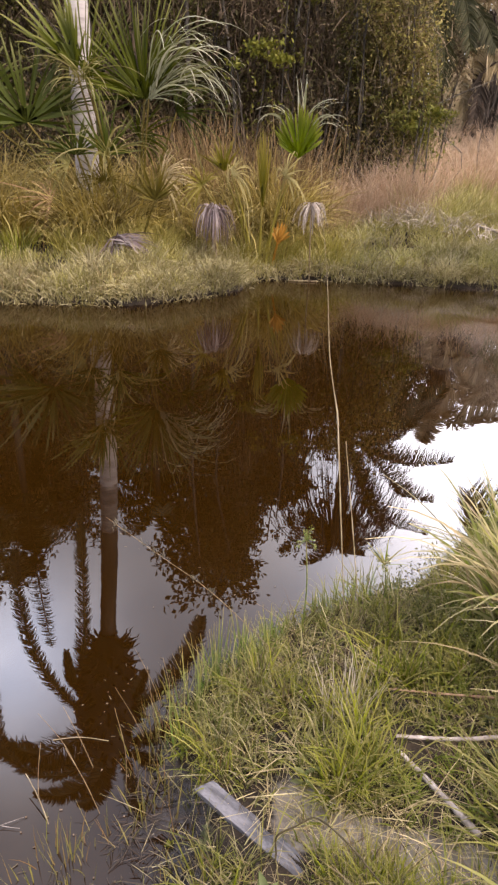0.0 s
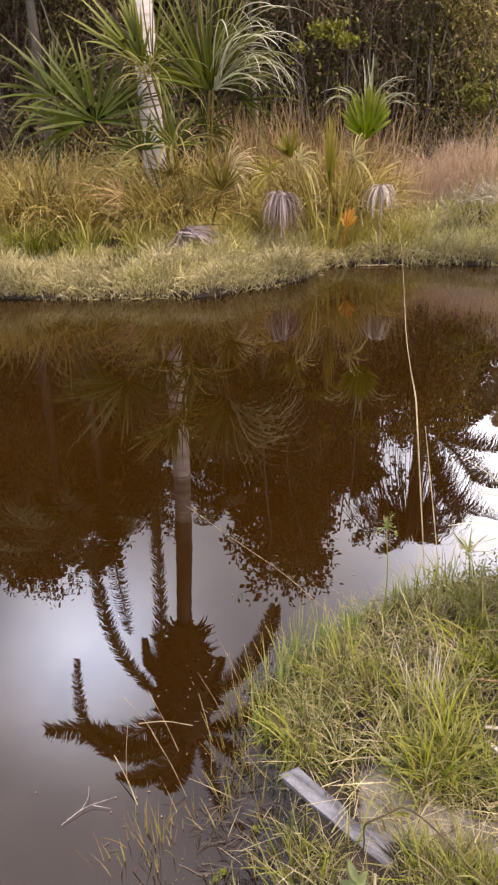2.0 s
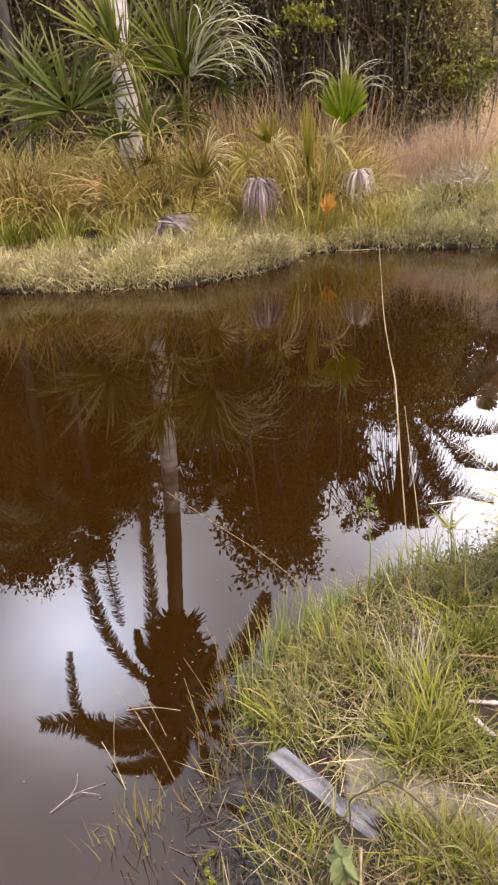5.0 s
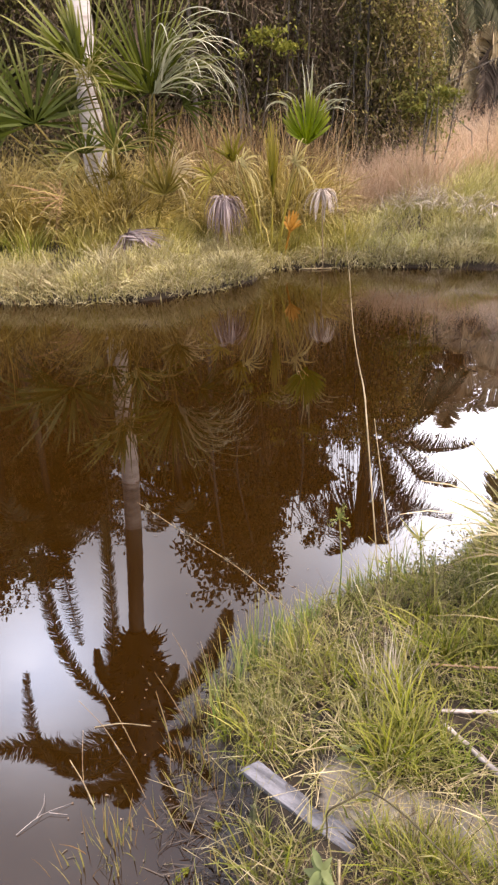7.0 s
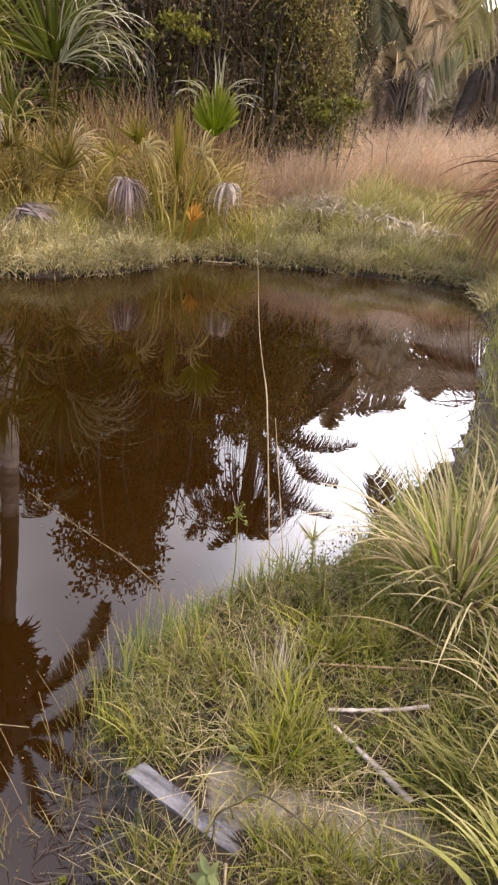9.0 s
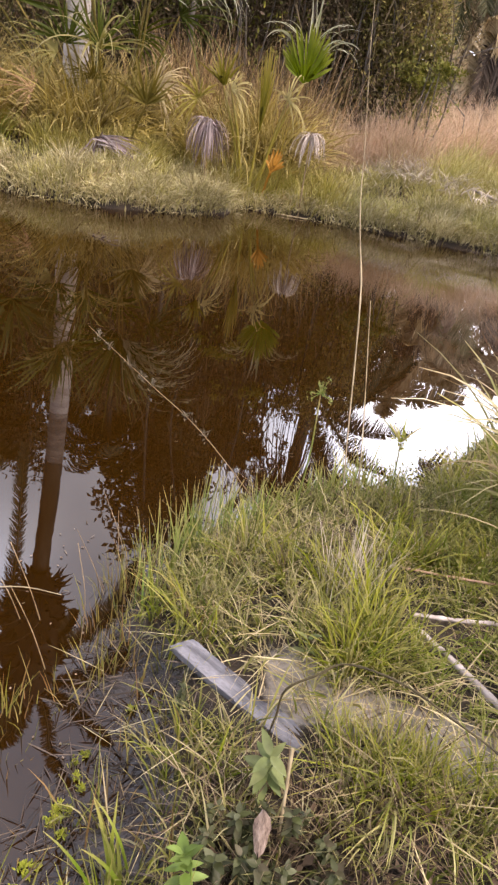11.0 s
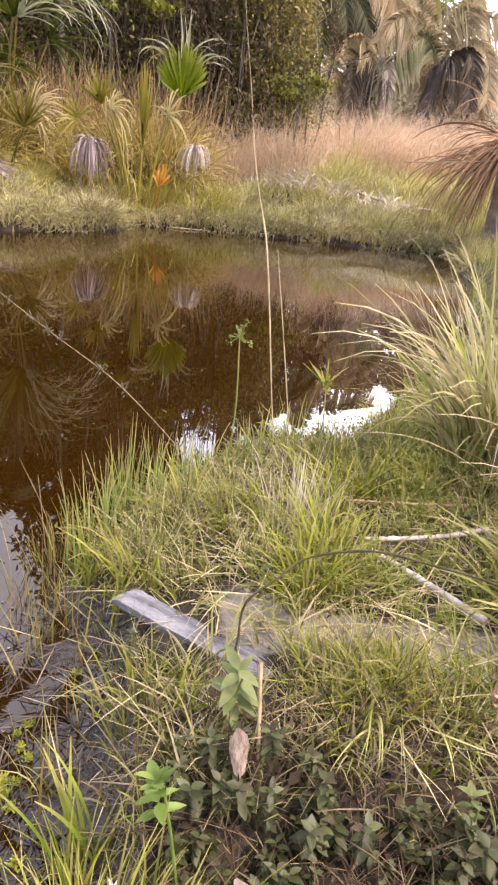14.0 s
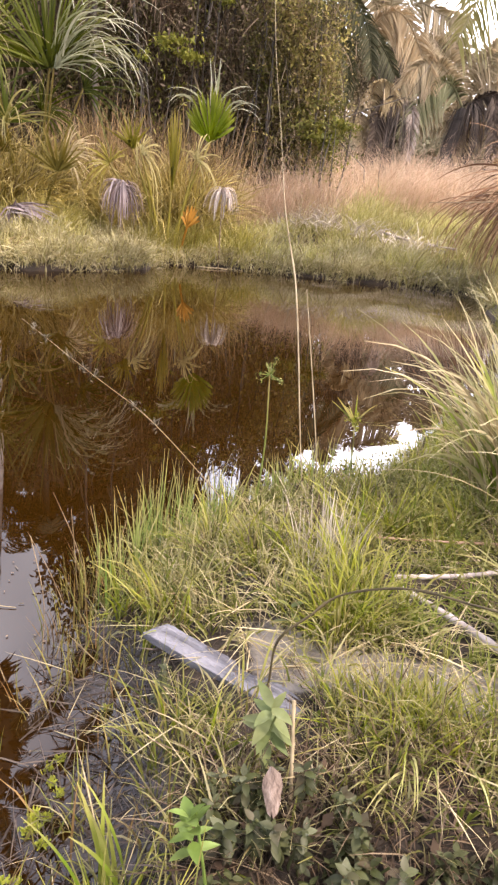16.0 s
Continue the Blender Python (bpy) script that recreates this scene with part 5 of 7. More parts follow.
for x, y, h, n in ((-6.5, 12.5, 7.2, 3200), (-5.2, 13.6, 6.6, 3200), (-3.9, 12.6, 5.2, 3000), (-2.6, 13.8, 4.0, 2800), (-0.7, 13.3, 7.2, 6000), (-0.45, 13.4, 7.8, 8000),
                   (-0.2, 13.0, 5.8, 3000), (0.6, 13.6, 3.6, 1300), (1.3, 14.2, 3.9, 2600), (1.6, 14.6, 3.6, 2600), (1.6, 16.0, 3.2, 2200), (-8.5, 12.0, 5.6, 2400), (-11, 13.0, 6.0, 2400)):
    tree(x, y, h, (0.8 if -1 < x < 1 else 1.3, 1.0, 1.3), int(n * 1.6), 0.09, L_DARK, "slim grey-barked tree with dark leaves in the thicket")
for x, y, size, n, leaf, mat in ((-0.05, 11.3, (0.55, 0.4, 0.2), 260, 0.11, L_LIGHT), (0.5, 11.5, (0.5, 0.4, 0.25), 300, 0.1, L_LIGHT), (-0.6, 11.6, (0.8, 0.5, 0.5), 700, 0.1, L_MID), (2.45, 11.6, (0.6, 0.5, 0.35), 600, 0.1, L_MID),
                                 (2.6, 11.3, (0.4, 0.3, 0.2), 260, 0.1, L_LIGHT), (1.4, 12.0, (1.0, 0.6, 0.8), 1100, 0.09, L_DARK), (2.3, 12.5, (0.7, 0.5, 1.1), 1400, 0.09, L_MID),
                                 (-4.0, 11.2, (1.2, 0.7, 0.9), 1300, 0.1, L_DARK), (-5.8, 10.8, (1.3, 0.7, 0.9), 1300, 0.1, L_DARK), (-2.9, 11.4, (1.0, 0.6, 1.0), 1200, 0.1, L_DARK), (8.0, 15.0, (0.9, 0.6, 0.45), 600, 0.11, L_LIGHT),
                                 (0.4, 12.4, (1.3, 0.5, 1.3), 1600, 0.09, L_DARK), (-3.6, 11.9, (1.4, 0.5, 1.2), 1500, 0.1, L_MID), (-0.9, 11.9, (0.9, 0.4, 1.1), 1200, 0.08, L_MID), (0.7, 11.7, (0.8, 0.4, 0.9), 1000, 0.08, L_DARK), (1.9, 11.9, (0.8, 0.4, 1.0), 1300, 0.08, L_MID), (2.4, 12.3, (0.6, 0.4, 1.5), 1700, 0.08, L_SOFT), (-5.1, 12.0, (1.4, 0.5, 1.4), 1500, 0.1, L_DARK), (1.75, 12.9, (1.1, 0.6, 1.4), 1700, 0.1, L_DARK), (2.15, 11.7, (0.6, 0.4, 1.3), 1700, 0.09, L_SOFT), (2.4, 11.9, (0.4, 0.4, 1.2), 1300, 0.09, L_SOFT), (1.65, 11.75, (0.5, 0.3, 0.8), 900, 0.08, L_SOFT), (2.3, 13.4, (0.5, 0.5, 1.5), 1600, 0.11, L_SOFT), (-1.6, 12.0, (1.2, 0.5, 1.2), 1500, 0.1, L_DARK), (2.95, 13.6, (0.5, 0.4, 0.6), 900, 0.09, L_SOFT), (3.3, 13.2, (0.4, 0.3, 0.45), 800, 0.1, L_DRYTANGLE)):
    zc = {-0.05: 2.62, 0.5: 3.55, 2.6: 1.85, -3.6: 3.0, -0.9: 3.2, 1.9: 3.1, 2.55: 3.0, 0.7: 2.3, -5.1: 3.2, 2.45: 2.0, 2.15: 3.0, 2.95: 3.2, 3.3: 3.05, 1.65: 3.3, 2.85: 3.3}.get(x)
    shrub(x, y, size, int(n * 1.9), leaf * 0.72, mat, "leafy shrub in front of the dark thicket" if mat is not L_LIGHT else "yellow-green sunlit shrub in front of the thicket", zc)

for x, y, h, n, leaf in ((0.95, 12.7, 5.4, 2000, 0.07), (1.35, 12.9, 5.2, 1700, 0.08), (0.6, 12.8, 6.4, 2200, 0.08), (1.2, 12.6, 6.0, 900, 0.08)):
    tree(x, y, h, (0.55, 0.4, 0.9), n, leaf, L_DARK, "thin open tree at the shoulder of the thicket", r=0.035, lean=0.25)

CANOPY = (-16, -6.3, -5.7, -5.0, -4.3, -3.6, -2.9, -1.85, -1.2, -0.9, -0.4, 0.0, 0.35, 0.9, 2.0, 4.0, 5.2), (8.2, 8.5, 8.0, 7.1, 6.8, 6.2, 4.9, 4.8, 5.4, 8.4, 8.6, 6.8, 4.6, 3.9, 3.8, 3.6, 2.7)


def canopy(x, y):
    """Height of the woodland's uneven skyline, which falls towards the clearing."""
    return (np.interp(x * 12.8 / y, *CANOPY) + 1.7) * y / 12.8 - 1.7


woods = Geo()
for k in range(150):
    y = rng.uniform(14.5, 19)
    x = rng.uniform(-14, 0.25 * y - 2.1)
    top = canopy(x, y) - 1.3
    leaves(woods, blob((x, y, top * rng.uniform(0.1, 1.0)), (1.3, 1.0, 1.3), 800), 0.2)
for k in range(90):
    x = rng.uniform(-15, 2.2)
    leaves(woods, blob((x, rng.uniform(19, 22), rng.uniform(0.5, canopy(x, 20.0) - 1.6)), (1.8, 1.0, 1.4), 520), 0.4, aspect=0.7)
for k in range(64):
    x = rng.uniform(-9, 1.6) if k % 2 else rng.uniform(-0.9, 0.8)
    leaves(woods, blob((x, rng.uniform(13.6, 16), rng.uniform(3.2, max(3.3, canopy(x, 14.5) - 0.8))), (0.8, 0.8, 0.8), 700), 0.15)
for k in range(120):
    leaves(woods, blob((rng.uniform(-8, 2.2), rng.uniform(13.2, 15.5), rng.uniform(0.4, 3.4)), (1.0, 0.7, 0.9), 620), 0.13)
stuff("woodland", woods, L_DARK, "dense dark woodland behind the thicket", "woods")
far_woods = Geo()
for k in range(60):
    a = rng.uniform(0, 2 * np.pi)
    rr = rng.uniform(34, 60)
    x, y = rr * math.sin(a), rr * math.cos(a)
    if 9 < x < 24 and y > 14:
        continue
    leaves(far_woods, blob((x, y, rng.uniform(1.5, 4.5)), (5, 5, 3.2), 500), 0.6)
for k in range(46):
    x = rng.uniform(4.5, 14)
    leaves(far_woods, blob((x, rng.uniform(20, 27), rng.uniform(0.6, np.interp(x, [4.5, 9, 11, 14], [6.0, 5.2, 3.4, 2.6]))), (1.4, 1.2, 1.1), 420), 0.24)
for k in range(70):
    leaves(far_woods, blob((rng.uniform(2.5, 18), rng.uniform(25, 31), rng.uniform(0.3, 3.0)), (1.7, 1.0, 1.0), 420), 0.36)
for k in range(34):
    leaves(far_woods, blob((rng.uniform(3.5, 13), rng.uniform(20, 24), rng.uniform(0.8, 2.6)), (1.3, 1.0, 0.8), 420), 0.26)
stuff("far_woodland", far_woods, L_HAZY, "distant trees round the clearing, leaf colour paled for haze", "woods")

for x, y, h, r in ((-3.3, 12.0, 5.5, 0.05), (-0.95, 11.7, 6.2, 0.045), (-0.35, 11.6, 6.0, 0.03), (0.5, 11.8, 5.4, 0.035), (1.3, 11.8, 4.4, 0.025), (-4.4, 11.7, 6.0, 0.06), (-2.6, 11.9, 4.6, 0.04)):
    z = float(ground_z(x, y)) - 0.05
    bole = Geo().tube(spline([(x, y, z), (x + rng.normal(0, 0.08), y, h * 0.35), (x + rng.normal(0, 0.15), y, h * 0.7), (x + rng.normal(0, 0.25), y, h)], 14), np.linspace(r, r * 0.4, 14), 7, 0.06)
    sapling = thing("sapling", "slim bare grey stem standing in the thicket", "tree", "slim stems in the thicket")
    part("trunk", bole.mesh("trunk", M_VINE), sapling)

lianas = Geo()
for k in range(22):
    x, y = rng.uniform(-6, 3.6), rng.uniform(11.0, 13.0)
    z = float(ground_z(x, y))
    h = rng.uniform(1.2, 4.2)
    p = spline([(x, y, z), (x + rng.normal(0, 0.25), y, z + h * 0.35), (x + rng.normal(0, 0.4), y, z + h * 0.7), (x + rng.normal(0, 0.6), y, z + h)], 9)
    rr = rng.uniform(0.004, 0.016)
    lianas.tube(p, np.linspace(rr, rr * 0.6, 9), 5)
stuff("hanging_vines", lianas, M_VINE, "grey bare vines and thin stems at the thicket's edge", "vines")

moss = Geo()
for k in range(14):
    x, y, z = rng.uniform(-6, 3.4), rng.uniform(11.3, 13.5), rng.uniform(1.6, 4.6)
    n = 46
    blades(moss, np.array([x, y, z]) + rng.normal(0, 1, (n, 3)) * [0.28, 0.12, 0.25], rng.uniform(0.12, 0.5, n), rng.uniform(0.008, 0.02, n), rng.uniform(120, 185, n), rng.uniform(-30, 30, n), steps=4)
stuff("hanging_moss", moss, L_SPANISH, "grey moss and dead strands hanging in the thicket", "moss")

tangle, dry = Geo(), Geo()
for k in range(125):
    c = np.array([rng.uniform(-5.5, 2.5), rng.uniform(11.4, 12.6), rng.uniform(0.9, 3.9)])
    n = 46
    tg = tangle if c[0] < 0.9 + rng.normal(0, 0.4) else dry
    blades(tg, c + rng.normal(0, 1, (n, 3)) * [0.3, 0.15, 0.3], rng.uniform(0.15, 0.6, n), rng.uniform(0.006, 0.02, n), rng.uniform(10, 170, n), rng.uniform(-50, 60, n), steps=4)
    leaves(tg, c + rng.normal(0, 1, (60, 3)) * [0.32, 0.16, 0.32], rng.uniform(0.04, 0.11, 60))
for k in range(26):
    c = np.array([rng.uniform(-5.5, 2.4), rng.uniform(11.6, 12.4), rng.uniform(1.8, 4.4)])
    n = 90
    w = rng.uniform(0.06, 0.16)
    blades(tangle if c[0] < 1 else dry, c + rng.normal(0, 1, (n, 3)) * [w, 0.1, 0.5], rng.uniform(0.2, 0.7, n), rng.uniform(0.012, 0.035, n), rng.uniform(140, 180, n), rng.uniform(-30, 30, n), steps=4)
stuff("dry_tangle", dry, L_DRYTANGLE, "pale dry tangle of leaves and hanging strands at the thicket's end", "thicket")
stuff("thicket_tangle", tangle, L_TANGLE, "brown tangle of dead leaves and twigs in the thicket", "thicket")

# ---- grasses of the far bank ----
g = Geo()
x, y, d = scatter(90000, -7, 6.2, 6.9, 12.4, lambda x, y, d: (d > 0.0) & (y > 6.5) & (d < np.where(x > 0.9, 3.4, 2.0) + 0.6 * np.sin(x)) & ~((x < 0.7) & (d > 1.3)))
n = len(x)
blades(g, on_ground(x, y, -0.01), rng.uniform(0.07, 0.20, n) * (1 + 0.5 * smooth((d - 0.6) / 1)) * np.clip(1 + 1.1 * lumps(x, y, 7.0), 0.4, 2.4), rng.uniform(0.006, 0.012, n), rng.uniform(0, 40, n), rng.uniform(15, 100, n), steps=4)
stuff("bank_grass_far", g, G_FAR, "short olive and straw-coloured grass on the far bank", "grass")
g = Geo()
x, y, d = scatter(60000, -7, 4.8, 6.7, 8.9, lambda x, y, d: (d > -0.03) & (d < np.where(x < -0.1, 0.75, 0.16)) & (y > 6.5))
n = len(x)
blades(g, on_ground(x, y, -0.01), rng.uniform(0.12, 0.32, n) * np.clip(1 + 0.7 * lumps(x, y, 8.0), 0.5, 1.8), rng.uniform(0.006, 0.012, n), rng.uniform(10, 55, n), rng.uniform(40, 120, n), np.where(rng.random(n) < 0.7, -np.pi / 2 + rng.normal(0, 0.7, n), rng.uniform(0, 6.28, n)), steps=4)
x, y, d = scatter(60000, -7, 4.8, 6.7, 8.9, lambda x, y, d: (d > -0.02) & (d < 0.10) & (y > 6.5))
n = len(x)
blades(g, on_ground(x, y, 0.0), rng.uniform(0.14, 0.30, n), rng.uniform(0.006, 0.012, n), rng.uniform(25, 70, n), rng.uniform(50, 100, n), -np.pi / 2 + rng.normal(0, 0.8, n), steps=5)
stuff("lip_grass", g, G_BLOND, "blond matted grass hanging over the water's edge", "grass")


def bunches(name, count, x0, x1, y0, y1, per, length, spread, width, lean, bend, mat, label, steps=6, keep=None):
    g = Geo()
    x, y, d = scatter(count, x0, x1, y0, y1, keep or (lambda x, y, d: d > 0.25))
    for cx, cy in zip(x, y):
        px, py = cx + rng.normal(0, spread, per), cy + rng.normal(0, spread, per)
        ll = rng.uniform(0.6, 1.15) * rng.uniform(0.7, 1.1, per)
        blades(g, on_ground(px, py, -0.02), ll * length, width * rng.uniform(0.6, 1.3, per), rng.uniform(*lean, per), rng.uniform(*bend, per), np.arctan2(py - cy, px - cx) + rng.normal(0, 0.6, per), steps)
    return stuff(name, g, mat, label, "grass")


bunches("tawny_grass", 330, -6, 0.55, 8.1, 10.8, 76, 1.25, 0.12, 0.015, (0, 42), (30, 150), G_TAN, "long tawny bunch grass drooping round the palms", keep=lambda x, y, d: d > np.where(x < -0.5, 1.75, 0.85))
bunches("brown_stalks", 56, -1.3, 0.9, 10.2, 11.2, 34, 1.55, 0.2, 0.011, (0, 14), (5, 45), G_BROWN, "dry brown standing stalks in front of the thicket", 4)
bunches("russet_grass", 480, 0.9, 13, 10.7, 16.5, 70, 1.2, 0.3, 0.0065, (0, 34), (30, 130), G_RED, "tall russet feathery grass", 5, keep=lambda x, y, d: d > 2.35 + 0.3 * np.sin(3 * x) + 0.8 * smooth((x - 2.4) / 1.5))
bunches("russet_undergrowth", 80, 0.5, 2.6, 10.3, 11.4, 50, 0.7, 0.2, 0.008, (0, 40), (15, 80), G_RED, "low russet tangled grass before the thicket", 5)
bunches("green_tufts", 150, 1.0, 6.5, 8.6, 12.4, 60, 0.30, 0.09, 0.009, (0, 25), (30, 100), G_FAR, "green and straw tufts on the far bank", 5)
bunches("mid_grass", 120, -2.3, 1.1, 8.3, 9.3, 50, 0.46, 0.09, 0.009, (0, 35), (15, 100), G_OLIVE, "olive grass round the palmetto stalks", 5, keep=lambda x, y, d: d > np.where(x < -0.3, 1.0, 0.22))
bunches("low_green", 12, -5, -2.7, 8.0, 8.9, 120, 0.5, 0.12, 0.009, (0, 30), (30, 90), G_BRIGHT, "fresh green grass tuft on the far bank", 5)
for x, y, n, ln in ((2.25, 10.1, 170, 0.45), (2.5, 9.9, 120, 0.4), (2.85, 9.75, 120, 0.4), (3.4, 9.3, 120, 0.4), (1.9, 9.9, 90, 0.35)):
    tuft_heap = Geo()
    px, py = x + rng.normal(0, 0.2, n), y + rng.normal(0, 0.15, n)
    blades(tuft_heap, on_ground(px, py, 0.12), rng.uniform(0.25, 1.0, n) * ln, rng.uniform(0.008, 0.016, n), rng.uniform(30, 75, n), rng.uniform(30, 80, n), None, 5)
    stuff("straw_heap", tuft_heap, G_DEADSTRAW, "bleached fallen straw on the far bank", "straw")

bunches("bank_clumps", 90, -7, 5, 7.0, 9.6, 60, 0.36, 0.06, 0.010, (0, 40), (30, 120), G_BLOND, "blond grass clumps on the far bank", 5, keep=lambda x, y, d: (d > 0.05) & (d < 1.3))
bunches("bank_dead", 60, -7, 5, 7.0, 9.6, 40, 0.30, 0.07, 0.009, (20, 70), (30, 100), G_BROWN, "brown dead grass among the far bank's clumps", 4, keep=lambda x, y, d: (d > 0.02) & (d < 1.6))

# ---- near bank ----
LYING = ((-0.14, 1.24, 0.09, 1.04, 0.052), (0.393, 1.31, 0.548, 1.07, 0.045), (0.40, 1.38, 0.67, 1.34, 0.032), (0.41, 1.54, 0.71, 1.505, 0.014))


def clear(x, y):
    """Where something lies on the grass and presses it down."""
    out = np.zeros(x.shape, bool)
    for ax, ay, bx, by, r in LYING:
        dx, dy = bx - ax, by - ay
        t = np.clip(((x - ax) * dx + (y - ay) * dy) / (dx * dx + dy * dy), 0, 1)
        # blades in front of it, towards the water's near side, are pressed flat too
        out |= (np.hypot(x - ax - t * dx, y - ay - t * dy) < r) | (np.hypot(x - ax - t * dx, y + r - ay - t * dy) < r)
    return out & (rng.random(x.shape) < 0.9)


near = lambda x, y, d: (d > 0.0) & (y < 5.2) & ~clear(x, y) & ~((lumps(x, y, 21.0) < -0.3) & (rng.random(x.shape) < 0.4)) & ~((y < 0.76) & (x > -0.10) & (rng.random(x.shape) < 0.85)) & ~((np.abs((y - 1.10) + 0.42 * (x - 0.2)) < 0.06) & (x > 0.0) & (x < 0.7) & (rng.random(x.shape) < 0.85)) & ~((x < -0.14) & (y < 1.40) & (rng.random(x.shape) < 0.94))  # noqa: E731


def clumped(geo, x, y, per, length, width, lean, bend, spread=0.016, uneven=0.4, steps=5, scale=1.0):
    """Blades in many small clumps: each clump has a height and a lean of its own."""
    n = len(x)
    k = np.repeat(np.arange(n), per)
    m = len(k)
    a = rng.uniform(0, 2 * np.pi, m)
    r = spread * np.sqrt(rng.random(m)) * rng.uniform(0.5, 1.6, n)[k]
    tall = (rng.uniform(1 - uneven, 1 + uneven, n) * scale)[k]
    head = np.where(rng.random(m) < 0.55, a, rng.uniform(0, 2 * np.pi, n)[k]) + rng.normal(0, 0.5, m)
    return blades(geo, on_ground(x[k] + r * np.cos(a), y[k] + r * np.sin(a), -0.012), tall * rng.uniform(*length, m), rng.uniform(*width, m), rng.uniform(*lean, m), rng.uniform(*bend, m), head, steps)


g = Geo()
x, y, d = scatter(4600, -0.45, 1.5, 0.15, 2.75, near)
low = (0.65 + 0.35 * smooth((y - 0.7) / 0.8)) * (1 - 0.45 * smooth((0.3 - d) / 0.25) * smooth((x - 0.35) / 0.15)) * np.clip(1 + 0.5 * lumps(x, y, 6.0), 0.5, 1.6)
clumped(g, x, y, 11, (0.04, 0.155), (0.0020, 0.0052), (0, 48), (15, 110), scale=low)
x, y, d = scatter(9000, -0.45, 1.5, 0.15, 2.75, near)
n = len(x)
blades(g, on_ground(x, y, -0.01), rng.uniform(0.03, 0.10, n), rng.uniform(0.002, 0.004, n), rng.uniform(0, 50, n), rng.uniform(10, 100, n), steps=4)
stuff("bank_grass_near", g, G_NEAR, "green and yellowing grass on the near bank", "grass")
g = Geo()
x, y, d = scatter(300, -0.2, 1.3, 0.9, 2.5, lambda x, y, d: near(x, y, d) & (lumps(x, y, 10.0) > 0.0))
clumped(g, x, y, 16, (0.08, 0.20), (0.0030, 0.0060), (0, 45), (20, 100), spread=0.02)
stuff("fresh_bank_grass", g, G_BRIGHT, "fresher yellow-green grass clumps on the near bank", "grass")
g = Geo()
x, y, d = scatter(700, -0.3, 1.4, 0.85, 2.6, lambda x, y, d: near(x, y, d) & (lumps(x, y, 12.0) < 0.1))
clumped(g, x, y, 10, (0.05, 0.15), (0.0016, 0.0034), (10, 70), (0, 60), spread=0.03)
stuff("withered_bank_grass", g, G_DARKSTEM, "withered dark brown stems between the green blades", "grass")
g = Geo()
x, y, d = scatter(7000, -0.4, 1.6, 0.2, 2.6, lambda x, y, d: (d > 0.02) & ~clear(x, y) & ~((y < 0.8) & (rng.random(x.shape) < 0.93)) & ~((x < -0.14) & (y < 1.38) & (rng.random(x.shape) < 0.8)))
n = len(x)
blades(g, on_ground(x, y, 0.0) + np.stack([0 * x, 0 * x, rng.uniform(0.0, 0.03, n)], -1), rng.uniform(0.04, 0.17, n), rng.uniform(0.0014, 0.003, n), rng.uniform(60, 90, n), rng.uniform(-5, 35, n), steps=4)
stuff("thatch", g, G_STRAW, "dry straw lying matted between the green blades", "straw")
g = Geo()
x, y, d = scatter(16000, 0.85, 5.0, 0.1, 8.2, lambda x, y, d: (d > 0.0) & ((y > 2.4) | (x > 1.3)) & (x < 1.8 + y * 0.55))
n = len(x)
blades(g, on_ground(x, y, -0.01), rng.uniform(0.10, 0.32, n), rng.uniform(0.003, 0.007, n), rng.uniform(0, 40, n), rng.uniform(20, 110, n), steps=5)
stuff("side_grass", g, G_NEAR, "deep green grass along the side of the pond", "grass")

g = Geo()
x, y, d = scatter(110000, -1.2, 8, -7, 8.5, lambda x, y, d: (d > 0.05) & ((y < 0.25) | (x > 1.5)) & ((y < 2.8) | (x > 1.5 + 0.55 * y)) & (y < 6.5 + 0.3 * x))
n = len(x)
blades(g, on_ground(x, y, -0.01), rng.uniform(0.08, 0.26, n), rng.uniform(0.006, 0.014, n), rng.uniform(0, 45, n), rng.uniform(20, 100, n), steps=4)
stuff("bank_grass_behind", g, G_NEAR, "rough grass on the bank behind", "grass")


def tuft(x, y, per, length, spread, width, lean, bend, mat, label, steps=6, name="grass_tuft", category="grass tuft", group="", dz=-0.01, turn=None, floor=-1.0):
    g = Geo()
    px, py = rng.normal(0, spread, per), rng.normal(0, spread, per)
    base = np.stack([px, py, np.maximum(ground_z(x + px, y + py), floor) - max(floor, float(ground_z(x, y))) + dz], -1)
    heading = np.arctan2(py, px) + rng.normal(0, 0.5, per) if turn is None else turn + rng.normal(0, 0.45, per)
    cut = per if name != "tussock" or mat is not G_CLUMP else int(per * 0.72)
    dry = Geo()
    for geo, sel in ((g, slice(0, cut)), (dry, slice(cut, per))):
        k = len(base[sel])
        if k:
            blades(geo, base[sel], length * rng.uniform(0.55, 1.1, k), width * rng.uniform(0.6, 1.3, k), rng.uniform(*lean, k), rng.uniform(*bend, k), heading[sel], steps)
    t = thing(name, label, category, group, (x, y, max(floor, float(ground_z(x, y)))))
    tagged(part("foliage", g.mesh("foliage", mat), t), kind="stuff")
    if cut < per:
        tagged(part("dry_foliage", dry.mesh("dry_foliage", G_STRAW), t, "straw-coloured dry blades"), kind="stuff")
    return t


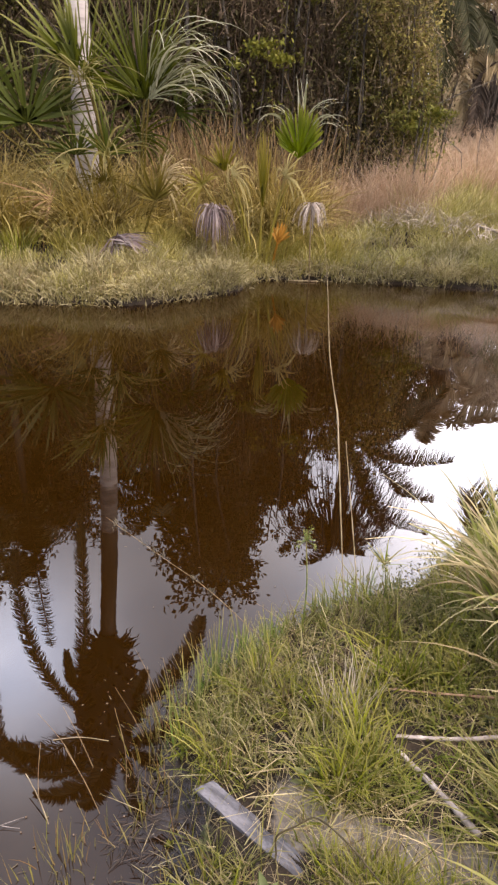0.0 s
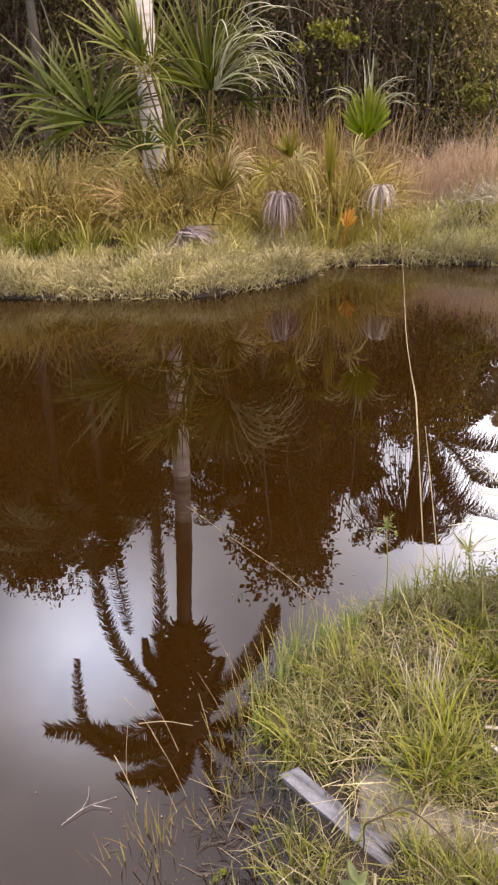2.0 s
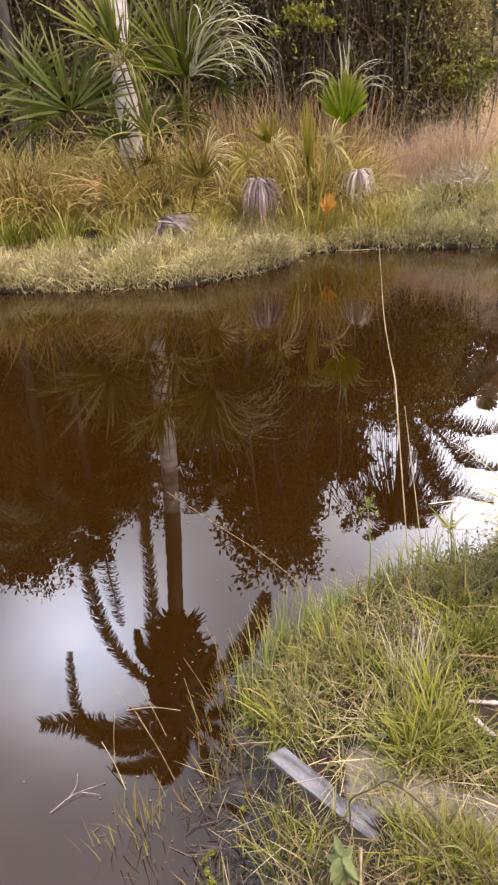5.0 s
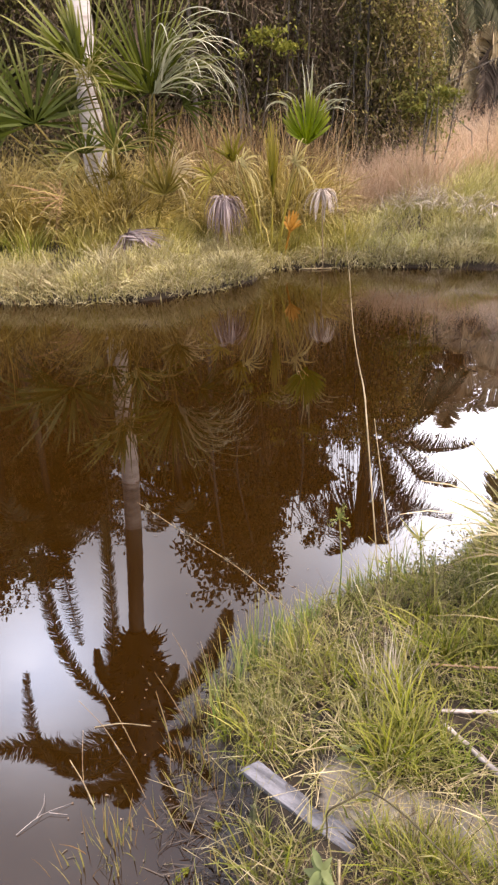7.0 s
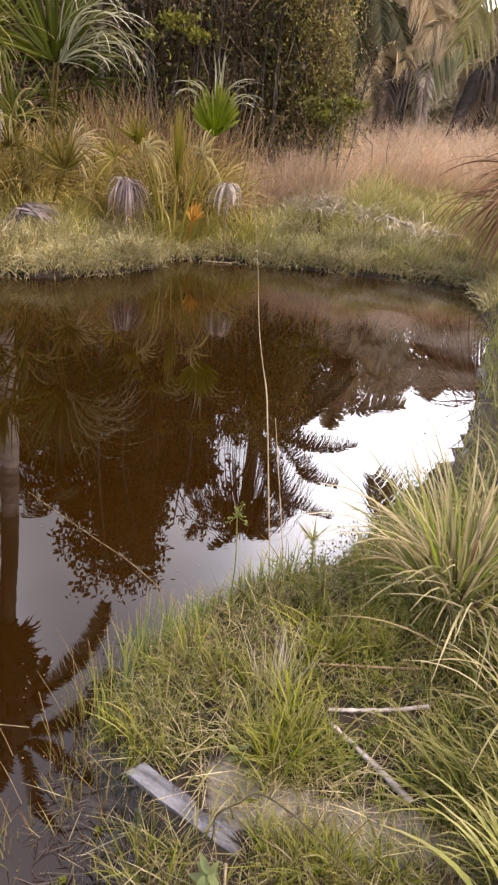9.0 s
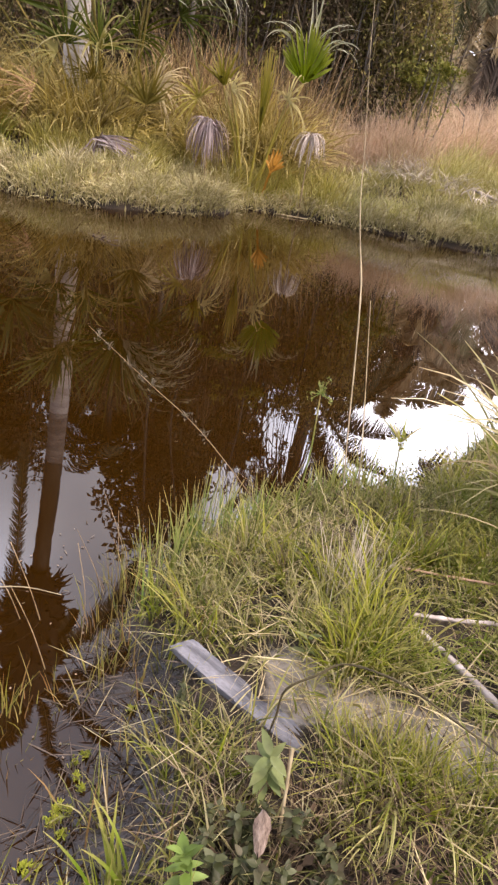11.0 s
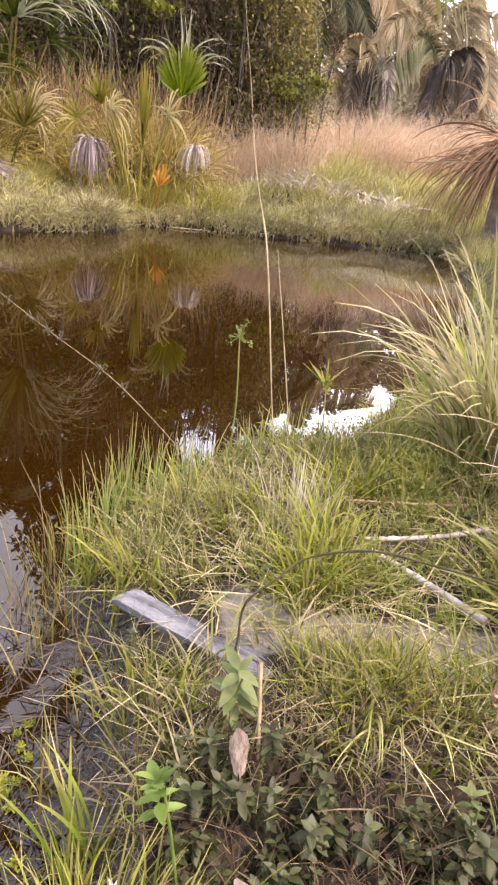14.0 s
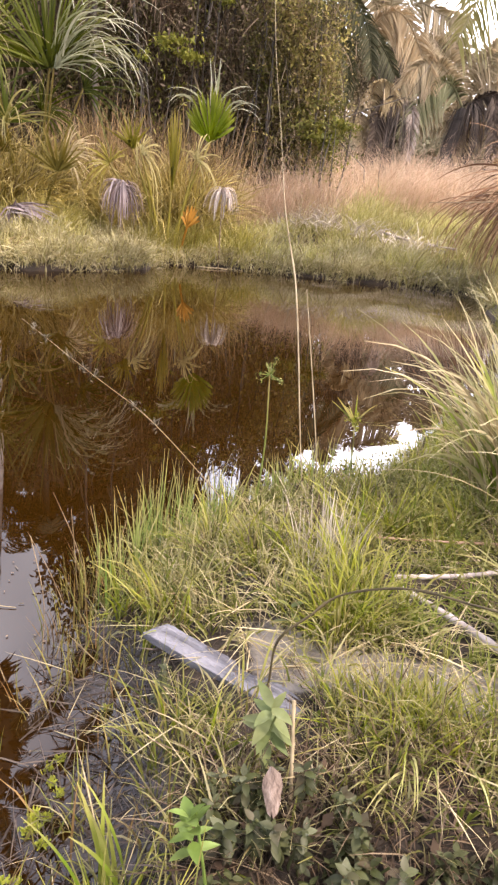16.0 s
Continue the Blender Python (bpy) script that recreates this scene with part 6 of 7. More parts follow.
# the large tussock and its neighbours on the right-hand bank
tuft(0.96, 1.80, 280, 0.70, 0.06, 0.0105, (0, 26), (20, 120), G_CLUMP, "big tussock of arching green and straw-coloured grass", 9, "tussock", "grass tussock")
tuft(0.93, 1.82, 130, 0.5, 0.045, 0.006, (0, 40), (30, 110), G_STRAW, "dry stems inside the big tussock", 7, "tussock", "grass tussock")
tuft(0.92, 1.80, 26, 0.56, 0.04, 0.017, (2, 26), (15, 90), G_FRESHBLADE, "broad fresh green blades in the big tussock", 9, "tussock", "grass tussock")
tuft(0.97, 1.83, 44, 0.36, 0.06, 0.006, (0, 22), (0, 40), G_DARKSTEM, "brown dead stalks standing in the big tussock", 6, "tussock", "grass tussock")
for x, y, n, ln in ((1.34, 2.15, 130, 0.42), (1.3, 1.45, 170, 0.55), (1.75, 2.75, 120, 0.4), (2.25, 3.4, 120, 0.42), (1.02, 1.25, 110, 0.42), (2.85, 4.3, 140, 0.45), (1.05, 0.9, 110, 0.36), (3.5, 5.6, 180, 0.6)):
    tuft(x, y, n, ln, 0.09, 0.007, (0, 32), (30, 115), G_CLUMP, "tussock of arching grass on the side bank", 8, "tussock", "grass tussock", "tussocks on the side bank")
for x, y, n, ln in ((0.70, 1.08, 80, 0.30), (0.83, 0.96, 80, 0.32), (0.98, 1.46, 80, 0.30), (0.74, 0.84, 70, 0.28), (0.95, 1.1, 90, 0.36)):
    tuft(x, y, n, ln, 0.05, 0.006, (5, 45), (30, 110), G_DEEP, "deep green arching grass, darkened further for the tussock's shade", 7, "grass_tuft", "grass tuft", "deep green tufts on the side bank", turn=np.pi * 0.85)
# upright rushes along the water
for x, y, n, ln in ((-0.13, 1.72, 40, 0.28), (-0.19, 1.62, 26, 0.28), (-0.05, 1.80, 34, 0.24), (-0.24, 1.50, 14, 0.24), (0.05, 1.88, 26, 0.2), (0.30, 2.08, 26, 0.2), (0.42, 2.16, 24, 0.22), (0.55, 2.18, 22, 0.18)):
    tuft(x, y, n, ln, 0.035, 0.0045, (0, 12), (0, 26), G_RUSH, "upright green rushes at the water's edge", 5, "rush_tuft", "rushes", "rushes at the water's edge")
for x, y, n, ln in ((-0.51, 1.09, 17, 0.14), (-0.47, 1.06, 15, 0.12), (-0.43, 1.08, 10, 0.10), (-0.36, 1.15, 14, 0.12), (-0.33, 1.36, 22, 0.14), (-0.29, 1.44, 18, 0.17), (-0.30, 1.26, 12, 0.10), (-0.28, 1.56, 26, 0.16), (-0.25, 1.63, 22, 0.15), (-0.31, 1.52, 18, 0.12), (-0.27, 1.49, 22, 0.14), (-0.25, 1.30, 16, 0.12), (-0.44, 1.00, 12, 0.08), (-0.54, 1.02, 14, 0.12), (-0.49, 1.11, 11, 0.12)):
    tuft(x, y, n, ln, 0.024, 0.0029, (0, 24), (0, 45), G_REED, "red-stemmed marsh grass standing in shallow water", 5, "marsh_tuft", "marsh grass", "marsh grass in the shallows", dz=-0.01, floor=-0.02)
# fresh yellow-green tufts
for x, y, n, ln in ((0.22, 1.2, 110, 0.2), (0.30, 1.24, 90, 0.17), (0.26, 1.21, 70, 0.16), (0.12, 1.5, 80, 0.18), (0.02, 1.62, 80, 0.2), (-0.2, 0.62, 80, 0.2), (-0.14, 0.52, 90, 0.22), (-0.17, 0.59, 80, 0.17), (-0.11, 0.58, 60, 0.14), (-0.21, 0.69, 50, 0.15)):
    tuft(x, y, n, ln, 0.032, 0.0038, (0, 40), (30, 110), G_BRIGHT, "fresh yellow-green grass tuft", 6, "grass_tuft", "grass tuft", "fresh tufts on the near bank")
for x, y, n, ln in ((0.20, 0.95, 60, 0.15), (0.25, 0.91, 90, 0.17), (0.30, 0.90, 80, 0.16), (0.36, 0.88, 70, 0.15), (0.42, 0.88, 50, 0.14), (0.28, 0.96, 60, 0.13), (0.50, 0.90, 50, 0.15), (0.56, 0.86, 40, 0.15)):
    tuft(x, y, n, ln, 0.022, 0.0028, (0, 62), (5, 75), G_BRIGHT, "yellow-green tuft fanning out at the hollow's edge", 7, "grass_tuft", "grass tuft", "tufts at the hollow's edge")
for x, y, n, ln in ((0.26, 0.86, 8, 0.18), (0.36, 0.84, 7, 0.16)):
    tuft(x, y, n, ln, 0.02, 0.0036, (25, 60), (60, 120), G_STRAP, "pale blades curling down into the hollow", 8, "grass_tuft", "grass tuft", "tufts at the hollow's edge", turn=-np.pi * 0.5)
tuft(0.27, 1.49, 80, 0.21, 0.036, 0.0024, (0, 26), (-24, 30), G_DEADSTRAW, "bleached dead grass tuft", 7, "dead_tuft", "dead grass")
# long straw blades arching out of the tussocks
g = Geo()
n = 14
base = np.stack([rng.uniform(0.86, 1.1, n), rng.uniform(1.2, 1.75, n), np.zeros(n)], -1)
base[:, 2] = ground_z(base[:, 0], base[:, 1])
blades(g, base, rng.uniform(0.3, 0.6, n), rng.uniform(0.005, 0.008, n), rng.uniform(20, 50, n), rng.uniform(50, 80, n), np.pi + rng.normal(0, 0.5, n), 9, 0.5)
stuff("arching_straw", g, G_STRAW, "long pale straw blades arching over the grass", "straw")
# broad strap leaves close to the camera
g = Geo()
n = 26
base = np.stack([rng.normal(0, 0.035, n), rng.normal(0, 0.03, n), np.full(n, -0.01)], -1)
blades(g, base, rng.uniform(0.22, 0.40, n), rng.uniform(0.008, 0.013, n), rng.uniform(5, 35, n), rng.uniform(30, 85, n), radians(128) + rng.normal(0, 0.4, n), 9, 0.5)
thing("strap_leaf_grass", "broad pale-green strap-leaved grass", "grass", "", (0.70, 0.80, float(ground_z(0.70, 0.80))), g.mesh("strap_leaf_grass", G_STRAP))
g = Geo()
n = 9
base = np.stack([rng.normal(0, 0.014, n), rng.normal(0, 0.014, n), np.full(n, -0.01)], -1)
blades(g, base, rng.uniform(0.14, 0.27, n), rng.uniform(0.008, 0.013, n), rng.uniform(3, 16, n), rng.uniform(5, 30, n), radians(165) + rng.normal(0, 0.7, n), 7, 0.4)
thing("blade_grass", "yellow-green broad grass blades at the mud's edge", "grass", "", (-0.19, 0.78, float(ground_z(-0.19, 0.78))), g.mesh("blade_grass", G_FRESHBLADE))

# ---- plank, sticks and stems ----
def plank():
    """A split board: flat top with grain ridges, one squared end, the other splintered and sunk in the silt."""
    n, k = 60, 14
    s = np.linspace(0, 1, n)
    ln, wd, th = 0.34, 0.052, 0.016
    top = np.linspace(-0.5, 0.5, 9)
    sec = np.array([(-0.5, -0.5)] + [(t, 0.5) for t in top] + [(0.5, 0.1), (0.5, -0.5), (0.2, -0.55), (-0.2, -0.55)])
    ridge = np.concatenate([[0], rng.normal(0, 0.09, 9), [0, 0, 0, 0]])
    v = np.zeros((n, k, 3))
    edge_l = 1 + np.cumsum(rng.normal(0, 0.012, n))
    edge_r = 1 + np.cumsum(rng.normal(0, 0.016, n)) - 0.42 * smooth((s - 0.50) / 0.06) * smooth((0.72 - s) / 0.1) - 0.6 * smooth((s - 0.8) / 0.2)
    across = sec[None, :, 0] * np.where(sec[None, :, 0] < 0, edge_l[:, None], edge_r[:, None])
    v[..., 0] = (s * ln)[:, None] + 0.018 * sec[None, :, 0] * (1 - s[:, None]) ** 6 + rng.normal(0, 0.0006, (n, k))
    v[..., 1] = across * wd
    v[..., 2] = (sec[:, 1] + ridge)[None] * th * (1 - 0.35 * smooth((0.06 - s) / 0.06))[:, None] + rng.normal(0, 0.0006, (n, k)) - 0.004 * np.sin(s * 3.0)[:, None]
    i, j = np.meshgrid(np.arange(n - 1), np.arange(k), indexing="ij")
    jn = (j + 1) % k
    q = np.stack([i * k + j, i * k + jn, (i + 1) * k + jn, (i + 1) * k + j], -1).reshape(-1, 4)
    caps = [(b + c, b + c + 1, b + k - 2 - c, b + k - 1 - c) for b in (0, (n - 1) * k) for c in range(6)]
    me = mesh_of("plank", v, np.vstack([q, caps]), None, M_PLANK, smooth=False)
    ob = thing("plank", "weathered grey plank half sunk in the grass", "plank", mesh=me)
    ob.matrix_world = pose(-0.135, 1.225, 0.118, 4, 2, -41)


plank()


def stick(name, pts, r0, r1, mat, label, category="stick", knots=0.12, n=16, sides=8):
    p = spline([(a, b, c if abs(c) > 1e-6 else 0.0) for a, b, c in pts], n)
    c = p[0].copy()
    geo = Geo().tube(p - c, (np.interp(np.linspace(0, 1, n), np.linspace(0, 1, len(r0)), r0) if r1 is None else np.linspace(r0, r1, n)) * (1 + knots * rng.normal(size=n)), sides, 0.04)
    return thing(name, label, category, "", c, geo.mesh(name, mat))


def laid(dz, *pts):
    """A line that lies dz above the ground."""
    return [(a, b, float(ground_z(a, b)) + dz) for a, b in pts]


stick("bleached_stick", [(0.393, 1.31, 0.166), (0.446, 1.23, 0.164), (0.50, 1.145, 0.160), (0.548, 1.07, 0.152)], 0.0065, 0.0098, M_STICK, "bleached bare stick lying in the grass", knots=0.09, n=30)
stick("bleached_stick", [(0.40, 1.365, 0.160), (0.48, 1.352, 0.168), (0.58, 1.336, 0.184), (0.672, 1.32, 0.212)], 0.0052, 0.0062, M_STICK, "pale slightly bent stick lying in the grass", knots=0.09, n=30)
stick("red_stick", [(0.41, 1.54, 0.165), (0.55, 1.525, 0.165), (0.72, 1.505, 0.17)], 0.0026, 0.0042, M_REDSTICK, "red-brown dead stem lying in the grass")
stick("dark_twig", [(0.05, 1.04, 0.06), (0.048, 1.0, 0.18), (0.045, 0.965, 0.286), (0.085, 0.947, 0.345), (0.123, 0.93, 0.393), (0.166, 0.817, 0.477), (0.205, 0.72, 0.518), (0.236, 0.648, 0.543), (0.27, 0.55, 0.565)], 0.0025, 0.0012, M_TWIG, "dark crooked twig arching over the grass", "twig", 0.18, 40)
stick("dry_stub", [(0.058, 0.79, 0.0), (0.057, 0.82, 0.12), (0.062, 0.89, 0.235)], 0.0035, 0.003, M_PALE, "dry broken stem stub", "stem")
stick("dry_reed", [(0.345, 2.02, 0.02), (0.332, 2.14, 0.253), (0.318, 2.22, 0.463), (0.311, 2.33, 0.64), (0.312, 2.42, 0.71), (0.294, 2.48, 0.809), (0.279, 2.55, 0.927), (0.274, 2.72, 1.142), (0.25, 2.85, 1.4), (0.235, 2.95, 1.65)], (0.0018, 0.0022, 0.0025, 0.0028, 0.0032, 0.0019, 0.0015, 0.001, 0.0008, 0.0005), None, M_PALE, "tall pale dry stem standing at the water's edge", "stem", 0.1, 40)
stick("dry_reed", [(0.40, 2.04, 0.02), (0.375, 2.12, 0.27), (0.33, 2.267, 0.66)], 0.002, 0.0014, M_PALE, "thin straight dry stem at the water's edge", "stem")


def weed():
    """Leaning flower stalk with withered heads."""
    w = thing("leaning_weed", "thin leaning weed with withered flower heads over the water", "weed")
    p = spline([(0.13, 1.70, 0.07), (0.0, 1.72, 0.22), (-0.156, 1.735, 0.379), (-0.30, 1.76, 0.48), (-0.47, 1.79, 0.60)], 24)
    part("stalk", Geo().tube(p, np.linspace(0.0015, 0.0006, 24), 6).mesh("stalk", M_REEDSTEM), w)
    for f in (0.52, 0.58, 0.74, 0.8, 0.86, 0.92, 0.97):
        c = p[int(f * 23)]
        g = Geo()
        b = c + rng.normal(0, 0.004, (12, 3))
        blades(g, b, rng.uniform(0.010, 0.028, 12), 0.0028, rng.uniform(10, 80, 12), rng.uniform(0, 60, 12), steps=3)
        leaves(g, c + rng.normal(0, 0.010, (7, 3)), 0.010)
        part("flower_head", g.mesh("flower_head", L_SPANISH), w)


weed()


def umbel_sedge(x, y, top, spread, mat, label, rays=9, ray_len=0.05, kind="sedge"):
    s = thing(kind, label, "sedge", "sedges at the water's edge")
    z = float(ground_z(x, y))
    p = spline([(x, y, z - 0.02), ((x + top[0]) / 2 + 0.01, (y + top[1]) / 2, (z + top[2]) / 2), top], 10)
    part("stalk", Geo().tube(p, np.linspace(0.0028, 0.0018, 10), 6).mesh("stalk", G_RUSH), s)
    g = Geo()
    b = np.tile(np.array(top), (rays, 1))
    blades(g, b, ray_len * rng.uniform(0.6, 1.2, rays), 0.006, rng.uniform(15, 85, rays), rng.uniform(0, 40, rays), steps=4)
    for k in range(rays):
        c = np.array(top) + unit(rng.normal(size=3) + [0, 0, 0.8]) * spread * rng.uniform(0.4, 1)
        g.tube(np.array([top, (np.array(top) + c) / 2, c]), np.full(3, 0.0012), 4)
        leaves(g, c + rng.normal(0, 0.005, (8, 3)), 0.011)
    part("head", g.mesh("head", mat), s)


umbel_sedge(0.18, 1.97, (0.165, 1.88, 0.475), 0.05, G_RUSH, "green sedge with a clustered brown-green head", 9, 0.022)
umbel_sedge(0.49, 2.08, (0.46, 1.98, 0.315), 0.03, G_BRIGHT, "sedge with a starry yellow-green head", 10, 0.1)


# ---- herbs of the foreground ----
def leaf_mesh(name, mat, ln, wd, fold=0.25, curl=0.3):
    s = np.linspace(0, 1, 7)
    w = wd / 2 * np.sin(np.pi * np.clip(s, 0, 1) ** 0.75) ** 0.9
    z = -curl * ln * s**2 * 0.6 + 0.05 * ln * s
    v = np.stack([np.stack([s * ln, -w, z + fold * w], -1), np.stack([s * ln, 0 * s, z], -1), np.stack([s * ln, w, z + fold * w], -1)], 1).reshape(-1, 3)
    q = [(i * 3 + j, i * 3 + j + 1, i * 3 + j + 4, i * 3 + j + 3) for i in range(6) for j in range(2)]
    return mesh_of(name, v, q, None, mat, np.repeat(s, 3))


def crumple(me, size):
    """Dry, uneven edges and folds."""
    for v in me.vertices:
        v.co += Vector(rng.normal(0, size, 3))
    return me


def herb(mat, label, height, pairs, ln, wd, droop=15, low=0.45, name="herb", group="herbs in the foreground"):
    h = thing(name, label, "herb", group)
    part("stem", Geo().tube(spline([(0, 0, -0.015), (rng.normal(0, 0.006), rng.normal(0, 0.006), height / 2), (rng.normal(0, 0.012), rng.normal(0, 0.012), height)], 6), np.linspace(0.003, 0.0018, 6), 5).mesh("stem", mat), h)
    me = leaf_mesh("leaf", mat, ln, wd)
    k = 0
    for i in range(pairs):
        f = low + (1 - low) * (i / max(1, pairs - 1)) ** 0.7
        for side in (0, 180):
            sc = (1.0 - 0.3 * abs(f - 0.75)) * rng.uniform(0.85, 1.15)
            part("leaf", me, h, "", pose(0, 0, height * f, 0, droop - 38 * f * (f > 0.9) + rng.normal(0, 8), side + 90 * (i % 2) + rng.normal(0, 14)) @ Matrix.Scale(sc, 4))
            k += 1
    return h


def plant(ob, x, y, turn=0.0, size=1.0):
    ob.matrix_world = pose(x, y, float(ground_z(x, y)), rng.normal(0, 6), rng.normal(0, 6), turn) @ Matrix.Scale(size, 4)
    return ob


plant(herb(L_FRESH, "fresh light-green broad-leaved herb", 0.20, 7, 0.034, 0.0165, 2, 0.76), -0.068, 0.675, 20)
plant(herb(L_PALEHERB, "pale yellow-green upright herb with pointed leaves", 0.145, 8, 0.044, 0.017, 12, 0.5), 0.026, 0.89, 50)
plant(herb(L_PALEHERB, "small pale herb in the grass", 0.06, 3, 0.04, 0.018), 0.13, 1.22, 10)
cover = herb(L_HERB, "low dark-green broad-leaved herb", 0.085, 7, 0.023, 0.013, 14, group="low herbs")
plant(cover, 0.06, 0.62)
for k in range(400):
    x, y = rng.uniform(-0.08, 0.60), rng.uniform(0.42, 0.84)
    if (x > 0.16 and y > 0.72) or lumps(x, y, 16.0) < -0.7:
        continue
    copy_thing(cover, pose(x, y, float(ground_z(x, y)), rng.normal(0, 10), rng.normal(0, 10), rng.uniform(0, 360)) @ Matrix.Scale(rng.uniform(0.5, 1.15), 4))
for x, y in ((-0.12, 1.09), (-0.13, 1.06), (0.62, 1.25), (0.72, 1.15), (0.66, 1.38), (0.8, 1.3), (0.05, 1.36)):
    copy_thing(cover, pose(x, y, float(ground_z(x, y)), 0, 0, rng.uniform(0, 360)) @ Matrix.Scale(rng.uniform(0.7, 1.1), 4))
plant(herb(L_PALEHERB, "leafy pale-green herb beside the tuft", 0.10, 6, 0.027, 0.013, 14), 0.35, 0.70, 70, 1.0)
plant(herb(L_HERB, "grey-green herb with rounded leaves", 0.09, 6, 0.030, 0.019, 12), 0.33, 0.66, 15, 1.1)
flower = thing("white_flower", "small white flower with pointed petals", "flower", at=(-0.15, 0.66, float(ground_z(-0.15, 0.66))))
part("stem", Geo().tube([(0, 0, -0.02), (0.002, 0, 0.03), (0, 0, 0.065)], np.full(3, 0.0016), 5).mesh("stem", G_RUSH), flower)
petal_me = leaf_mesh("petal", foliage("white_petal", [(0.7, 0.68, 0.66), (0.8, 0.78, 0.76)], None, 0.3, 0.5), 0.017, 0.0055)
for k in range(6):
    part("petal", petal_me, flower, "", pose(0, 0, 0.065, 0, -45, 60 * k))
dl = thing("dead_leaf", "curled pale-brown dead leaf on the ground", "dead leaf", mesh=crumple(leaf_mesh("dead_leaf", L_DEAD, 0.066, 0.030, -0.6, 0.45), 0.0018))
dl.matrix_world = pose(0.016, 0.80, 0.20, 25, 20, -100)
dl = thing("dead_leaf", "brown dead leaf half under the herbs", "dead leaf", mesh=crumple(leaf_mesh("dead_leaf", L_DEAD, 0.06, 0.025, -0.4, 0.2), 0.0016))
dl.matrix_world = pose(-0.01, 0.62, 0.15, 10, 10, -60)
fl = thing("rusty_flower", "rusty withered flower head", "flower")
g = Geo()
leaves(g, rng.normal(0, 0.009, (60, 3)) + [0, 0, 0.09], 0.011)
part("head", g.mesh("head", M_REDSTICK), fl)
part("stem", Geo().tube([(0, 0, -0.02), (0.003, 0, 0.04), (0, 0, 0.09)], np.full(3, 0.002), 5).mesh("stem", M_PALE), fl)
fl.matrix_world = pose(0.42, 0.81, float(ground_z(0.42, 0.81)))

# ---- on the water ----
g = Geo()
x, y = rng.uniform(-0.9, 4.0, 2600), rng.uniform(0.5, 8.2, 2600)
d = shore(x, y)
ok = (d < -0.01) & ((d > -0.35) | (rng.random(2600) < np.where(x > 0.9, 0.4, 0.06)))
x, y = x[ok], y[ok]
n = len(x)
blades(g, np.stack([x, y, np.full(n, 0.003)], -1), rng.uniform(0.004, 0.018, n) * rng.uniform(0.5, 1.6, n), rng.uniform(0.002, 0.005, n), 89.0, 0.0, None, 2, 0.05, 0.7)
stuff("floating_scraps", g, L_SCRAP, "small floating scraps of leaf and straw", "debris")
for x, y in ((-0.32, 0.90), (-0.315, 0.91), (-0.35, 0.80), (-0.33, 0.80), (-0.35, 0.76), (-0.34, 0.73), (-0.28, 0.77), (-0.31, 1.0), (-0.22, 1.14), (-0.30, 0.97), (-0.29, 1.02), (-0.31, 0.885), (-0.325, 0.88), (-0.30, 0.905), (-0.34, 0.785), (-0.30, 0.86), (-0.285, 0.95)):
    g = Geo()
    n = 40
    blades(g, np.tile([[0, 0, 0.004]], (n, 1)) + rng.normal(0, 0.004, (n, 3)) * [1, 1, 0.3], rng.uniform(0.004, 0.011, n), 0.003, rng.uniform(20, 85, n), 10.0, None, 3, 0.3, 0.5)
    thing("water_weed", "yellow-green rosette of water weed", "water weed", "water weed at the mud's edge", (x, y, max(0.0, float(ground_z(x, y)))), g.mesh("water_weed", L_MOSS))
stick("floating_reed", [(-0.61, 1.47, 0.002), (-0.53, 1.48, 0.005), (-0.44, 1.47, 0.003)], 0.0015, 0.001, M_PALE, "pale broken reed floating on the water", "reed")
stick("broken_reed", [(-0.64, 1.31, 0.05), (-0.59, 1.25, 0.03), (-0.54, 1.18, -0.01)], 0.0012, 0.0022, M_PALE, "tan broken reed leaning in the shallows", "reed")
stick("floating_straw", [(0.45, 8.45, 0.01), (0.62, 8.42, 0.015), (0.8, 8.44, 0.01)], 0.007, 0.005, M_PALE, "pale reed lying at the far water's edge", "reed")
stick("fallen_branch", laid(0.14, (3.05, 9.75), (3.45, 9.45), (3.95, 9.2)), 0.022, 0.012, M_STICK, "bleached fallen branch on the far bank", "branch", 0.2)

# ---- litter in the wet corner and over the silt ----
g = Geo()
x, y = rng.uniform(-0.5, -0.05, 1800), rng.uniform(0.3, 1.55, 1800)
d = shore(x, y)
ok = (d > -0.035) & (d < 0.3)
x, y = x[ok], y[ok]
n = len(x)
blades(g, on_ground(x, y, 0.004) * [1, 1, 0] + np.stack([0 * x, 0 * x, np.maximum(ground_z(x, y), 0.0) + 0.004], -1), rng.uniform(0.02, 0.10, n), rng.uniform(0.0012, 0.0045, n), rng.uniform(70, 95, n), rng.uniform(-6, 14, n), steps=3)
stuff("mud_litter", g, F_DARKDEAD, "dark sodden stems and leaf litter on the mud", "litter")
g = Geo()
x, y = rng.uniform(-0.46, -0.08, 480), rng.uniform(0.35, 1.5, 480)
ok = (shore(x, y) > -0.05) & (lumps(x, y, 20) > -0.15)
x, y = x[ok], y[ok]
n = len(x)
blades(g, on_ground(x, y, -0.005), rng.uniform(0.04, 0.14, n), rng.uniform(0.002, 0.004, n), rng.uniform(0, 35, n), rng.uniform(0, 70, n), steps=4)
stuff("marsh_shoots", g, G_REED, "sparse red and green shoots in the mud", "grass")
g = Geo()
x, y, d = scatter(300, 0.02, 0.7, 0.95, 1.2)
n = len(x)
blades(g, on_ground(x, y, 0.004), rng.uniform(0.05, 0.16, n), rng.uniform(0.0014, 0.003, n), rng.uniform(70, 90, n), rng.uniform(0, 22, n), steps=4)
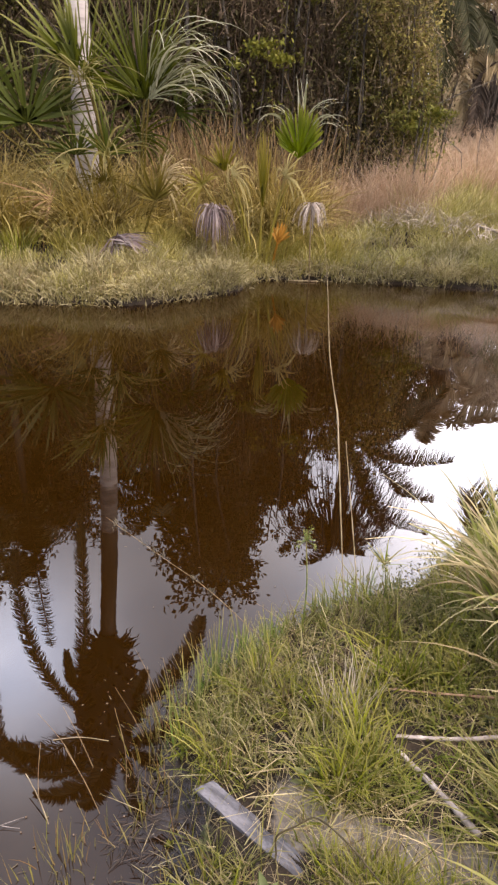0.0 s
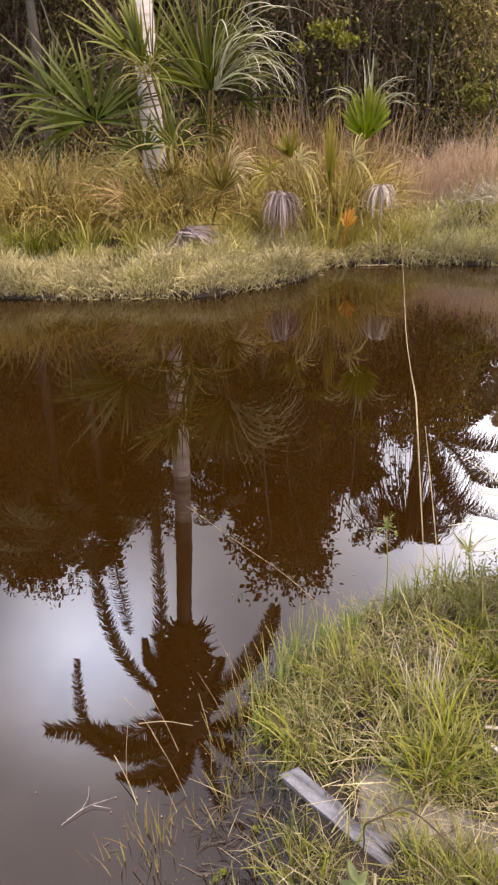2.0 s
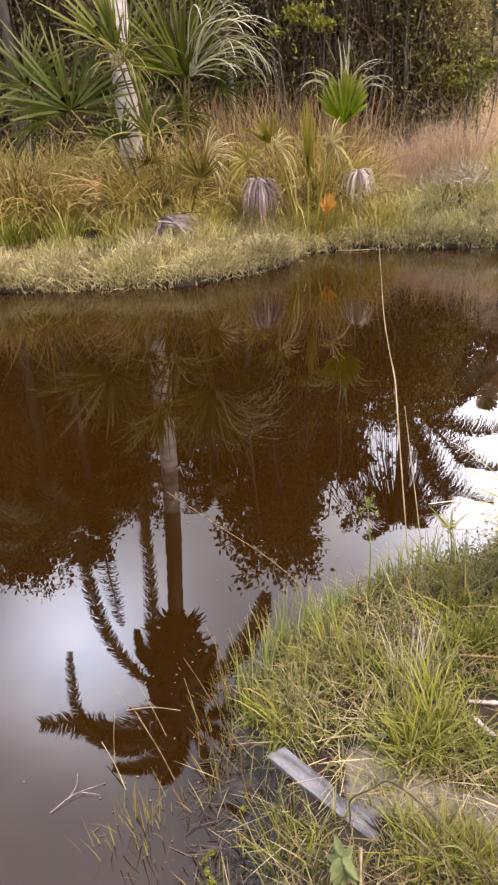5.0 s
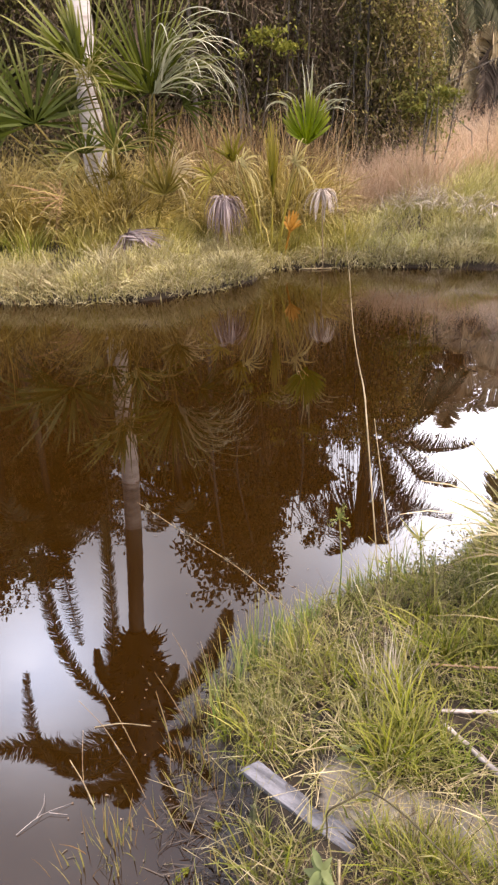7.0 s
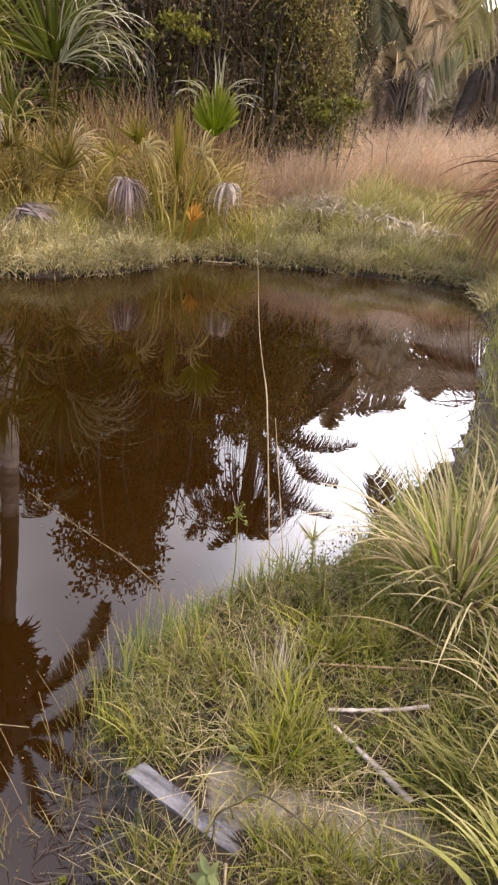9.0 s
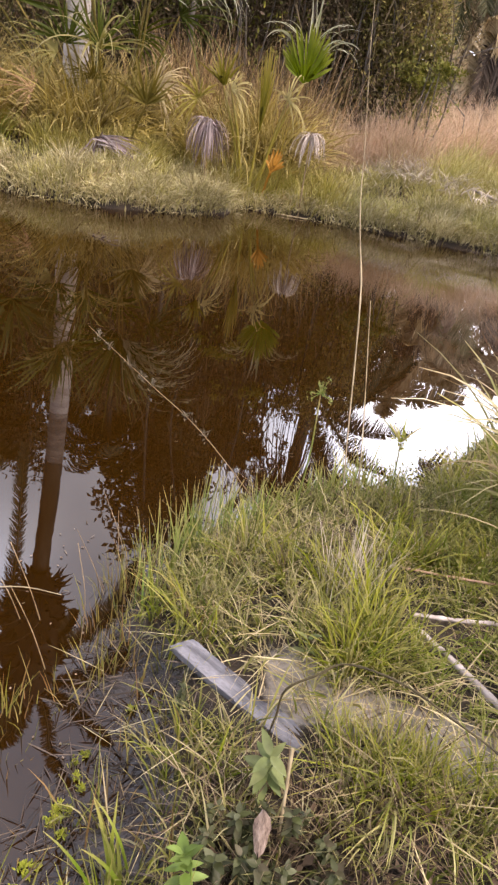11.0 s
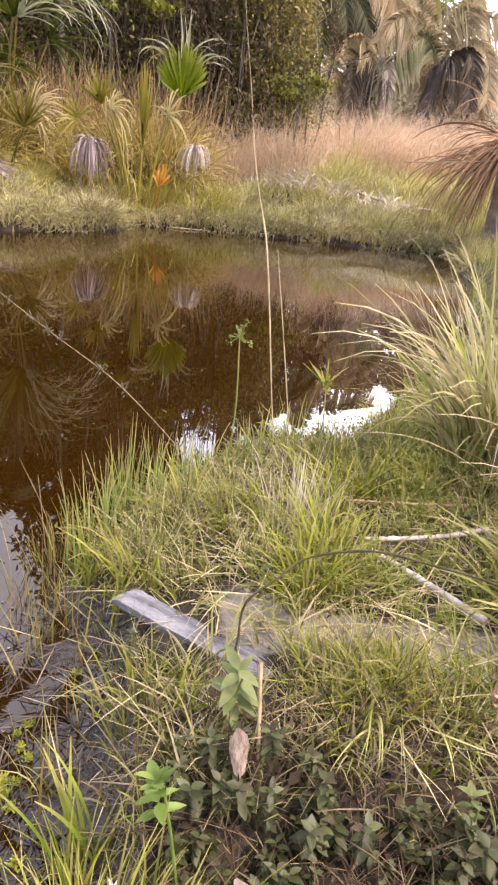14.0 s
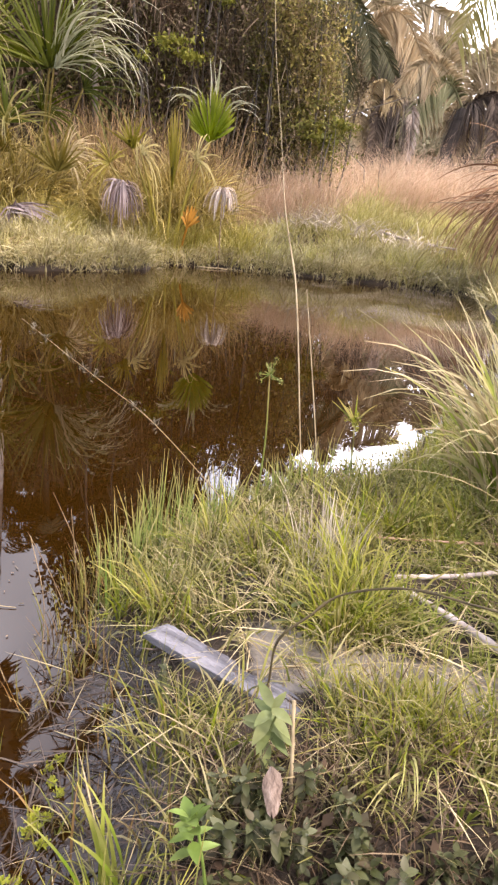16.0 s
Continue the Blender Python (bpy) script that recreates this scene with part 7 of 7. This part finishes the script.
stuff("silt_straw", g, G_STRAW, "dry straw strewn over the grey silt", "straw")
g = Geo()
x, y, d = scatter(3600, -0.1, 0.66, 0.34, 0.9)
n = len(x)
blades(g, on_ground(x, y, 0.0), rng.uniform(0.04, 0.16, n), rng.uniform(0.0012, 0.0026, n), rng.uniform(20, 88, n), rng.uniform(-5, 30, n), steps=4)
stuff("dead_stems", g, G_DARKSTEM, "tangled brown dead stems under the herbs", "stems")

g = Geo()
x, y = rng.uniform(-0.3, 1.5, 9000), rng.uniform(1.5, 3.2, 9000)
d = shore(x, y)
ok = (d > -0.12) & (d < 0.06) & (lumps(x, y, 11) > 0.0)
x, y = x[ok], y[ok]
leaves(g, np.stack([x, y, np.maximum(ground_z(x, y), 0) + rng.uniform(0.004, 0.09, len(x)) * rng.random(len(x))], -1), rng.uniform(0.008, 0.02, len(x)), 0.6)
stuff("shore_weeds", g, L_MID, "small-leaved weeds fringing the near water's edge", "weeds")

stick("dry_cane", [(2.78, 7.5, 0.98), (3.4, 7.55, 1.04), (4.3, 7.62, 1.16)], 0.005, 0.008, M_REEDSTEM, "brown dry cane caught in the palm's brown skirt", "cane")

g = Geo()
x, y = rng.uniform(0.0, 1.0, 4200), rng.uniform(1.2, 2.4, 4200)
ok = (shore(x, y) > 0.02) & (lumps(x, y, 13) > 0.12) & ~clear(x, y)
x, y = x[ok], y[ok]
leaves(g, on_ground(x, y) + np.stack([0 * x, 0 * x, rng.uniform(0.02, 0.10, len(x))], -1), rng.uniform(0.007, 0.018, len(x)), 0.7, 0.6)
stuff("creeping_weeds", g, L_MID, "small-leaved creeping weeds between the grass blades", "weeds")

g = Geo()
n = 22
x, y = rng.uniform(-0.62, -0.30, n), rng.uniform(1.0, 1.75, n)
blades(g, np.stack([x, y, np.full(n, 0.003)], -1), rng.uniform(0.004, 0.009, n), rng.uniform(0.003, 0.006, n), 89.0, 0.0, None, 4, 0.05, 0.7)
stuff("floating_seeds", g, L_SEED, "tan seeds and bits of bark floating by the bank", "debris")
twig_w = thing("floating_twig", "pale forked twig floating on the brown water", "twig")
for name, pts in (("stem", [(-0.74, 1.12, 0.004), (-0.69, 1.17, 0.01), (-0.62, 1.21, 0.004)]), ("fork", [(-0.70, 1.16, 0.008), (-0.69, 1.20, 0.01), (-0.70, 1.24, 0.004)]), ("fork", [(-0.67, 1.18, 0.008), (-0.62, 1.175, 0.006)])):
    part(name, Geo().tube(spline(pts, 7), np.linspace(0.0009, 0.0004, 7), 5).mesh(name, M_STICK), twig_w)
for pts in ([(-0.46, 1.37, -0.02), (-0.5, 1.40, 0.07), (-0.56, 1.45, 0.16)], [(-0.50, 1.36, -0.02), (-0.56, 1.41, 0.06), (-0.64, 1.46, 0.12)], [(-0.60, 1.27, -0.02), (-0.605, 1.31, 0.05), (-0.61, 1.37, 0.10)], [(-0.41, 1.22, -0.02), (-0.46, 1.26, 0.08), (-0.52, 1.31, 0.15)], [(-0.36, 1.30, -0.01), (-0.36, 1.33, 0.12), (-0.39, 1.37, 0.24)], [(-0.29, 1.61, -0.02), (-0.33, 1.63, 0.10), (-0.38, 1.65, 0.21)], [(-0.31, 1.55, -0.02), (-0.32, 1.56, 0.11), (-0.33, 1.58, 0.2)], [(-0.27, 1.60, -0.02), (-0.27, 1.62, 0.09), (-0.29, 1.64, 0.18)], [(-0.33, 1.49, -0.02), (-0.37, 1.50, 0.08), (-0.42, 1.52, 0.17)], [(-0.25, 1.58, -0.02), (-0.22, 1.6, 0.08), (-0.20, 1.62, 0.16)]):
    stick("dry_reed", pts, 0.0012, 0.0007, M_REEDSTEM, "thin brown dead stem leaning out of the shallows", "stem", 0.1, 10, 5)
g = Geo()
x, y, d = scatter(700, -0.1, 0.62, 0.40, 0.92)
leaves(g, on_ground(x, y) + np.stack([0 * x, 0 * x, rng.uniform(0.002, 0.03, len(x))], -1), rng.uniform(0.012, 0.036, len(x)), 0.8, 0.5)
stuff("leaf_litter", g, L_LITTER, "dry brown leaf litter under the herbs", "litter")
